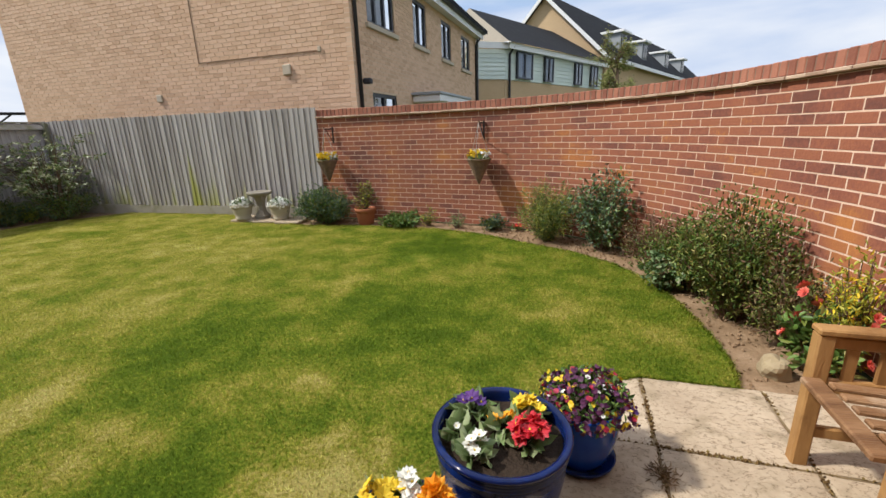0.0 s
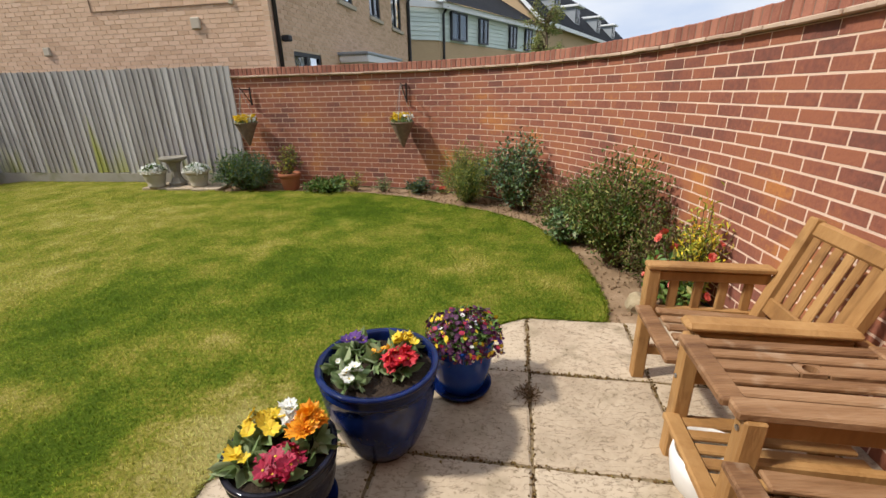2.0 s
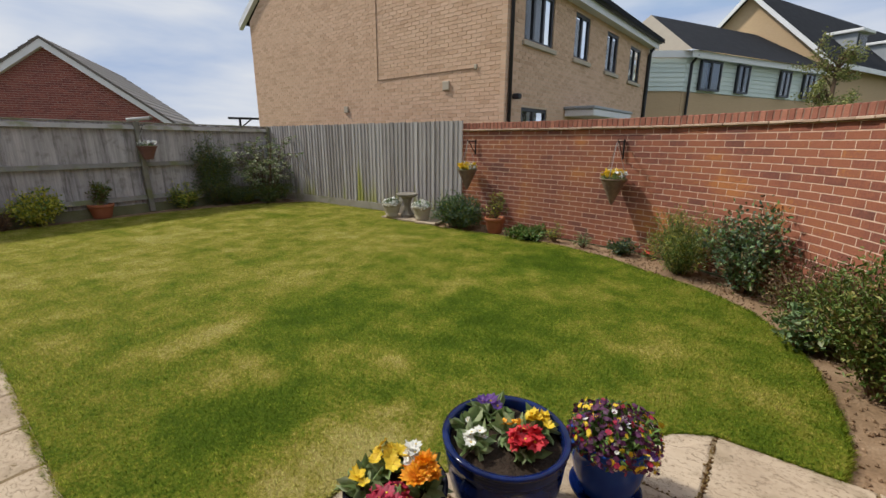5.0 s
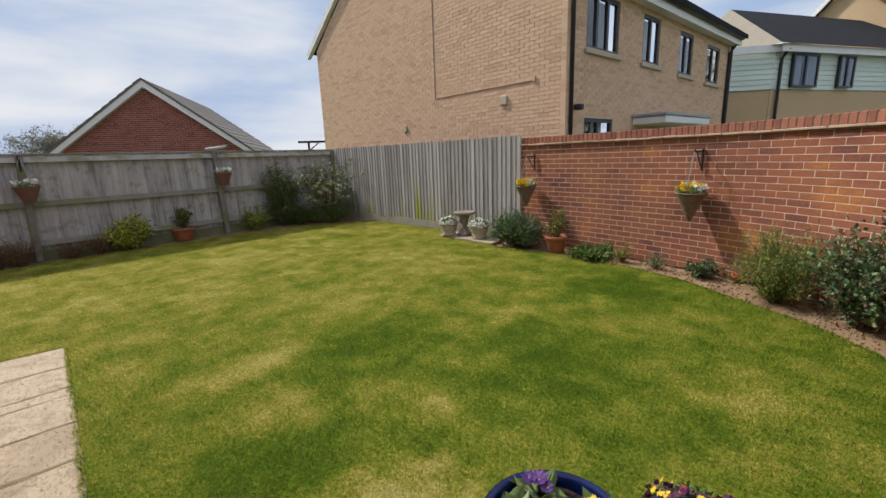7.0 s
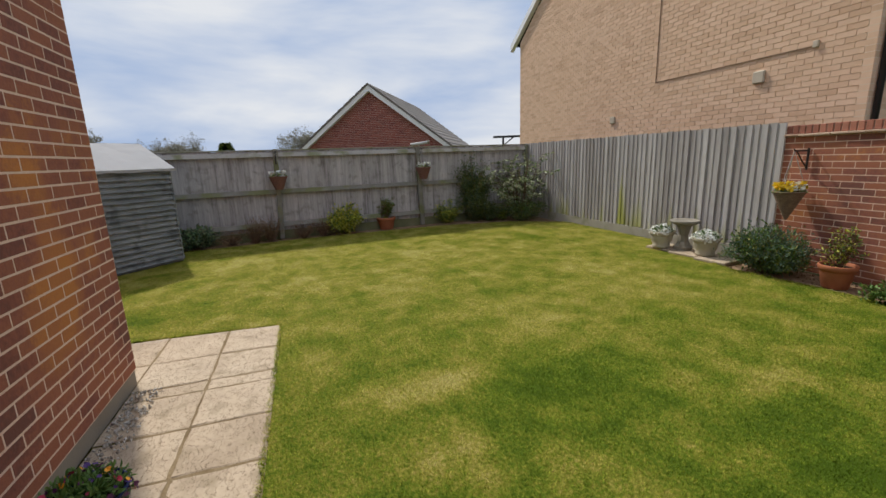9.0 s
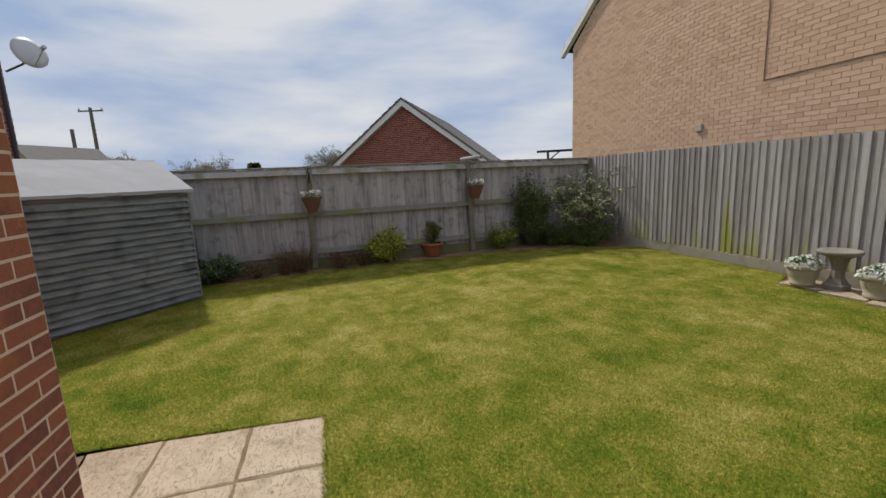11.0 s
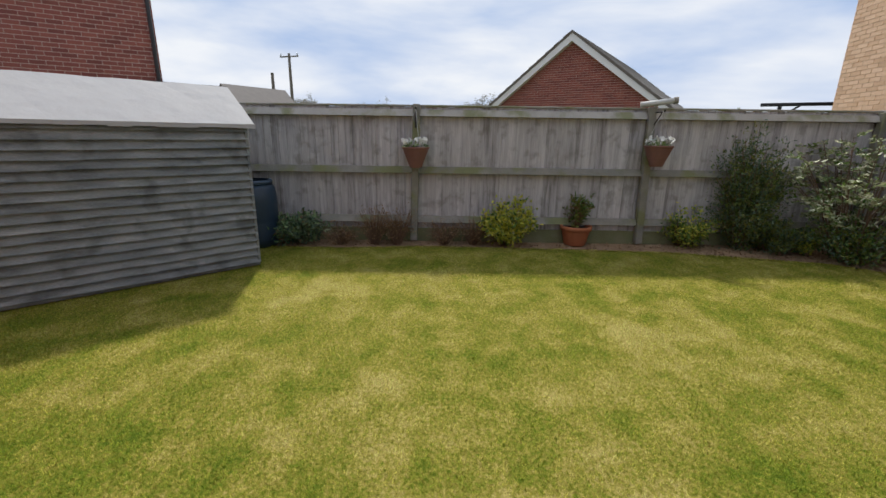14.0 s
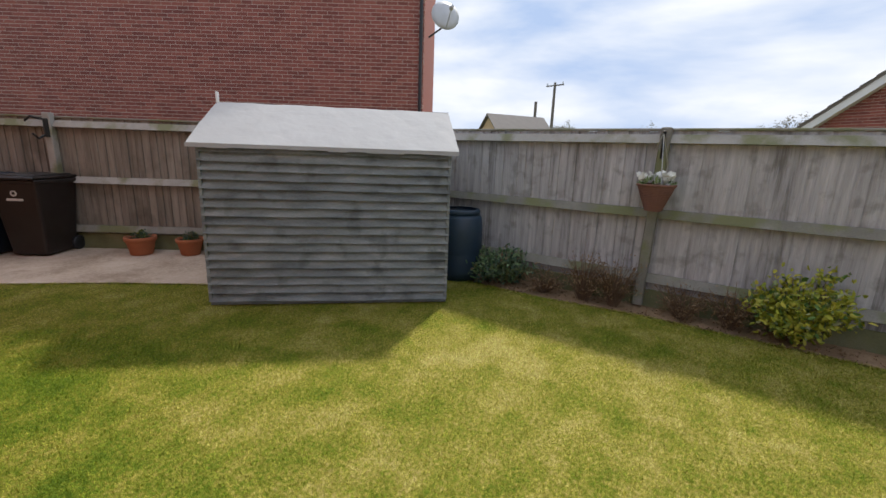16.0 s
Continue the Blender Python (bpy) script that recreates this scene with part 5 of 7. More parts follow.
def slats(y0, y1, z, x0, x1, n, mat):
    """Slats running along the depth or across it."""
    wd = (y1 - y0) / n
    for k in range(n):
        timber("slat", ((x0 + x1) / 2, y0 + wd * (k + 0.5), z), (x1 - x0, wd * 0.72, 0.02), mat)


for k, y in enumerate((-0.53, 0.088, 0.5, 1.0)):
    zt = 0.6 if k in (0, 3) else 0.55
    timber("leg", (0.03, y, zt / 2), (LT, LT, zt), label="square front leg")
    timber("leg", (0.56, y, 0.28), (LT, LT, 0.56), label="square rear leg")
    timber("side_rail", (0.295, y, 0.375), (0.48, 0.03, 0.06))
    timber("lower_rail", (0.295, y, 0.16), (0.48, 0.03, 0.05))
# armrests at both ends, with small uprights below
for y in (-0.53, 1.0):
    timber("armrest", (0.262, y, 0.612), (0.53, 0.07, 0.026), label="flat armrest")
    timber("arm_rail", (0.29, y, 0.565), (0.47, 0.025, 0.05))
    for q in range(4):
        timber("arm_slat", (0.13 + q * 0.105, y, 0.47), (0.042, 0.018, 0.15))
# table
timber("table_edge", (0.28, 0.103, 0.562), (0.6, 0.07, 0.03), m_teak_worn, "broad worn table edge")
timber("table_edge", (0.265, 0.505, 0.592), (0.55, 0.085, 0.034), label="rounded broad arm beside the table", ch=0.014)
timber("table_edge", (-0.005, 0.29, 0.562), (0.07, 0.34, 0.028), m_teak_worn, "worn front edge of the table")
timber("table_edge", (0.575, 0.29, 0.562), (0.07, 0.34, 0.028), m_teak_worn)
for k in range(5):
    yc = 0.175 + k * 0.064
    if k == 2:
        g = Geo()
        g.box((0.137, yc, 0.56), (0.216, 0.05, 0.02), ch=0.004)
        g.box((0.433, yc, 0.56), (0.216, 0.05, 0.02), ch=0.004)
        n, ring = 20, []
        for a in range(n):                           # the round parasol hole
            t = 2 * math.pi * a / n
            ring.append((0.285 + 0.021 * math.cos(t), yc + 0.021 * math.sin(t)))
        outer = []
        for a in range(n):
            t = 2 * math.pi * a / n
            c, s_ = math.cos(t), math.sin(t)
            f = 1 / max(abs(c) / 0.04, abs(s_) / 0.025)
            outer.append((0.285 + c * f, yc + s_ * f))
        vs = [(x, y, 0.57) for x, y in outer] + [(x, y, 0.57) for x, y in ring] + [(x, y, 0.55) for x, y in ring] + [(x, y, 0.55) for x, y in outer]
        fs = []
        for lv in range(3):
            fs += [(lv * n + a, lv * n + (a + 1) % n, lv * n + n + (a + 1) % n, lv * n + n + a) for a in range(n)]
        fs += [(3 * n + a, 3 * n + (a + 1) % n, (a + 1) % n, a) for a in range(n)]
        g.add(vs, fs)
        part("slat", g, m_teak_worn, bench, "worn table slat with a round parasol hole")
    else:
        timber("slat", (0.285, yc, 0.56), (0.52, 0.043, 0.02), m_teak_worn)
timber("apron", (0.28, 0.1, 0.515), (0.5, 0.025, 0.07))
timber("apron", (0.28, 0.5, 0.53), (0.5, 0.025, 0.07))
# low shelf of the table
timber("shelf_edge", (-0.0, 0.29, 0.205), (0.06, 0.38, 0.03))
slats(0.1, 0.48, 0.2, 0.03, 0.56, 6, m_teak)
# seats
for y0, wd in ((-0.53, 0.62), (0.5, 0.5)):
    timber("seat_edge", (0.0, y0 + wd / 2, 0.408), (0.07, wd - 0.06, 0.026), m_teak_worn, "worn front edge of the seat")
    timber("seat_edge", (0.545, y0 + wd / 2, 0.385), (0.06, wd - 0.06, 0.026), m_teak_worn)
    for k in range(6):
        timber("slat", (0.28, y0 + 0.03 + (k + 0.5) * (wd - 0.06) / 6, 0.4), (0.49, (wd - 0.06) / 6 - 0.03, 0.02), m_teak_worn, m=pose(0, 0, 0.012, 0, 2.0, 0))
    # leaning back
    lean = pose(0.49, y0 + wd / 2, 0.40, 0, 16, 0)
    for q in (-wd / 2 + 0.035, wd / 2 - 0.035):
        timber("back_post", (0, q, 0.22), (0.045, 0.05, 0.52), label="leaning back post", m=lean)
    timber("back_rail", (0.0, 0, 0.44), (0.03, wd - 0.12, 0.07), label="curved top rail", m=lean, ch=0.012)
    timber("back_rail", (0.0, 0, 0.07), (0.028, wd - 0.12, 0.075), m=lean)
    for k in range(6):
        timber("back_slat", (0.0, (k - 2.5) * (wd - 0.12) / 6.1, 0.257), (0.016, 0.042, 0.31), m=lean)
for y in (0.088, 0.5):
    for z in (0.51, 0.37):
        part("bolt", Geo().lathe([(0.001, 0.004), (0.008, 0.004), (0.009, 0.0)], 10, pose(-0.001, y - 0.0, z, 0, -90, 0)), m_steel, bench, "steel bolt head")

# ---------------------------------------------------------------- plants: tools
def leaf_mesh(name, pos, direc, length, width, material, fold=0.25, seed=1, curl=0.25):
    """Leaves as folded rhombs from arrays of base points and directions."""
    rng = np.random.default_rng(seed)
    k = len(pos)
    d = direc / (np.linalg.norm(direc, axis=1)[:, None] + 1e-9)
    r = rng.normal(0, 1, (k, 3))
    side = np.cross(d, r)
    side /= np.linalg.norm(side, axis=1)[:, None] + 1e-9
    up = np.cross(side, d)
    L = (length * rng.uniform(0.6, 1.25, k))[:, None]
    Wd = (width * rng.uniform(0.7, 1.2, k))[:, None]
    m1, m2 = pos + d * L * 0.35, pos + d * L * 0.72 - up * L * curl * 0.45
    a, t = pos, pos + d * L - up * L * curl
    l1, r1 = m1 + side * Wd * 0.46 + up * Wd * fold, m1 - side * Wd * 0.46 + up * Wd * fold
    l2, r2 = m2 + side * Wd * 0.44 + up * Wd * fold, m2 - side * Wd * 0.44 + up * Wd * fold
    me = bpy.data.meshes.new(name)
    vs = np.stack([a, r1, r2, t, l2, l1], 1).reshape(-1, 3).astype(np.float32)
    idx = np.arange(k, dtype=np.int32)[:, None] * 6 + np.array([0, 1, 2, 0, 2, 3, 0, 3, 4, 0, 4, 5], np.int32)
    me.vertices.add(k * 6)
    me.vertices.foreach_set("co", vs.reshape(-1))
    me.loops.add(k * 12)
    me.loops.foreach_set("vertex_index", idx.reshape(-1))
    me.polygons.add(k * 4)
    me.polygons.foreach_set("loop_start", np.arange(0, k * 12, 3, dtype=np.int32))
    me.materials.append(material)
    me.update(calc_edges=True)
    return me


def leaf_mat(name, cols, rough=0.5, see=0.25, spec=0.4):
    return surface(name, cols, rough, 12, 60, 0.1, 80, "island", contrast=0.3, spec=spec, see=see)


m_stem = surface("brown_stem", [(0.1, 0.06, 0.035), (0.2, 0.13, 0.08)], 0.85, 20, 80, 0.3, 80)
m_stem_green = surface("green_stem", [(0.08, 0.12, 0.03), (0.14, 0.18, 0.06)], 0.7, 20, 80, 0.1, 80)
m_dead = leaf_mat("dead_leaf", [(0.16, 0.1, 0.05), (0.36, 0.24, 0.13)], 0.8)
L_DARK = leaf_mat("dark_glossy_leaf", [(0.03, 0.058, 0.012), (0.075, 0.12, 0.02), (0.15, 0.19, 0.035), (0.27, 0.24, 0.07)], 0.5, 0.15, 0.25)
L_BLUE = leaf_mat("blue_green_leaf", [(0.04, 0.08, 0.05), (0.09, 0.15, 0.09), (0.16, 0.22, 0.14)], 0.6)
L_GREEN = leaf_mat("mid_green_leaf", [(0.06, 0.13, 0.025), (0.12, 0.22, 0.045), (0.19, 0.28, 0.07)], 0.5)
L_ROSE = leaf_mat("rose_leaf", [(0.08, 0.16, 0.06), (0.16, 0.26, 0.11), (0.25, 0.35, 0.17), (0.25, 0.15, 0.09)], 0.5)
L_GOLD = leaf_mat("golden_leaf", [(0.22, 0.28, 0.03), (0.42, 0.43, 0.05), (0.6, 0.54, 0.09)], 0.5)
L_BRONZE = leaf_mat("bronze_leaf", [(0.11, 0.06, 0.035), (0.2, 0.11, 0.06), (0.13, 0.14, 0.045), (0.3, 0.18, 0.11)], 0.55, 0.25, 0.25)
L_FEATHER = leaf_mat("feathery_leaf", [(0.12, 0.16, 0.05), (0.24, 0.27, 0.08), (0.42, 0.38, 0.12)], 0.6)
L_VARIE = leaf_mat("variegated_leaf", [(0.1, 0.16, 0.05), (0.25, 0.3, 0.12), (0.5, 0.5, 0.3)], 0.5)
L_PANSY = leaf_mat("primrose_leaf", [(0.12, 0.19, 0.06), (0.24, 0.33, 0.13), (0.42, 0.48, 0.27)], 0.7, 0.35, 0.2)


def shrub(name, at, r, h, stems, per, length, width, mats, label, seed, low=0.12, up=0.35, group="", spread=1.0, parent=None, cat="shrub", stem_mat=None, stem_r=0.007):
    """A shrub: forking stems from the base, leaves along their outer parts. mats: leaf materials with their shares."""
    rng = np.random.default_rng(seed)
    ob = parent or thing(name, pose(at[0], at[1], at[2] if len(at) > 2 else -0.01, 0, 0, rng.uniform(0, 360)), label, cat, group)
    sg = Geo()
    base = []
    for k in range(stems):
        a = rng.uniform(0, 2 * np.pi)
        q = np.sqrt(rng.uniform(0.02, 1))
        zz = h * (0.45 + 0.55 * rng.uniform(0, 1) * (1 - 0.55 * q ** 2)) if q < 0.8 else h * rng.uniform(0.25, 0.7)
        tip = np.array([q * r * np.cos(a) * spread, q * r * np.sin(a), zz])
        b = np.array([0.25 * q * r * np.cos(a) * rng.uniform(0, 1), 0.25 * q * r * np.sin(a) * rng.uniform(0, 1), 0.0])
        mid = b * 0.5 + tip * 0.5 + np.array([0, 0, 0.1 * h]) + rng.normal(0, 0.03 * r + 0.004, 3)
        sg.tube([b, b * 0.6 + mid * 0.4, mid, tip], [stem_r, stem_r * 0.8, stem_r * 0.6, stem_r * 0.3], 5)
        base.append((b, mid, tip))
    part("branchwork", sg, stem_mat or m_stem, ob)
    total = sum(w for _, w in mats)
    for mi, (mt, wgt) in enumerate(mats):
        n = max(1, int(stems * per * wgt / total))
        pick = rng.integers(0, stems, n)
        t = low + (1 - low) * rng.random(n) ** 0.75
        arr = np.array(base)
        b, m_, tp = arr[pick, 0], arr[pick, 1], arr[pick, 2]
        tt = t[:, None]
        p = (1 - tt) ** 2 * b + 2 * tt * (1 - tt) * m_ + tt ** 2 * tp
        p = p + rng.normal(0, 1, (n, 3)) * np.array([0.09 * r + 0.01, 0.09 * r + 0.01, 0.05 * h + 0.004])
        p[:, 2] = np.maximum(p[:, 2], 0.015)
        dirs = rng.normal(0, 1, (n, 3)) * 0.8 + (p - np.array([0, 0, h * 0.35])) / max(r, h) * 0.9 + np.array([0, 0, up])
        part("foliage", leaf_mesh("foliage", p, dirs, length, width, mt, seed=seed + mi), mt, ob)
    return ob


def petals_flower(geo, c, nrm, r, n, cup=0.25, wide=0.75):
    """A flower of n notched, ruffled petals at c facing nrm, into a Geo."""
    z = Vector(nrm).normalized()
    a = z.orthogonal().normalized()
    b = z.cross(a)
    c = Vector(c)
    for k in range(n):
        t0 = 2 * math.pi * (k + 0.22 * math.sin(9.1 * k + 70 * c.x)) / n
        d = a * math.cos(t0) + b * math.sin(t0)
        s = z.cross(d)
        rk = r * (1 + 0.16 * math.sin(5.3 * k + 90 * c.y))
        w = rk * math.sin(math.pi / n) * wide * 1.5
        up = rk * (cup + 0.14 * math.sin(7.7 * k + 50 * c.z))
        p0, p3 = c, c + d * rk * 0.8 + z * up * 0.8
        p1, p2 = c + d * rk * 0.5 - s * w * 0.8 + z * up * 0.4, c + d * rk * 0.5 + s * w * 0.8 + z * up * 0.6
        p4, p5 = c + d * rk * 0.98 - s * w * 0.55 + z * up * 1.25, c + d * rk * 0.94 + s * w * 0.55 + z * up * 0.7
        geo.add([p0, p1, p4, p3, p5, p2], [(0, 1, 2, 3), (0, 3, 4, 5)])


def petal_mat(name, cols):
    return surface(name, cols, 0.6, 30, 120, 0.05, 80, "island", contrast=0.3, see=0.2)


F_YELLOW = petal_mat("yellow_petal", [(0.75, 0.5, 0.02), (0.85, 0.65, 0.04)])
F_ORANGE = petal_mat("orange_petal", [(0.82, 0.3, 0.01), (0.9, 0.45, 0.02)])
F_RED = petal_mat("red_petal", [(0.5, 0.015, 0.03), (0.7, 0.03, 0.04)])
F_CRIMSON = petal_mat("crimson_petal", [(0.28, 0.01, 0.04), (0.5, 0.02, 0.06)])
F_WHITE = petal_mat("white_petal", [(0.75, 0.74, 0.66), (0.85, 0.85, 0.8)])
F_PURPLE = petal_mat("purple_petal", [(0.05, 0.02, 0.14), (0.12, 0.03, 0.22)])
F_PLUM = petal_mat("plum_petal", [(0.06, 0.012, 0.05), (0.14, 0.03, 0.1)])
F_CORAL = petal_mat("coral_petal", [(0.75, 0.1, 0.08), (0.85, 0.25, 0.18)])
m_eye = surface("flower_eye", [(0.7, 0.5, 0.02), (0.8, 0.6, 0.05)], 0.7, 40, 90, 0)

# ---------------------------------------------------------------- glazed pots
m_blue = surface("blue_glaze", [(0.003, 0.006, 0.025), (0.004, 0.012, 0.07), (0.007, 0.028, 0.155)], 0.13, 6, 25, 0.06, 14, spec=0.3, contrast=0.8)
m_cobalt = surface("cobalt_glaze", [(0.006, 0.03, 0.2), (0.012, 0.06, 0.34), (0.02, 0.09, 0.42)], 0.13, 5, 25, 0.06, 14, spec=0.4)
m_navy = surface("dark_navy_glaze", [(0.012, 0.009, 0.009), (0.016, 0.015, 0.022), (0.01, 0.018, 0.06)], 0.15, 3.5, 25, 0.06, 14, spec=0.22)
m_terra = surface("terracotta", [(0.3, 0.1, 0.045), (0.42, 0.16, 0.08)], 0.8, 8, 60, 0.2, 80, spec=0.2)


def glazed_pot(at, r, h, base, label, mat, saucer=True, tilt=(0, 0), fill=0.045, ribs=3):
    m = pose(at[0], at[1], 0.0, tilt[0], tilt[1], 0)
    ob = thing("plant_pot", m, label, "plant pot", "glazed pots on the patio")
    z0 = 0.022 if saucer else 0.004
    prof = [(0.01, z0), (base * 0.96, z0), (base, z0 + 0.012)]
    for k in range(1, 9):
        t = k / 9
        prof.append((base + (r * 0.96 - base) * math.sin(t * math.pi / 2) ** 0.85, z0 + (h - 0.06 - z0) * t))
    for k in range(ribs):
        zz = h - 0.058 + k * 0.012
        prof += [(r * 0.965, zz), (r * 0.985, zz + 0.004), (r * 0.965, zz + 0.009)]
    prof += [(r * 0.98, h - 0.022), (r * 1.02, h - 0.014), (r * 1.025, h - 0.004), (r * 1.0, h), (r * 0.93, h - 0.002), (r * 0.9, h - 0.012), (r * 0.88, h - fill - 0.03)]
    part("pot_body", Geo().lathe(prof, 48), mat, ob, "glossy glazed body with a rolled rim", smooth=True)
    soil = Geo()
    rng = random.Random(int(at[0] * 100))
    vs, n = [(0, 0, h - fill + 0.006)], 24
    for ring in (0.3, 0.6, 0.9):
        vs += [(ring * r * math.cos(2 * math.pi * a / n), ring * r * math.sin(2 * math.pi * a / n), h - fill + rng.uniform(-0.006, 0.008)) for a in range(n)]
    fs = [(0, 1 + a, 1 + (a + 1) % n) for a in range(n)]
    for q in range(2):
        fs += [(1 + q * n + a, 1 + q * n + n + a, 1 + q * n + n + (a + 1) % n, 1 + q * n + (a + 1) % n) for a in range(n)]
    part("compost", soil.add(vs, fs), m_pot_soil, ob, "dark potting compost")
    if saucer:
        sp = [(0.01, 0.006), (base * 1.2, 0.006), (base * 1.38, 0.03), (base * 1.42, 0.042), (base * 1.36, 0.042), (base * 1.18, 0.02), (0.01, 0.02)]
        part("saucer", Geo().lathe(sp, 40), m_blue, ob, "glazed blue saucer", smooth=True)
    return ob


def primula(at, r, mat, label, seed, heads=8, head_r=0.02, lift=0.06, leaf=0.09, petals=6, double=False):
    """A primrose: a rosette of broad leaves with a bunch of flowers; at is its base."""
    rng = np.random.default_rng(seed)
    ob = thing("primrose", pose(at[0], at[1], at[2], 0, 0, rng.uniform(0, 360)), label, "flower", "bedding flowers in the pots")
    n = 20
    ang = np.linspace(0, 4 * np.pi, n, endpoint=False) + rng.uniform(0, 0.4, n)
    el = rng.uniform(0.15, 0.7, n)
    dirs = np.stack([np.cos(ang) * np.cos(el), np.sin(ang) * np.cos(el), np.sin(el)], 1)
    part("leaves", leaf_mesh("leaves", dirs * 0.015 + np.array([0, 0, 0.012]), dirs, leaf * 0.85, leaf * 0.5, L_PANSY, 0.16, seed, curl=0.42), L_PANSY, ob)
    fg, eg = Geo(), Geo()
    for k in range(heads):
        a, q = rng.uniform(0, 2 * np.pi), np.sqrt(rng.uniform(0, 1)) * r
        c = Vector((q * np.cos(a), q * np.sin(a), lift + rng.uniform(-0.012, 0.014)))
        nn = (c.x * 6, c.y * 6, 0.75 + rng.uniform(0, 0.3))
        nn = tuple(q + rng.normal(0, 0.28) for q in nn)
        petals_flower(fg, c, nn, head_r * rng.uniform(0.75, 1.15), petals, 0.2 + rng.uniform(0, 0.35), 0.95)
        if double:
            petals_flower(fg, c + Vector((0, 0, 0.006)), nn, head_r * 0.75, petals, 0.6)
            petals_flower(fg, c + Vector((0, 0, 0.011)), nn, head_r * 0.5, petals, 0.9)
        else:
            z = Vector(nn).normalized()
            eg.lathe([(0.0005, 0.003), (head_r * 0.12, 0.002), (head_r * 0.16, 0.0)], 8, Matrix.Translation(c + z * head_r * 0.08) @ z.to_track_quat("Z", "Y").to_matrix().to_4x4())
    part("petals", fg, mat, ob)
    if eg.v:
        part("flower_eyes", eg, m_eye, ob, "yellow flower eyes")
    return ob


P1c, P2c, P3c = (-0.675, 1.21), (-0.39, 1.525), (-0.055, 1.87)
glazed_pot(P1c, 0.182, 0.29, 0.115, "dark navy glazed pot on a blue saucer, planted with primroses", m_navy, tilt=(0, 0), fill=0.03)
glazed_pot(P2c, 0.235, 0.41, 0.125, "large royal blue glazed pot of primroses and a pansy", m_blue, saucer=False, ribs=4)
glazed_pot(P3c, 0.158, 0.3, 0.105, "small cobalt blue glazed pot on a saucer, full of violas", m_cobalt)
z1, z2 = 0.265, 0.37
primula((P1c[0] - 0.08, P1c[1] + 0.06, z1), 0.055, F_YELLOW, "yellow primroses in the navy pot", 1, 15, 0.028, 0.07)
primula((P1c[0] + 0.03, P1c[1] - 0.09, z1), 0.065, F_CRIMSON, "crimson primroses with yellow eyes in the navy pot", 2, 24, 0.026, 0.065)
primula((P1c[0] + 0.1, P1c[1] + 0.02, z1), 0.045, F_ORANGE, "large double orange primrose in the navy pot", 3, 9, 0.042, 0.1, petals=9, double=True)
primula((P1c[0] + 0.02, P1c[1] + 0.11, z1), 0.05, F_WHITE, "white primroses in the navy pot", 4, 9, 0.03, 0.08)
primula((P1c[0] - 0.1, P1c[1] - 0.06, z1), 0.03, F_YELLOW, "yellow primroses in the navy pot", 5, 4, 0.026, 0.06)
primula((P2c[0] - 0.1, P2c[1] + 0.1, z2), 0.04, F_PURPLE, "deep purple pansy in the blue pot", 6, 4, 0.03, 0.06)
primula((P2c[0] + 0.1, P2c[1] + 0.1, z2), 0.045, F_YELLOW, "yellow primroses in the blue pot", 7, 11, 0.026, 0.06)
primula((P2c[0] + 0.09, P2c[1] - 0.03, z2), 0.055, F_RED, "red primroses in the blue pot", 8, 18, 0.028, 0.065)
primula((P2c[0] + 0.01, P2c[1] + 0.03, z2), 0.04, F_ORANGE, "orange primroses in the blue pot", 9, 4, 0.022, 0.055)
primula((P2c[0] - 0.08, P2c[1] - 0.11, z2), 0.032, F_WHITE, "white primroses in the blue pot", 10, 8, 0.022, 0.055)
primula((P2c[0] - 0.15, P2c[1] - 0.02, z2), 0.01, F_WHITE, "leafy primrose in the blue pot", 11, 1, 0.015, 0.04, leaf=0.08)


def violas(at, r, h, seed, n, mats, label, size=0.0115, group="bedding flowers in the pots"):
    """A loose mound of violas: fine leaves and many small flowers over a pot's rim. mats: petal materials with their shares."""
    rng = np.random.default_rng(seed)
    ob = thing("violas", pose(at[0], at[1], at[2]), label, "flower", group)
    k = 900
    d = rng.normal(0, 1, (k, 3))
    d[:, 2] = np.abs(d[:, 2])
    d /= np.linalg.norm(d, axis=1)[:, None]
    p = d * np.array([r, r, h]) * rng.uniform(0.3, 0.98, (k, 1))
    part("leaves", leaf_mesh("leaves", p, d + rng.normal(0, 0.5, (k, 3)), 0.03, 0.013, L_GREEN, seed=seed), L_GREEN, ob)
    geos = [Geo() for _ in mats]
    share = np.array([w for _, w in mats], float)
    for i in range(n):
        d = rng.normal(0, 1, 3)
        d[2] = abs(d[2]) - 0.08
        d /= np.linalg.norm(d)
        lump = 1 + 0.16 * math.sin(4 * d[0] + seed) * math.cos(5 * d[1]) + rng.normal(0, 0.06)
        c = d * np.array([r, r, h]) * lump
        side = int(d[0] * 7 + d[1] * 5 + 20) % 3                       # colours gather in drifts
        w = share * np.roll(np.array([1.6 if q % 3 == 0 else 0.7 for q in range(len(mats))]), side)
        petals_flower(geos[rng.choice(len(mats), p=w / w.sum())], c, d + rng.normal(0, 0.45, 3), size * rng.uniform(0.65, 1.25), 5, rng.uniform(-0.1, 0.35), 0.8)
    for g, (m, _) in zip(geos, mats):
        if g.v:
            part("petals", g, m, ob)
    return ob


violas((P3c[0] + 0.01, P3c[1] - 0.01, 0.285), 0.178, 0.125, 21, 760, [(F_PLUM, 14), (F_YELLOW, 3), (F_WHITE, 1.3), (F_CRIMSON, 2.2), (F_PURPLE, 0.4)], "mound of plum, yellow and white violas spilling over the small pot")

# pots by the house wall
glazed_pot((-2.5, 0.14), 0.155, 0.3, 0.105, "blue glazed pot with dark violas by the house wall", m_blue)
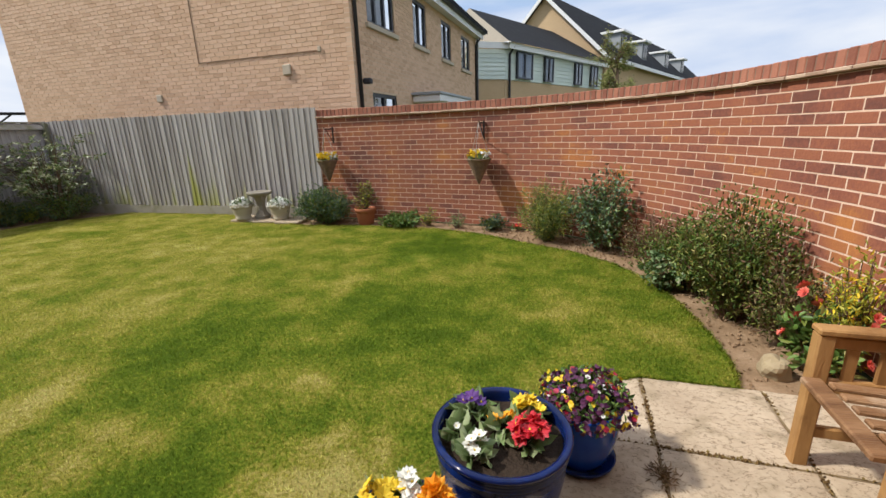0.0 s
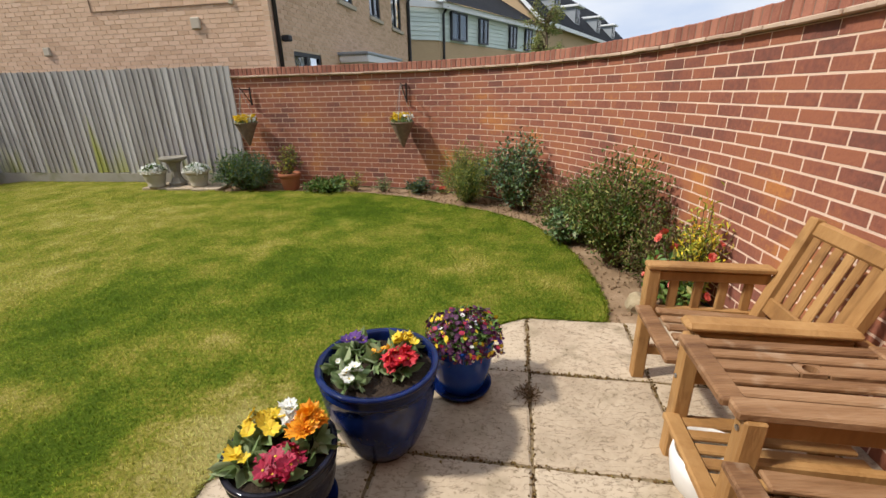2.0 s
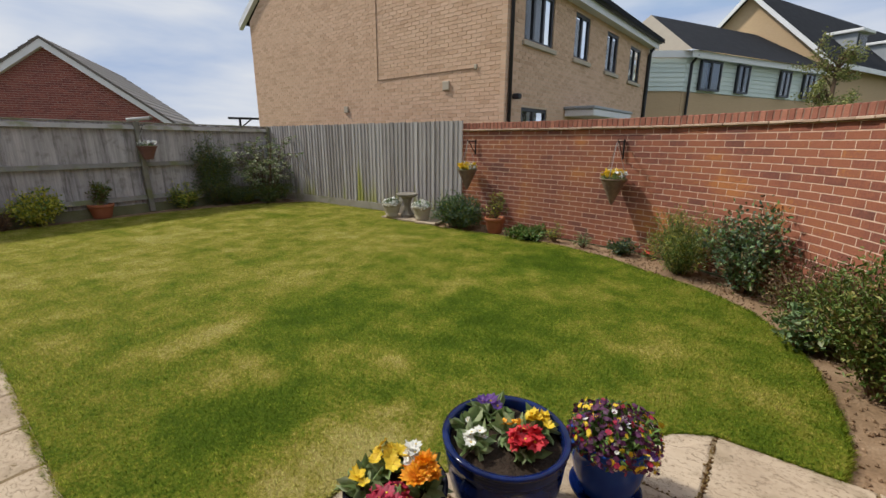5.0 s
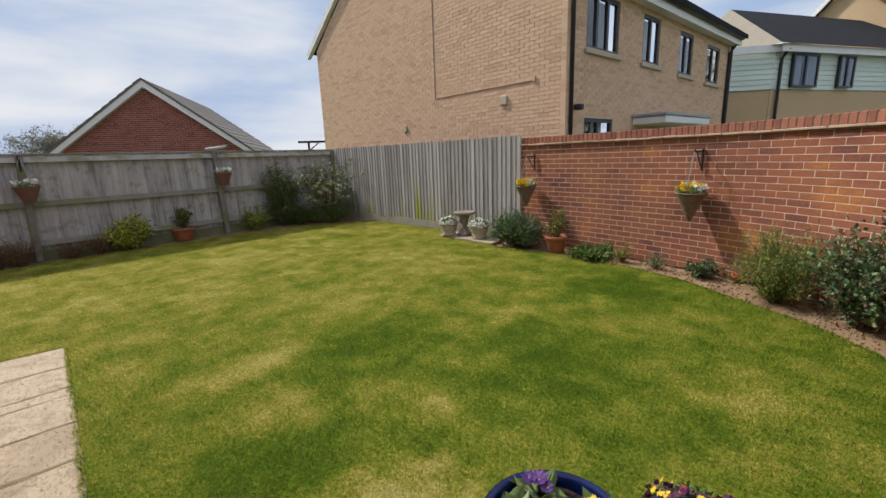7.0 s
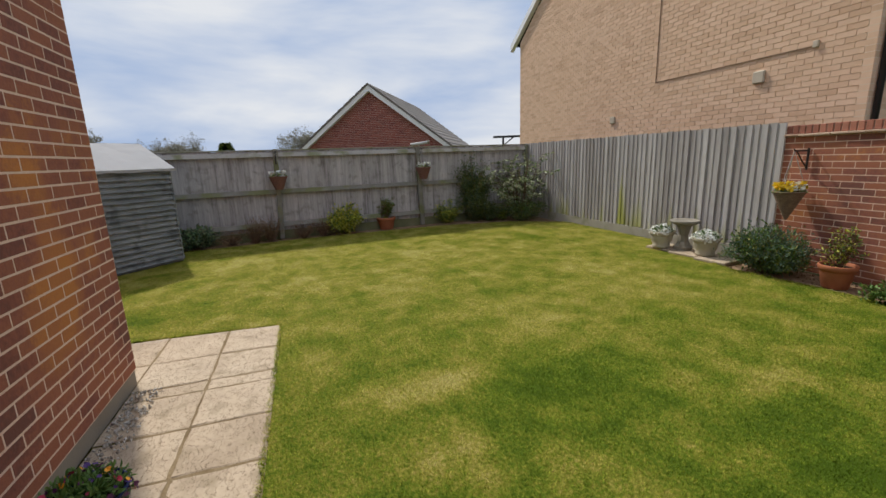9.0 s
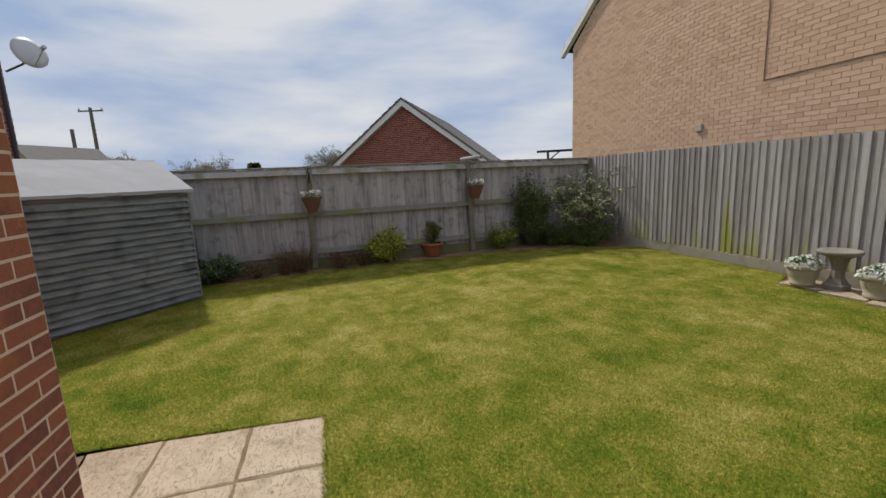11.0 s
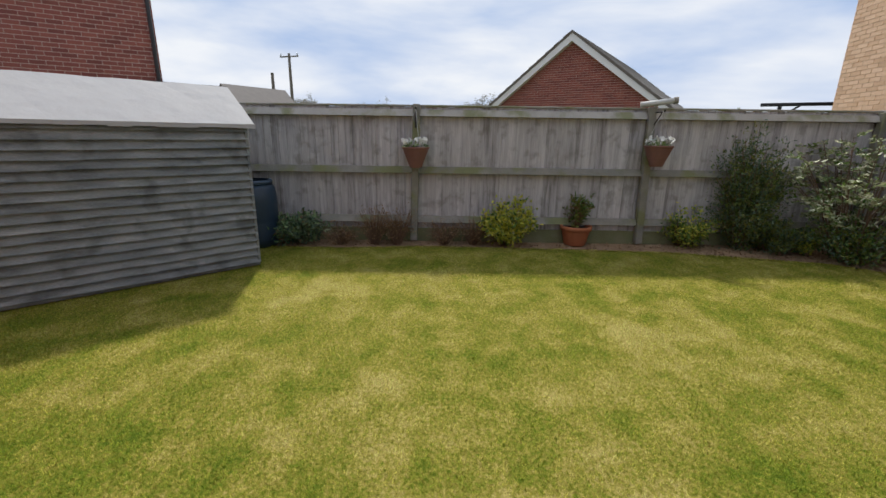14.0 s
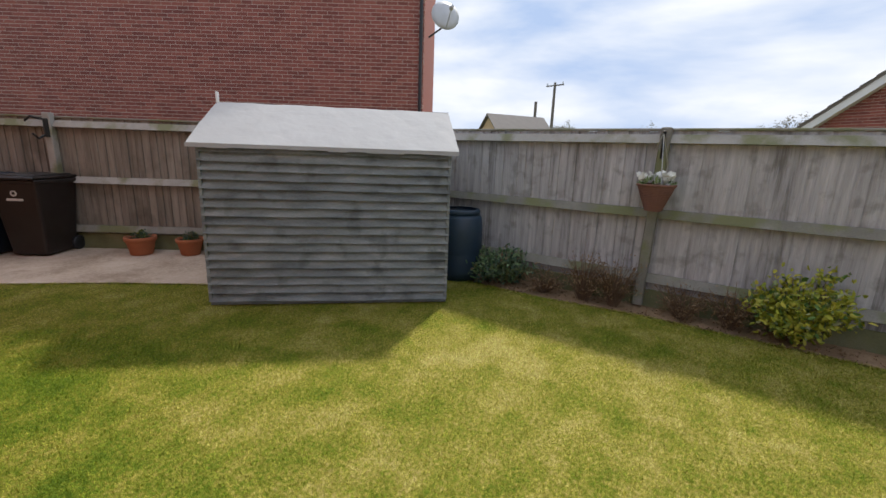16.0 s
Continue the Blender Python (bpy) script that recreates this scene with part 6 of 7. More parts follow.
violas((-2.5, 0.14, 0.27), 0.16, 0.1, 22, 120, [(F_PLUM, 2), (F_PURPLE, 2), (F_CRIMSON, 1), (F_ORANGE, 1)], "dark violas in the pot by the wall")
glazed_pot((-2.12, 0.1), 0.17, 0.3, 0.11, "dark glazed pot with bedding plants by the house wall", m_navy)
violas((-2.12, 0.1, 0.27), 0.16, 0.09, 23, 90, [(F_CRIMSON, 1), (F_YELLOW, 1), (F_PURPLE, 1)], "mixed bedding flowers in the dark pot")

# white bowl under the table
m_white_pot = surface("white_ceramic", [(0.7, 0.68, 0.64), (0.8, 0.79, 0.76)], 0.45, 8, 50, 0.05, 40)
solid("white_bowl", Geo().lathe([(0.01, 0.003), (0.07, 0.003), (0.125, 0.07), (0.14, 0.15), (0.135, 0.2), (0.128, 0.2), (0.13, 0.15), (0.1, 0.05), (0.01, 0.02)], 32), m_white_pot,
      "white rounded bowl standing under the table", "bowl", smooth=True, m=pose(0.8, 1.245, 0.004))

# ---------------------------------------------------------------- the bed along the brick wall
shrub("rosemary_bush", (-3.32, 6.75), 0.47, 0.62, 70, 105, 0.05, 0.015, [(L_BLUE, 3), (L_DARK, 2), (L_GREEN, 1)], "dense dark blue-green shrub below the wall corner", 31, up=0.55)
shrub("perennial_clump", (-1.98, 6.52), 0.36, 0.21, 50, 40, 0.05, 0.026, [(L_GREEN, 3), (L_DARK, 2)], "low mound of bright green leaves in the bed", 32, cat="plant")
shrub("young_shrub", (-1.55, 6.52), 0.15, 0.3, 14, 20, 0.035, 0.012, [(L_GOLD, 2), (L_GREEN, 1), (L_BRONZE, 1)], "small yellow-green young shrub in bare soil", 33)
shrub("young_shrub", (-1.1, 6.38), 0.14, 0.27, 13, 20, 0.035, 0.012, [(L_ROSE, 2), (L_FEATHER, 1)], "small pale young shrub in bare soil", 34)
shrub("perennial_clump", (-0.55, 6.24), 0.19, 0.22, 24, 28, 0.055, 0.018, [(L_BLUE, 2), (L_DARK, 1)], "small dark green leafy plant in the bed", 35, cat="plant")
primula((-0.22, 6.2, 0.0), 0.06, F_RED, "small red primrose in the bed", 36, 10, 0.03, 0.06)
shrub("feathery_shrub", (0.14, 5.68), 0.4, 0.84, 70, 90, 0.045, 0.007, [(L_FEATHER, 3), (L_GOLD, 1), (L_GREEN, 2)], "feathery yellow-green shrub against the brick wall", 37, up=0.6, stem_mat=m_stem_green)
shrub("rose_bush", (0.72, 5.28), 0.42, 0.98, 42, 84, 0.045, 0.028, [(L_ROSE, 3), (L_BLUE, 2), (L_GREEN, 1), (L_BRONZE, 1)], "leafy rose bush with reddish shoots against the wall", 38, up=0.4)
shrub("bronze_shrub", (1.12, 4.62), 0.38, 0.64, 44, 40, 0.035, 0.012, [(L_BRONZE, 4), (L_DARK, 1)], "bronze-leaved twiggy shrub in the flower bed", 39)
shrub("evergreen_shrub", (1.2, 4.02), 0.42, 0.66, 64, 95, 0.036, 0.015, [(L_DARK, 5), (L_GREEN, 1.5), (L_BRONZE, 0.7)], "broad glossy dark evergreen shrub in the bed", 40, up=0.6)
shrub("evergreen_shrub", (1.27, 3.45), 0.42, 0.98, 70, 95, 0.036, 0.015, [(L_DARK, 6), (L_GREEN, 1.5), (L_BRONZE, 0.7), (L_FEATHER, 0.6)], "tall glossy dark evergreen shrub with bronze tips", 41, up=0.6)
shrub("bronze_shrub", (1.42, 3.02), 0.26, 0.68, 30, 56, 0.034, 0.013, [(L_BRONZE, 3), (L_DARK, 2), (L_FEATHER, 1)], "dry bronze-leaved shrub by the wall", 49, up=0.5)
shrub("geranium", (0.98, 4.0), 0.2, 0.36, 22, 22, 0.045, 0.038, [(L_ROSE, 1)], "pale green broad-leaved plant at the lawn edge", 42, cat="plant")
shrub("forsythia", (1.53, 2.7), 0.17, 0.82, 24, 44, 0.038, 0.013, [(L_GOLD, 3), (F_YELLOW, 1)], "upright shrub with golden yellow leaves by the wall", 43, up=0.5)
cam_at = (1.39, 2.67)
camellia = shrub("camellia", cam_at, 0.2, 0.5, 20, 22, 0.06, 0.032, [(L_GREEN, 2), (L_DARK, 1)], "small camellia with coral red flowers in the bed", 44)
rng = np.random.default_rng(44)
for k in range(16):
    g = Geo()
    a = rng.uniform(0, 2 * np.pi)
    c = Vector((0.19 * math.cos(a), 0.19 * math.sin(a), rng.uniform(0.16, 0.52)))
    nn = (math.cos(a), math.sin(a), 0.5)
    for q, sc in enumerate((1, 0.75, 0.5)):
        petals_flower(g, c, nn, 0.032 * sc, 7, 0.3 + 0.35 * q, 0.95)
    part("bloom", g, F_CORAL, camellia, "coral red double bloom")


def rock(name, at, s, label, seed, mat):
    bm = bmesh.new()
    bmesh.ops.create_icosphere(bm, subdivisions=3, radius=1)
    for v in bm.verts:
        n_ = noise.noise(v.co * 1.3 + Vector((seed, 0, 0))) * 0.35 + noise.noise(v.co * 4 + Vector((0, seed, 0))) * 0.1
        v.co *= 1 + n_
        v.co = Vector((v.co.x * s[0], v.co.y * s[1], max(v.co.z, -0.6) * s[2]))
    me = bpy.data.meshes.new(name)
    bm.to_mesh(me)
    bm.free()
    me.materials.append(mat)
    ob = new(name, me)
    ob.matrix_world = pose(at[0], at[1], s[2] * 0.45 - 0.02, 0, 0, 30 * seed)
    return tagged(ob, label, "stone")


m_stone = surface("pale_fieldstone", [(0.26, 0.2, 0.11), (0.4, 0.32, 0.2)], 0.9, 12, 50, 0.8, 30)
rock("stone", (1.15, 2.66), (0.085, 0.075, 0.085), "pale rough stone lying on the soil", 3, m_stone)

# crumbs of soil in the beds
rng = np.random.default_rng(77)
cl = Geo()
bx, by = rng.uniform(-10, 1.6, 30000), rng.uniform(-0.8, 7.6, 30000)
ok = inside(bx, by, GARDEN) & ~inside(bx, by, LAWN) & ~inside(bx, by, PATIO) & ~inside(bx, by, FULL) & ((by > 2.4) | (bx < -9.3))
for px, py in list(zip(bx[ok], by[ok]))[:5000]:
    r = rng.uniform(0.005, 0.02)
    mx = Matrix.Translation((px, py, -0.018 + r * 0.3)) @ Euler(rng.uniform(0, 3, 3)).to_matrix().to_4x4()
    cl.add([(r, 0, 0), (-r, 0, 0), (0, r * 0.8, 0), (0, -r * 0.8, 0), (0, 0, r * 0.7), (0, 0, -r * 0.7)],
           [(0, 2, 4), (2, 1, 4), (1, 3, 4), (3, 0, 4), (2, 0, 5), (1, 2, 5), (3, 1, 5), (0, 3, 5)], mx)
solid("soil_crumbs", cl, m_soil, "loose clods of soil in the beds", "soil", "stuff")


# crumbly moss and dirt that fills the patio joints in places
jm = Geo()
COLS, ROWS = [-1.25, -0.62, 0, 0.6, 1.2], [-1.79, -1.19, -0.598, 0]
for along_u, lines in ((True, ROWS), (False, COLS)):
    for c in lines:
        for _ in range(900):
            s_ = rng.uniform(-1.3, 1.3) if along_u else rng.uniform(-2.2, 0.55)
            if noise.noise(Vector((s_ * 2.3, c * 5, 3.0))) < rng.uniform(-0.25, 0.35):
                continue
            o = rng.normal(0, 0.008)
            q = Vector((JX, JY, 0)) + (U * s_ + V * (c + o) if along_u else U * (c + o) + V * s_)
            if not inside(np.array([q.x]), np.array([q.y]), PATIO)[0]:
                continue
            r = rng.uniform(0.003, 0.009)
            mx = Matrix.Translation((q.x, q.y, 0.001 + r * 0.3)) @ Euler(rng.uniform(0, 3, 3)).to_matrix().to_4x4()
            jm.add([(r, 0, 0), (-r, 0, 0), (0, r * 0.8, 0), (0, -r * 0.8, 0), (0, 0, r * 0.7), (0, 0, -r * 0.7)],
                   [(0, 2, 4), (2, 1, 4), (1, 3, 4), (3, 0, 4), (2, 0, 5), (1, 2, 5), (3, 1, 5), (0, 3, 5)], mx)
m_moss = surface("brown_moss", [(0.07, 0.04, 0.018), (0.16, 0.095, 0.04), (0.26, 0.2, 0.08)], 1.0, 8, 60, 0.5, 60, "island", spec=0.05)
solid("joint_moss", jm, m_moss, "brown crumbly moss in the patio joints", "moss", "stuff")


shrub("weed_tuft", (0.26, 1.79, 0.004), 0.05, 0.035, 26, 5, 0.03, 0.005, [(m_dead, 1)], "dry brown weed tuft in a patio joint", 87, cat="weed", stem_mat=m_moss, stem_r=0.001)


def clay_pot(at, r, h, label, mat=None):
    ob = thing("terracotta_pot", pose(at[0], at[1], at[2] if len(at) > 2 else -0.01), label, "plant pot", "terracotta pots")
    prof = [(0.01, 0), (r * 0.66, 0), (r * 0.7, 0.01), (r * 0.9, h * 0.72), (r * 0.92, h * 0.76), (r * 1.0, h * 0.78), (r * 1.02, h * 0.98), (r * 0.99, h), (r * 0.92, h), (r * 0.88, h * 0.85)]
    part("pot_body", Geo().lathe(prof, 32), mat or m_terra, ob, "round clay body with a thick rim", smooth=True)
    part("compost", Geo().lathe([(0.001, h * 0.89), (r * 0.9, h * 0.87)], 20), m_pot_soil, ob, "dark compost")
    return ob


clay_pot((-2.6, 6.68), 0.17, 0.26, "terracotta pot with a small shrub on the bed edge")
shrub("potted_shrub", (-2.6, 6.68, 0.22), 0.17, 0.5, 16, 36, 0.042, 0.017, [(L_BRONZE, 3), (L_GOLD, 2), (L_GREEN, 1)], "small reddish-green shrub growing in the terracotta pot", 45)
clay_pot((-9.72, 3.98), 0.21, 0.27, "large terracotta pot below the fence")
shrub("potted_shrub", (-9.72, 3.98, 0.22), 0.22, 0.58, 18, 34, 0.055, 0.022, [(L_DARK, 3), (L_GREEN, 1), (L_BRONZE, 1.5)], "small dark shrub with pink buds in the terracotta pot", 46)
clay_pot((-7.92, -4.36, 0.012), 0.19, 0.25, "terracotta pot on the concrete by the fence")
shrub("potted_shrub", (-7.92, -4.36, 0.22), 0.1, 0.12, 14, 20, 0.04, 0.014, [(L_BLUE, 2), (L_DARK, 1)], "low grey-green plant in a terracotta pot", 47, cat="plant")
clay_pot((-8.3, -3.85, 0.012), 0.17, 0.23, "smaller terracotta pot on the concrete beside the shed")
shrub("potted_shrub", (-8.3, -3.85, 0.2), 0.1, 0.12, 14, 20, 0.04, 0.014, [(L_BLUE, 2), (L_DARK, 1)], "low grey-green plant in the smaller pot", 48, cat="plant")

# ---------------------------------------------------------------- bird bath and white flower tubs
m_cast = surface("cast_stone", [(0.15, 0.13, 0.105), (0.24, 0.215, 0.17), (0.32, 0.29, 0.235)], 0.9, 7, 50, 0.4, 50, spec=0.2)
m_cream = surface("cream_stone", [(0.35, 0.3, 0.215), (0.47, 0.41, 0.3)], 0.85, 7, 50, 0.3, 50)
slab_g = Geo()
for a0 in (-5.05, -4.6, -4.15):
    slab_g.box((a0 + 0.2, 7.0 - (a0 + 5.05) * 0.18, 0.008), (0.43, 0.45, 0.05), ch=0.008)
solid("pavement_plinth", slab_g, m_slab, "row of pale slabs under the bird bath", "paving", "structure")
bath = thing("bird_bath", pose(-4.57, 6.97, 0.033), "cast stone bird bath with a waisted pedestal", "bird bath")
part("pedestal", Geo().lathe([(0.01, 0), (0.13, 0), (0.135, 0.05), (0.11, 0.07), (0.075, 0.13), (0.065, 0.22), (0.085, 0.32), (0.11, 0.38), (0.01, 0.39)], 8), m_cast, bath, "waisted eight-sided pedestal")
part("basin", Geo().lathe([(0.01, 0.38), (0.13, 0.385), (0.2, 0.42), (0.21, 0.455), (0.19, 0.46), (0.15, 0.435), (0.01, 0.425)], 32), m_cast, bath, "shallow round basin", smooth=True)


def tub(at, label, seed):
    ob = thing("stone_tub", pose(at[0], at[1], 0.033), label, "plant pot", "white-flowered tubs")
    part("pot_body", Geo().lathe([(0.01, 0), (0.115, 0), (0.125, 0.012), (0.128, 0.04), (0.12, 0.05), (0.148, 0.12), (0.16, 0.19), (0.158, 0.2), (0.176, 0.212), (0.18, 0.25), (0.168, 0.265), (0.15, 0.26), (0.14, 0.22)], 32), m_cream, ob, "cream stone body with a rim", smooth=True)
    part("compost", Geo().lathe([(0.001, 0.235), (0.145, 0.23)], 20), m_pot_soil, ob)
    v = violas((at[0], at[1], 0.27), 0.165, 0.12, seed, 420, [(F_WHITE, 1)], "mound of white flowers in a stone tub", 0.017, "white flowers in the tubs")
    return ob


tub((-4.86, 6.86), "cream stone tub of white flowers beside the bird bath", 51)
tub((-4.16, 6.86), "cream stone tub of white flowers half behind a shrub", 52)

# ---------------------------------------------------------------- hanging baskets
m_wicker = surface("wicker", [(0.09, 0.055, 0.035), (0.2, 0.13, 0.08), (0.33, 0.23, 0.14)], 0.8, 20, 90, 0.4, 90)
m_wicker_red = surface("red_brown_wicker", [(0.14, 0.062, 0.044), (0.26, 0.125, 0.09)], 0.8, 20, 90, 0.4, 90)
m_iron = surface("black_iron", [(0.015, 0.015, 0.015), (0.04, 0.038, 0.035)], 0.5, 20, 90, 0.1, 90, metal=0.6)
m_chain = surface("chain_steel", [(0.35, 0.34, 0.32), (0.5, 0.49, 0.46)], 0.45, 20, 90, 0.1, 90, metal=0.8)


def hanging_basket(at, top, depth, r, hook, mats, label, seed, mat, tip=0.012):
    """A conical wicker basket whose rim is at height top, hung by three chains from the hook point."""
    ob = thing("hanging_basket", pose(at[0], at[1], top - depth), label, "hanging basket", "hanging baskets")
    wv = Geo()
    n = 15
    for k in range(n):                                       # coils of the cone
        t = (k + 0.5) / n
        rr_ = tip + (r - tip) * t
        wv.lathe([(rr_ - 0.006, depth * t - depth / n * 0.62), (rr_ + 0.004, depth * t - depth / n * 0.3), (rr_ + 0.004, depth * t + depth / n * 0.3), (rr_ - 0.006, depth * t + depth / n * 0.62)], 24)
    wv.lathe([(0.001, 0.002), (tip, 0.004), (tip + 0.004, 0.012)], 24)
    part("cone", wv, mat, ob, "coiled wicker cone")
    part("rim", Geo().tube([(r * math.cos(a * math.pi / 12), r * math.sin(a * math.pi / 12), depth) for a in range(25)], 0.011, 6), mat, ob)
    part("compost", Geo().lathe([(0.001, depth - 0.015), (r * 0.97, depth - 0.02)], 20), m_pot_soil, ob)
    hk = Vector((hook[0] - at[0], hook[1] - at[1], hook[2] - top + depth))
    for a in (0.3, 2.4, 4.5):
        p = Vector((r * math.cos(a), r * math.sin(a), depth))
        part("chain", Geo().tube([p, p.lerp(hk, 0.5), hk], 0.004, 5), m_chain, ob, "thin steel chain")
    rng = np.random.default_rng(seed)
    k = 160
    d = rng.normal(0, 1, (k, 3))
    d[:, 2] = np.abs(d[:, 2])
    d /= np.linalg.norm(d, axis=1)[:, None]
    part("leaves", leaf_mesh("leaves", d * np.array([r * 0.8, r * 0.8, 0.05]) + np.array([0, 0, depth - 0.01]), d, 0.05, 0.026, L_PANSY, seed=seed), L_PANSY, ob)
    for mt in mats:
        g = Geo()
        drift = rng.uniform(0, 6.28)                          # each colour gathers on its own side
        for q in range(34):
            a, s_ = drift + rng.normal(0, 1.1), math.sqrt(rng.uniform(0, 1)) * r * 0.95
            petals_flower(g, (s_ * math.cos(a), s_ * math.sin(a), depth + rng.uniform(0.03, 0.11)), rng.normal(0, 0.7, 3) + np.array([0, 0, 0.8]), 0.034 * rng.uniform(0.7, 1.1), 5, rng.uniform(0.1, 0.5), 1.0)
        part("petals", g, mt, ob)
    return ob


def wall_bracket(at, z, out, reach, label):
    """An iron bracket on a wall at a point, reaching out."""
    o = Vector((out[0], out[1], 0)).normalized()
    ob = thing("basket_bracket", Matrix.Translation((at[0], at[1], z)), label, "bracket", "basket brackets")
    part("plate", Geo().tube([o * 0.014 + Vector((0, 0, -0.17)), o * 0.014 + Vector((0, 0, 0.09))], 0.014, 6), m_iron, ob)
    part("arm", Geo().tube([o * 0.01 + Vector((0, 0, 0.06)), o * reach + Vector((0, 0, 0.06)), o * (reach + 0.02) + Vector((0, 0, 0.085))], 0.008, 6), m_iron, ob)
    part("brace", Geo().tube([o * 0.01 + Vector((0, 0, -0.15)), o * reach * 0.45 + Vector((0, 0, -0.06)), o * reach * 0.85 + Vector((0, 0, 0.05))], 0.007, 6), m_iron, ob)
    return ob


out_n = Vector((-0.24, -0.97, 0)).normalized()
for (hx, hy), sd in (((-3.2, 7.14), 61), ((-0.69, 6.52), 62)):
    wall_bracket((hx, hy), 1.42, out_n, 0.22, "black iron basket bracket on the brick wall")
    b_at = (hx + out_n.x * 0.2 - 0.02, hy + out_n.y * 0.2)
    hanging_basket(b_at, 0.99, 0.34, 0.165, (b_at[0], b_at[1], 1.48), [F_YELLOW, F_YELLOW, F_WHITE], "wicker cone basket of yellow and white flowers on the wall", sd, m_wicker)
fo = Vector((1, 0.03, 0))
for (hx, hy), sd, tip, reach in (((-9.86, 1.76), 63, 1.02, 0.14), ((-9.76, 4.86), 64, 1.08, 0.28)):
    wall_bracket((hx, hy), 1.7, fo, reach, "iron basket bracket on the fence post")
    b_at = (hx + reach, hy)
    hanging_basket(b_at, tip + 0.26, 0.25, 0.17, (b_at[0], b_at[1], 1.77), [F_WHITE, F_WHITE], "red-brown wicker basket of white flowers on the fence", sd, m_wicker_red, 0.075)
m_pale_tube = surface("pale_grey_tube", [(0.42, 0.42, 0.4), (0.55, 0.55, 0.52)], 0.6, 9, 60, 0.1, 60)
lt = thing("post_top_tube", pose(-9.78, 4.85, 1.86, 0, 0, 0), "pale grey tube fixed across the fence post top", "tube")
part("tube", Geo().tube([(0.05, -0.17, -0.005), (0.19, 0.2, 0.045)], 0.035, 14), m_pale_tube, lt, smooth=True)
part("end_cap", Geo().tube([(0.186, 0.19, 0.044), (0.202, 0.235, 0.05)], 0.042, 14), m_cast, lt)
part("strut", Geo().tube([(0.0, 0.0, -0.12), (0.1, 0.02, 0.0)], 0.02, 8), m_pale_tube, lt)

# ---------------------------------------------------------------- west bed
m_butt = surface("dark_blue_plastic", [(0.012, 0.028, 0.05), (0.024, 0.05, 0.085)], 0.5, 6, 40, 0.08, 40)
butt = thing("water_butt", pose(-9.66, -0.34, 0.0), "dark blue plastic compost barrel beside the shed", "barrel")
part("drum", Geo().lathe([(0.01, 0), (0.24, 0), (0.265, 0.1), (0.275, 0.3), (0.27, 0.33), (0.28, 0.36), (0.28, 0.6), (0.265, 0.76), (0.235, 0.8), (0.01, 0.8)], 32), m_butt, butt, "ribbed barrel", smooth=True)
part("rim", Geo().lathe([(0.2, 0.8), (0.24, 0.8), (0.245, 0.84), (0.23, 0.86), (0.2, 0.86)], 32), m_butt, butt, "screw rim", smooth=True)
shrub("hebe", (-9.75, 0.22), 0.38, 0.46, 44, 44, 0.06, 0.028, [(L_BLUE, 2), (L_ROSE, 2)], "rounded blue-green shrub beside the barrel", 71)
for q, (yy, hh) in enumerate(((0.75, 0.22), (1.2, 0.42), (1.5, 0.45), (2.15, 0.28), (2.55, 0.33))):
    shrub("dormant_twigs", (-9.72, yy), 0.28, hh * 1.35, 90, 4, 0.035, 0.014, [(m_dead, 1)], "bare brown twiggy stems of a dormant plant", 72 + q, cat="plant", stem_r=0.0055)
shrub("euonymus", (-9.72, 3.03), 0.4, 0.68, 50, 60, 0.055, 0.03, [(L_GOLD, 6), (L_VARIE, 1), (L_GREEN, 1)], "golden variegated euonymus below the fence", 80)
shrub("euonymus", (-9.6, 5.5), 0.38, 0.6, 40, 44, 0.045, 0.024, [(L_GOLD, 2), (L_GREEN, 2)], "green and gold shrub beside the fence post", 81)
shrub("euonymus", (-9.2, 6.85), 0.2, 0.35, 24, 30, 0.04, 0.022, [(L_GOLD, 2), (L_GREEN, 2)], "small golden shrub in shade", 82)
shrub("tall_evergreen", (-9.52, 6.2), 0.46, 1.72, 80, 130, 0.045, 0.018, [(L_BLUE, 3), (L_DARK, 4), (L_VARIE, 0.5)], "tall dark evergreen shrub against the west fence", 83, low=0.06, stem_r=0.01)


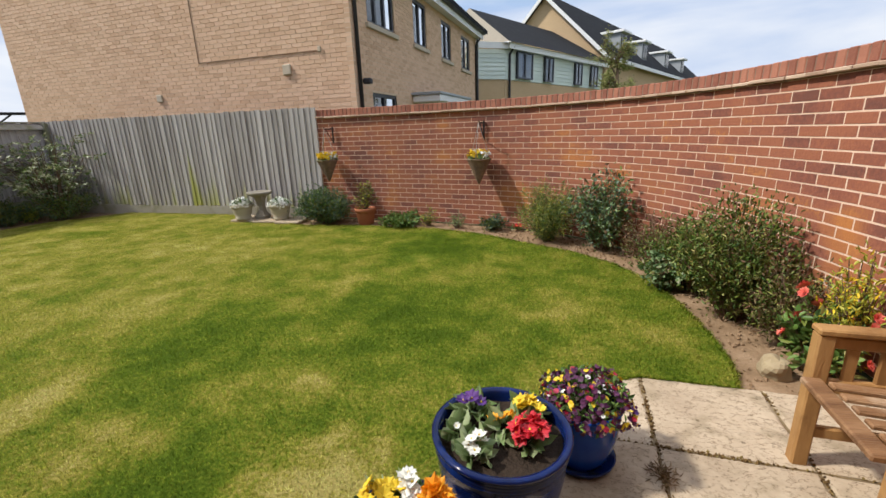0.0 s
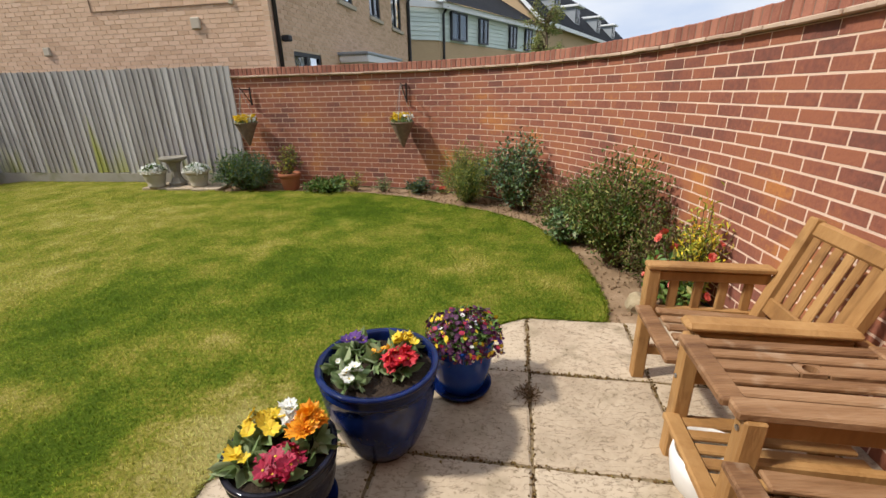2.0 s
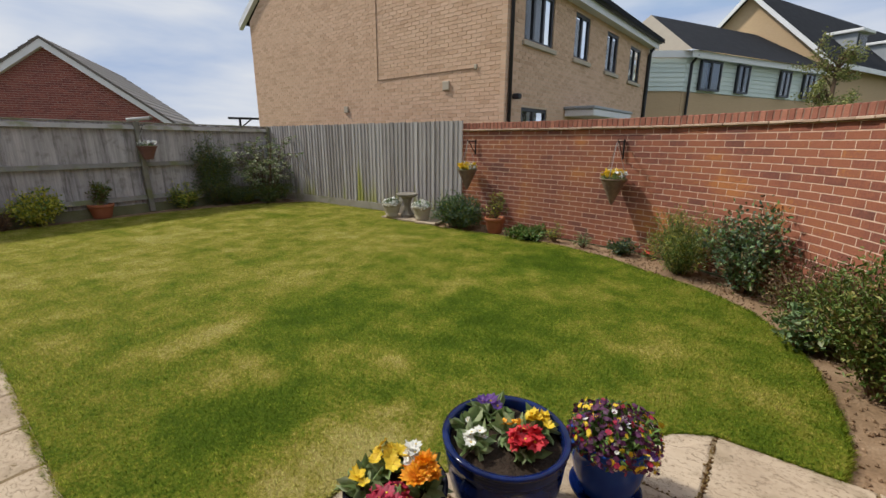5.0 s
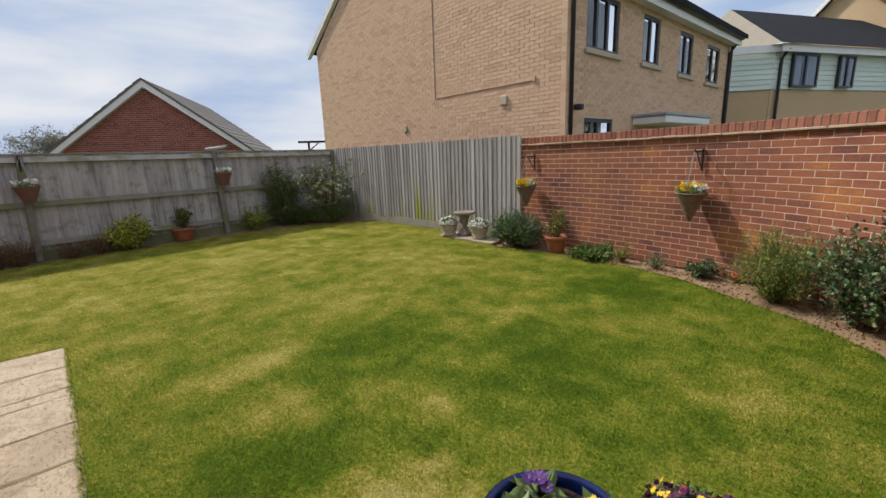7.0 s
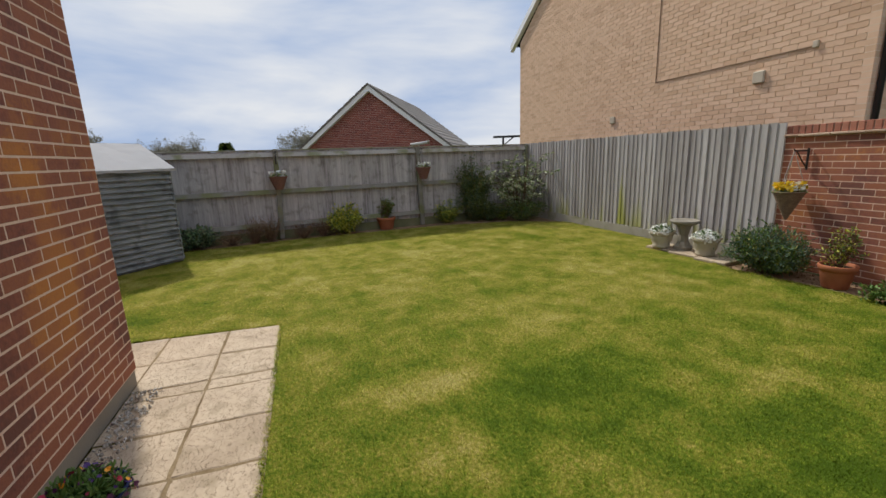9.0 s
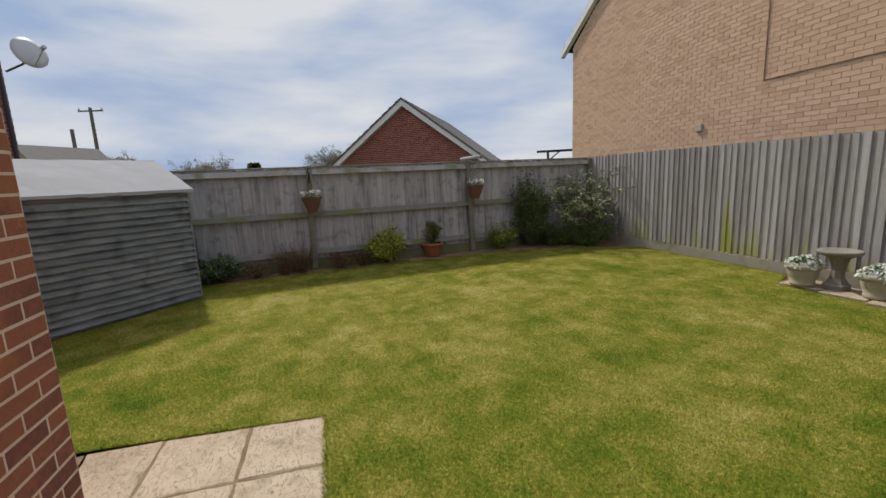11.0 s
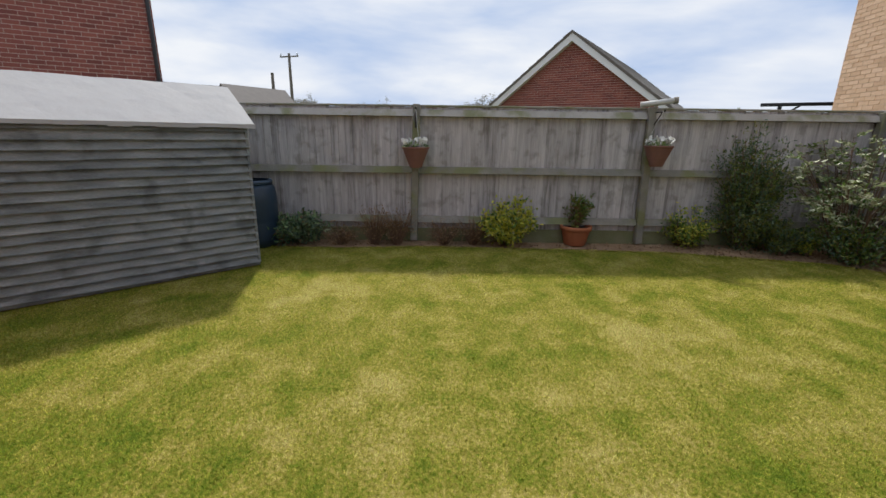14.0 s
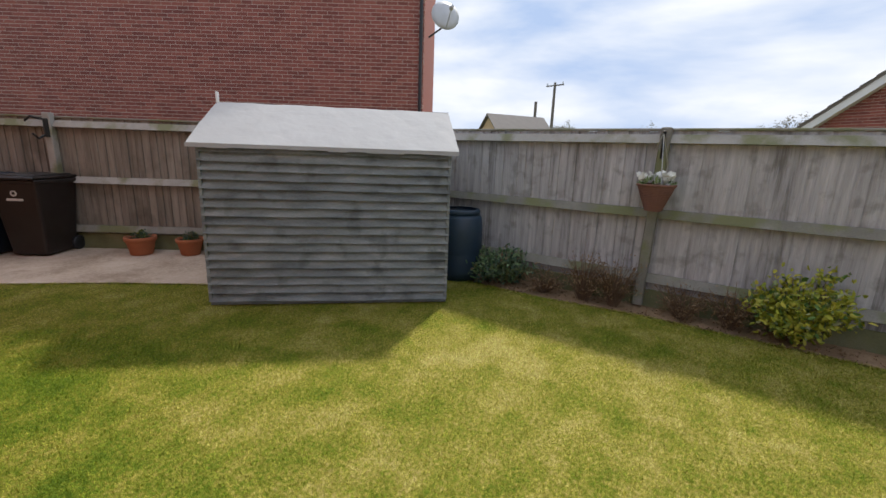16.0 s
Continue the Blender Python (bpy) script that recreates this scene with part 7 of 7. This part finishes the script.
def spray_shrub(at, label, seed, arms, mats):
    """An airy shrub: arching stems that carry flat side sprays of pale leaves."""
    rng = np.random.default_rng(seed)
    ob = thing("variegated_shrub", pose(at[0], at[1], -0.01), label, "shrub")
    sg, pos, dirs = Geo(), [], []
    for k in range(arms):
        a, reach, top = rng.uniform(0, 2 * np.pi), rng.uniform(0.15, 0.8), rng.uniform(0.9, 1.85)
        top *= 1 - 0.3 * reach
        b = np.array([0.12 * math.cos(a), 0.12 * math.sin(a), 0.0])
        t_ = np.array([reach * math.cos(a), reach * math.sin(a), top])
        m_ = b * 0.55 + t_ * 0.45 + np.array([0, 0, 0.18])
        sg.tube([tuple(b), tuple(b * 0.5 + m_ * 0.5), tuple(m_), tuple(t_)], [0.012, 0.01, 0.008, 0.003], 5)
        for q in range(9):
            t = rng.uniform(0.4, 1.0)
            p0 = (1 - t) ** 2 * b + 2 * t * (1 - t) * m_ + t * t * t_
            sa, ln_ = a + rng.normal(0, 1.0), rng.uniform(0.12, 0.34)
            p1 = p0 + np.array([math.cos(sa) * ln_, math.sin(sa) * ln_, rng.normal(0.02, 0.05)])
            sg.tube([tuple(p0), tuple((p0 + p1) / 2 + np.array([0, 0, 0.015])), tuple(p1)], [0.004, 0.003, 0.0015], 4)
            for w in range(13):
                f = rng.uniform(0.25, 1.05)
                pos.append(p0 + (p1 - p0) * f + rng.normal(0, 0.014, 3))
                dirs.append((p1 - p0) / ln_ * 0.6 + np.array([rng.normal(0, 0.7), rng.normal(0, 0.7), rng.normal(0.1, 0.22)]))
    part("branchwork", sg, m_stem, ob)
    pos, dirs = np.array(pos), np.array(dirs)
    cut = rng.random(len(pos))
    lo = 0.0
    for mi, (mt, share) in enumerate(mats):
        pick = (cut >= lo) & (cut < lo + share)
        lo += share
        part("foliage", leaf_mesh("foliage", pos[pick], dirs[pick], 0.06, 0.026, mt, seed=seed + mi), mt, ob)
    return ob


L_PALE = leaf_mat("cream_edged_leaf", [(0.22, 0.27, 0.14), (0.42, 0.45, 0.28), (0.64, 0.63, 0.48)], 0.5)
spray_shrub((-9.0, 7.2), "airy cream-variegated shrub arching from the fence corner", 84, 30, [(L_PALE, 0.5), (L_VARIE, 0.28), (L_GREEN, 0.22)])
shrub("dark_undergrowth", (-8.78, 7.15), 0.55, 0.62, 50, 60, 0.045, 0.02, [(L_DARK, 4), (L_BLUE, 2), (L_GREEN, 1)], "low dark undergrowth in the fence corner", 85)
shrub("dark_undergrowth", (-9.35, 6.5), 0.42, 0.5, 40, 60, 0.045, 0.02, [(L_DARK, 4), (L_BLUE, 3)], "low dark leaves at the foot of the evergreen", 86)

hook_p = Vector((-10.15, -1.4, 0)).lerp(Vector((-6.6, -7.0, 0)), 4.85 / 6.63)
hk = thing("hose_hook", Matrix.Translation((hook_p.x + 0.1, hook_p.y + 0.065, 1.66)), "dark iron hook bracket on the fence post", "hook")
part("plate", Geo().box((0, 0, 0), (0.05, 0.05, 0.24), ch=0.006), m_iron, hk)
part("arm", Geo().tube([(0, 0, 0.1), (0.12, -0.1, 0.14), (0.16, -0.16, 0.08)], 0.014, 8), m_iron, hk)
part("hook", Geo().tube([(0, 0, -0.08), (0.1, 0.02, -0.14), (0.16, 0.03, -0.08)], 0.014, 8), m_iron, hk)

# ---------------------------------------------------------------- wheelie bins
m_bin_brown = surface("brown_bin_plastic", [(0.012, 0.008, 0.007), (0.022, 0.015, 0.012)], 0.5, 5, 60, 0.08, 60)
m_bin_blue = surface("dark_blue_bin_plastic", [(0.008, 0.014, 0.025), (0.016, 0.026, 0.045)], 0.5, 5, 60, 0.08, 60)
m_print = surface("pale_print", [(0.5, 0.5, 0.5), (0.62, 0.62, 0.62)], 0.6, 9, 60, 0)


def wheelie_bin(at, turn, mat, label, mark):
    ob = thing("wheelie_bin", pose(at[0], at[1], 0.012, 0, 0, turn), label, "bin", "wheelie bins")
    b, t, h = (0.22, 0.24), (0.285, 0.33), 0.98
    vs = [(sx * b[0], sy * b[1], 0.02) for sx, sy in ((-1, -1), (1, -1), (1, 1), (-1, 1))] + [(sx * t[0], sy * t[1], h) for sx, sy in ((-1, -1), (1, -1), (1, 1), (-1, 1))]
    bm = bmesh.new()
    bv = [bm.verts.new(v) for v in vs]
    for f_ in BOX_F:
        bm.faces.new([bv[i] for i in f_])
    bmesh.ops.bevel(bm, geom=list(bm.edges), offset=0.03, segments=2, profile=0.5, affect="EDGES")
    bmesh.ops.recalc_face_normals(bm, faces=bm.faces[:])
    me = bpy.data.meshes.new("bin_body")
    bm.to_mesh(me)
    bm.free()
    me.materials.append(mat)
    part("bin_body", me, mat, ob)
    part("collar", Geo().box((0, 0, 0.975), (0.61, 0.7, 0.045), ch=0.012), mat, ob)
    lid = Geo().box((0, 0.02, 1.02), (0.6, 0.7, 0.04), ch=0.015)
    lid.box((0, -0.02, 1.045), (0.5, 0.56, 0.03), ch=0.012)
    part("lid", lid, mat, ob, "hinged lid")
    part("handle", Geo().tube([(-0.26, -0.37, 1.0), (0.26, -0.37, 1.0)], 0.016, 8), mat, ob)
    for sx in (-1, 1):
        part("wheel", Geo().lathe([(0.01, -0.025), (0.09, -0.025), (0.1, -0.015), (0.1, 0.015), (0.09, 0.025), (0.01, 0.025)], 20, pose(sx * 0.24, -0.25, 0.1, 0, 90, 0)), m_black, ob, "black wheel", smooth=True)
    if mark:
        part("print", Geo().box((0, 0.312, 0.75), (0.2, 0.003, 0.03), pose(0, 0, 0, 0, 0, 0)), m_print, ob, "pale printed bar")
        part("print", Geo().lathe([(0.02, -0.002), (0.04, -0.002), (0.04, 0.002), (0.02, 0.002)], 16, pose(0, 0.317, 0.83, 90, 0, 0)), m_print, ob, "pale printed emblem")
    return ob


wheelie_bin((-7.22, -5.37), -57, m_bin_brown, "dark brown wheelie bin standing against the fence", True)
wheelie_bin((-6.79, -5.85), -57, m_bin_blue, "dark blue wheelie bin standing against the fence", False)

# ---------------------------------------------------------------- distance
def far_point(eye, d, dist):
    return (eye[0] + d[0] * dist, eye[1] + d[1] * dist)


m_wood_pole = surface("pole_timber", [(0.12, 0.1, 0.08), (0.2, 0.17, 0.14)], 0.9, 4, 30, 0.2, 30)
pole = thing("telegraph_pole", pose(-52.4, -12.0, 0), "timber telegraph pole with a crossarm", "pole")
part("post", Geo().tube([(0, 0, 0), (0, 0, 9.3)], [0.19, 0.13], 12), m_wood_pole, pole)
part("crossarm", Geo().box((0, 0, 9.0), (0.12, 2.2, 0.12), pose(0, 0, 0, 0, 0, -20)), m_wood_pole, pole)
for q in (-1, 1):
    part("insulator", Geo().lathe([(0.01, 9.06), (0.07, 9.08), (0.06, 9.3), (0.01, 9.32)], 10, pose(q * 0.34, q * 0.94, 0)), m_dish, pole)
pole2 = thing("telegraph_pole", pose(-46.0, -11.8, 0), "short bare timber pole", "pole")
part("post", Geo().tube([(0, 0, 0), (0, 0, 6.6)], [0.16, 0.13], 12), m_wood_pole, pole2)
fh = thing("far_bungalow", pose(-33.0, -9.6, 0, 0, 0, -35) @ Matrix.Scale(0.88, 4), "distant bungalow with a brown tiled roof", "house")
part("wall", Geo().box((-1.5, -0.5, 1.2), (5.0, 5.0, 2.4)), m_render_tan, fh)
part("gable", Geo().add([(1.0, -3, 2.4), (1.0, 2, 2.4), (1.0, -0.5, 4.6), (0.8, -3, 2.4), (0.8, 2, 2.4), (0.8, -0.5, 4.6)], [(0, 1, 2), (3, 5, 4), (0, 3, 4, 1), (1, 4, 5, 2), (2, 5, 3, 0)]), m_render_tan, fh)
for y0 in (-3.3, 2.3):
    q = [Vector((1.2, y0, 2.2)), Vector((1.2, -0.5, 4.75)), Vector((-4.2, -0.5, 4.75)), Vector((-4.2, y0, 2.2))]
    part("roof_slope", Geo().add([tuple(p) for p in q] + [tuple(p + Vector((0, 0, 0.1))) for p in q], BOX_F), m_roof_brown, fh, "brown tiled slope")


def bare_tree(name, at, h, r, seed, label, leafy=None, n=26, k=9):
    """A tree with tapered trunk, limbs and many fine twigs; leafy adds small leaves."""
    rng = np.random.default_rng(seed)
    ob = thing(name, pose(at[0], at[1], -0.05), label, "tree")
    tr_, br_ = Geo(), Geo()
    top = np.array([rng.normal(0, 0.1), rng.normal(0, 0.1), h * 0.75])
    tr_.tube([(0, 0, 0), tuple(top * 0.5 + rng.normal(0, 0.05, 3)), tuple(top)], [h * 0.022, h * 0.015, h * 0.006], 8)
    tips = []
    for k in range(n):
        t = rng.uniform(0.3, 1.0)
        a = rng.uniform(0, 6.28)
        p0 = top * t
        ln_ = r * rng.uniform(0.5, 1.0) * (1.25 - t * 0.6)
        p1 = p0 + np.array([math.cos(a) * ln_, math.sin(a) * ln_, ln_ * rng.uniform(0.4, 1.0)])
        p1[2] = min(p1[2], h)
        m_ = (p0 + p1) / 2 + np.array([0, 0, 0.06 * h * rng.uniform(0, 1)])
        br_.tube([tuple(p0), tuple(m_), tuple(p1)], [h * 0.006, h * 0.004, h * 0.0015], 5)
        for q in range(7):
            s0 = p0 + (p1 - p0) * rng.uniform(0.35, 1)
            s1 = s0 + rng.normal(0, 1, 3) * ln_ * 0.28 + np.array([0, 0, ln_ * 0.15])
            br_.tube([tuple(s0), tuple((s0 + s1) / 2 + rng.normal(0, 0.02 * ln_, 3)), tuple(s1)], [h * 0.0022, h * 0.0016, h * 0.0008], 4)
            tips.append(s1)
            tips.append((s0 + s1) / 2)
    part("trunk", tr_, m_stem, ob)
    part("limbs", br_, m_stem, ob)
    if leafy:
        tp = np.array(tips)
        p = np.repeat(tp, k, 0) + rng.normal(0, 0.07 * r, (len(tp) * k, 3))
        part("crown", leaf_mesh("crown", p, rng.normal(0, 1, p.shape), leafy[1], leafy[1] * 0.5, leafy[0], seed=seed), leafy[0], ob)
    return ob


L_HAZE = leaf_mat("pale_bud_leaf", [(0.2, 0.19, 0.14), (0.32, 0.3, 0.24)], 0.8)
for q, (e, d, dist, hh, rr_) in enumerate((((-2.47, 0.87), (-0.985, 0.17), 38, 3.9, 2.2), ((-2.47, 0.87), (-0.965, 0.26), 34, 4.6, 1.8), ((-2.47, 0.87), (-0.997, -0.07), 40, 3.5, 2.0),
                                      ((-2.47, 0.87), (-0.99, -0.12), 42, 3.4, 1.8), ((-5.11, 2.04), (-0.964, -0.265), 42, 4.9, 1.7))):
    p = far_point(e, d, dist)
    bare_tree("bare_tree", p, hh, rr_, 90 + q, "distant tree just coming into bud", leafy=(L_HAZE, 0.12))
p = far_point((-2.47, 0.87), (-1.0, 0.009), 36)
con = thing("conifer", pose(p[0], p[1], 0), "small dark conifer far beyond the fence", "tree")
part("trunk", Geo().tube([(0, 0, 0), (0, 0, 3.1)], [0.12, 0.02], 8), m_stem, con)
rng = np.random.default_rng(99)
zz = rng.uniform(0.6, 3.15, 2600)
aa, qq = rng.uniform(0, 6.28, 2600), np.sqrt(rng.uniform(0.1, 1, 2600)) * (3.35 - zz) * 0.42
pp = np.stack([qq * np.cos(aa), qq * np.sin(aa), zz], 1)
part("crown", leaf_mesh("crown", pp, np.stack([np.cos(aa), np.sin(aa), np.full(2600, 0.25)], 1), 0.35, 0.12, L_DARK, seed=99), L_DARK, con)
bare_tree("street_tree", (3.2, 15.5), 5.0, 0.85, 97, "slender young tree with fresh leaves beyond the wall", leafy=(L_FEATHER, 0.065), n=18, k=3)
# timber frame seen over the fence beside the tan house
pg = thing("pergola", pose(-15.07, 10.52, 0, 0, 0, 56.8), "dark timber pergola top beyond the fence", "pergola")
for q in (0.4, 2.6):
    part("post", Geo().box((q, 0, 1.12), (0.08, 0.08, 2.24), ch=0.006), m_black, pg)
part("beam", Geo().box((1.5, 0, 2.28), (3.0, 0.1, 0.08), ch=0.006), m_black, pg)
part("brace", Geo().tube([(0.42, 0, 1.95), (0.8, 0, 2.25)], 0.025, 6), m_black, pg)
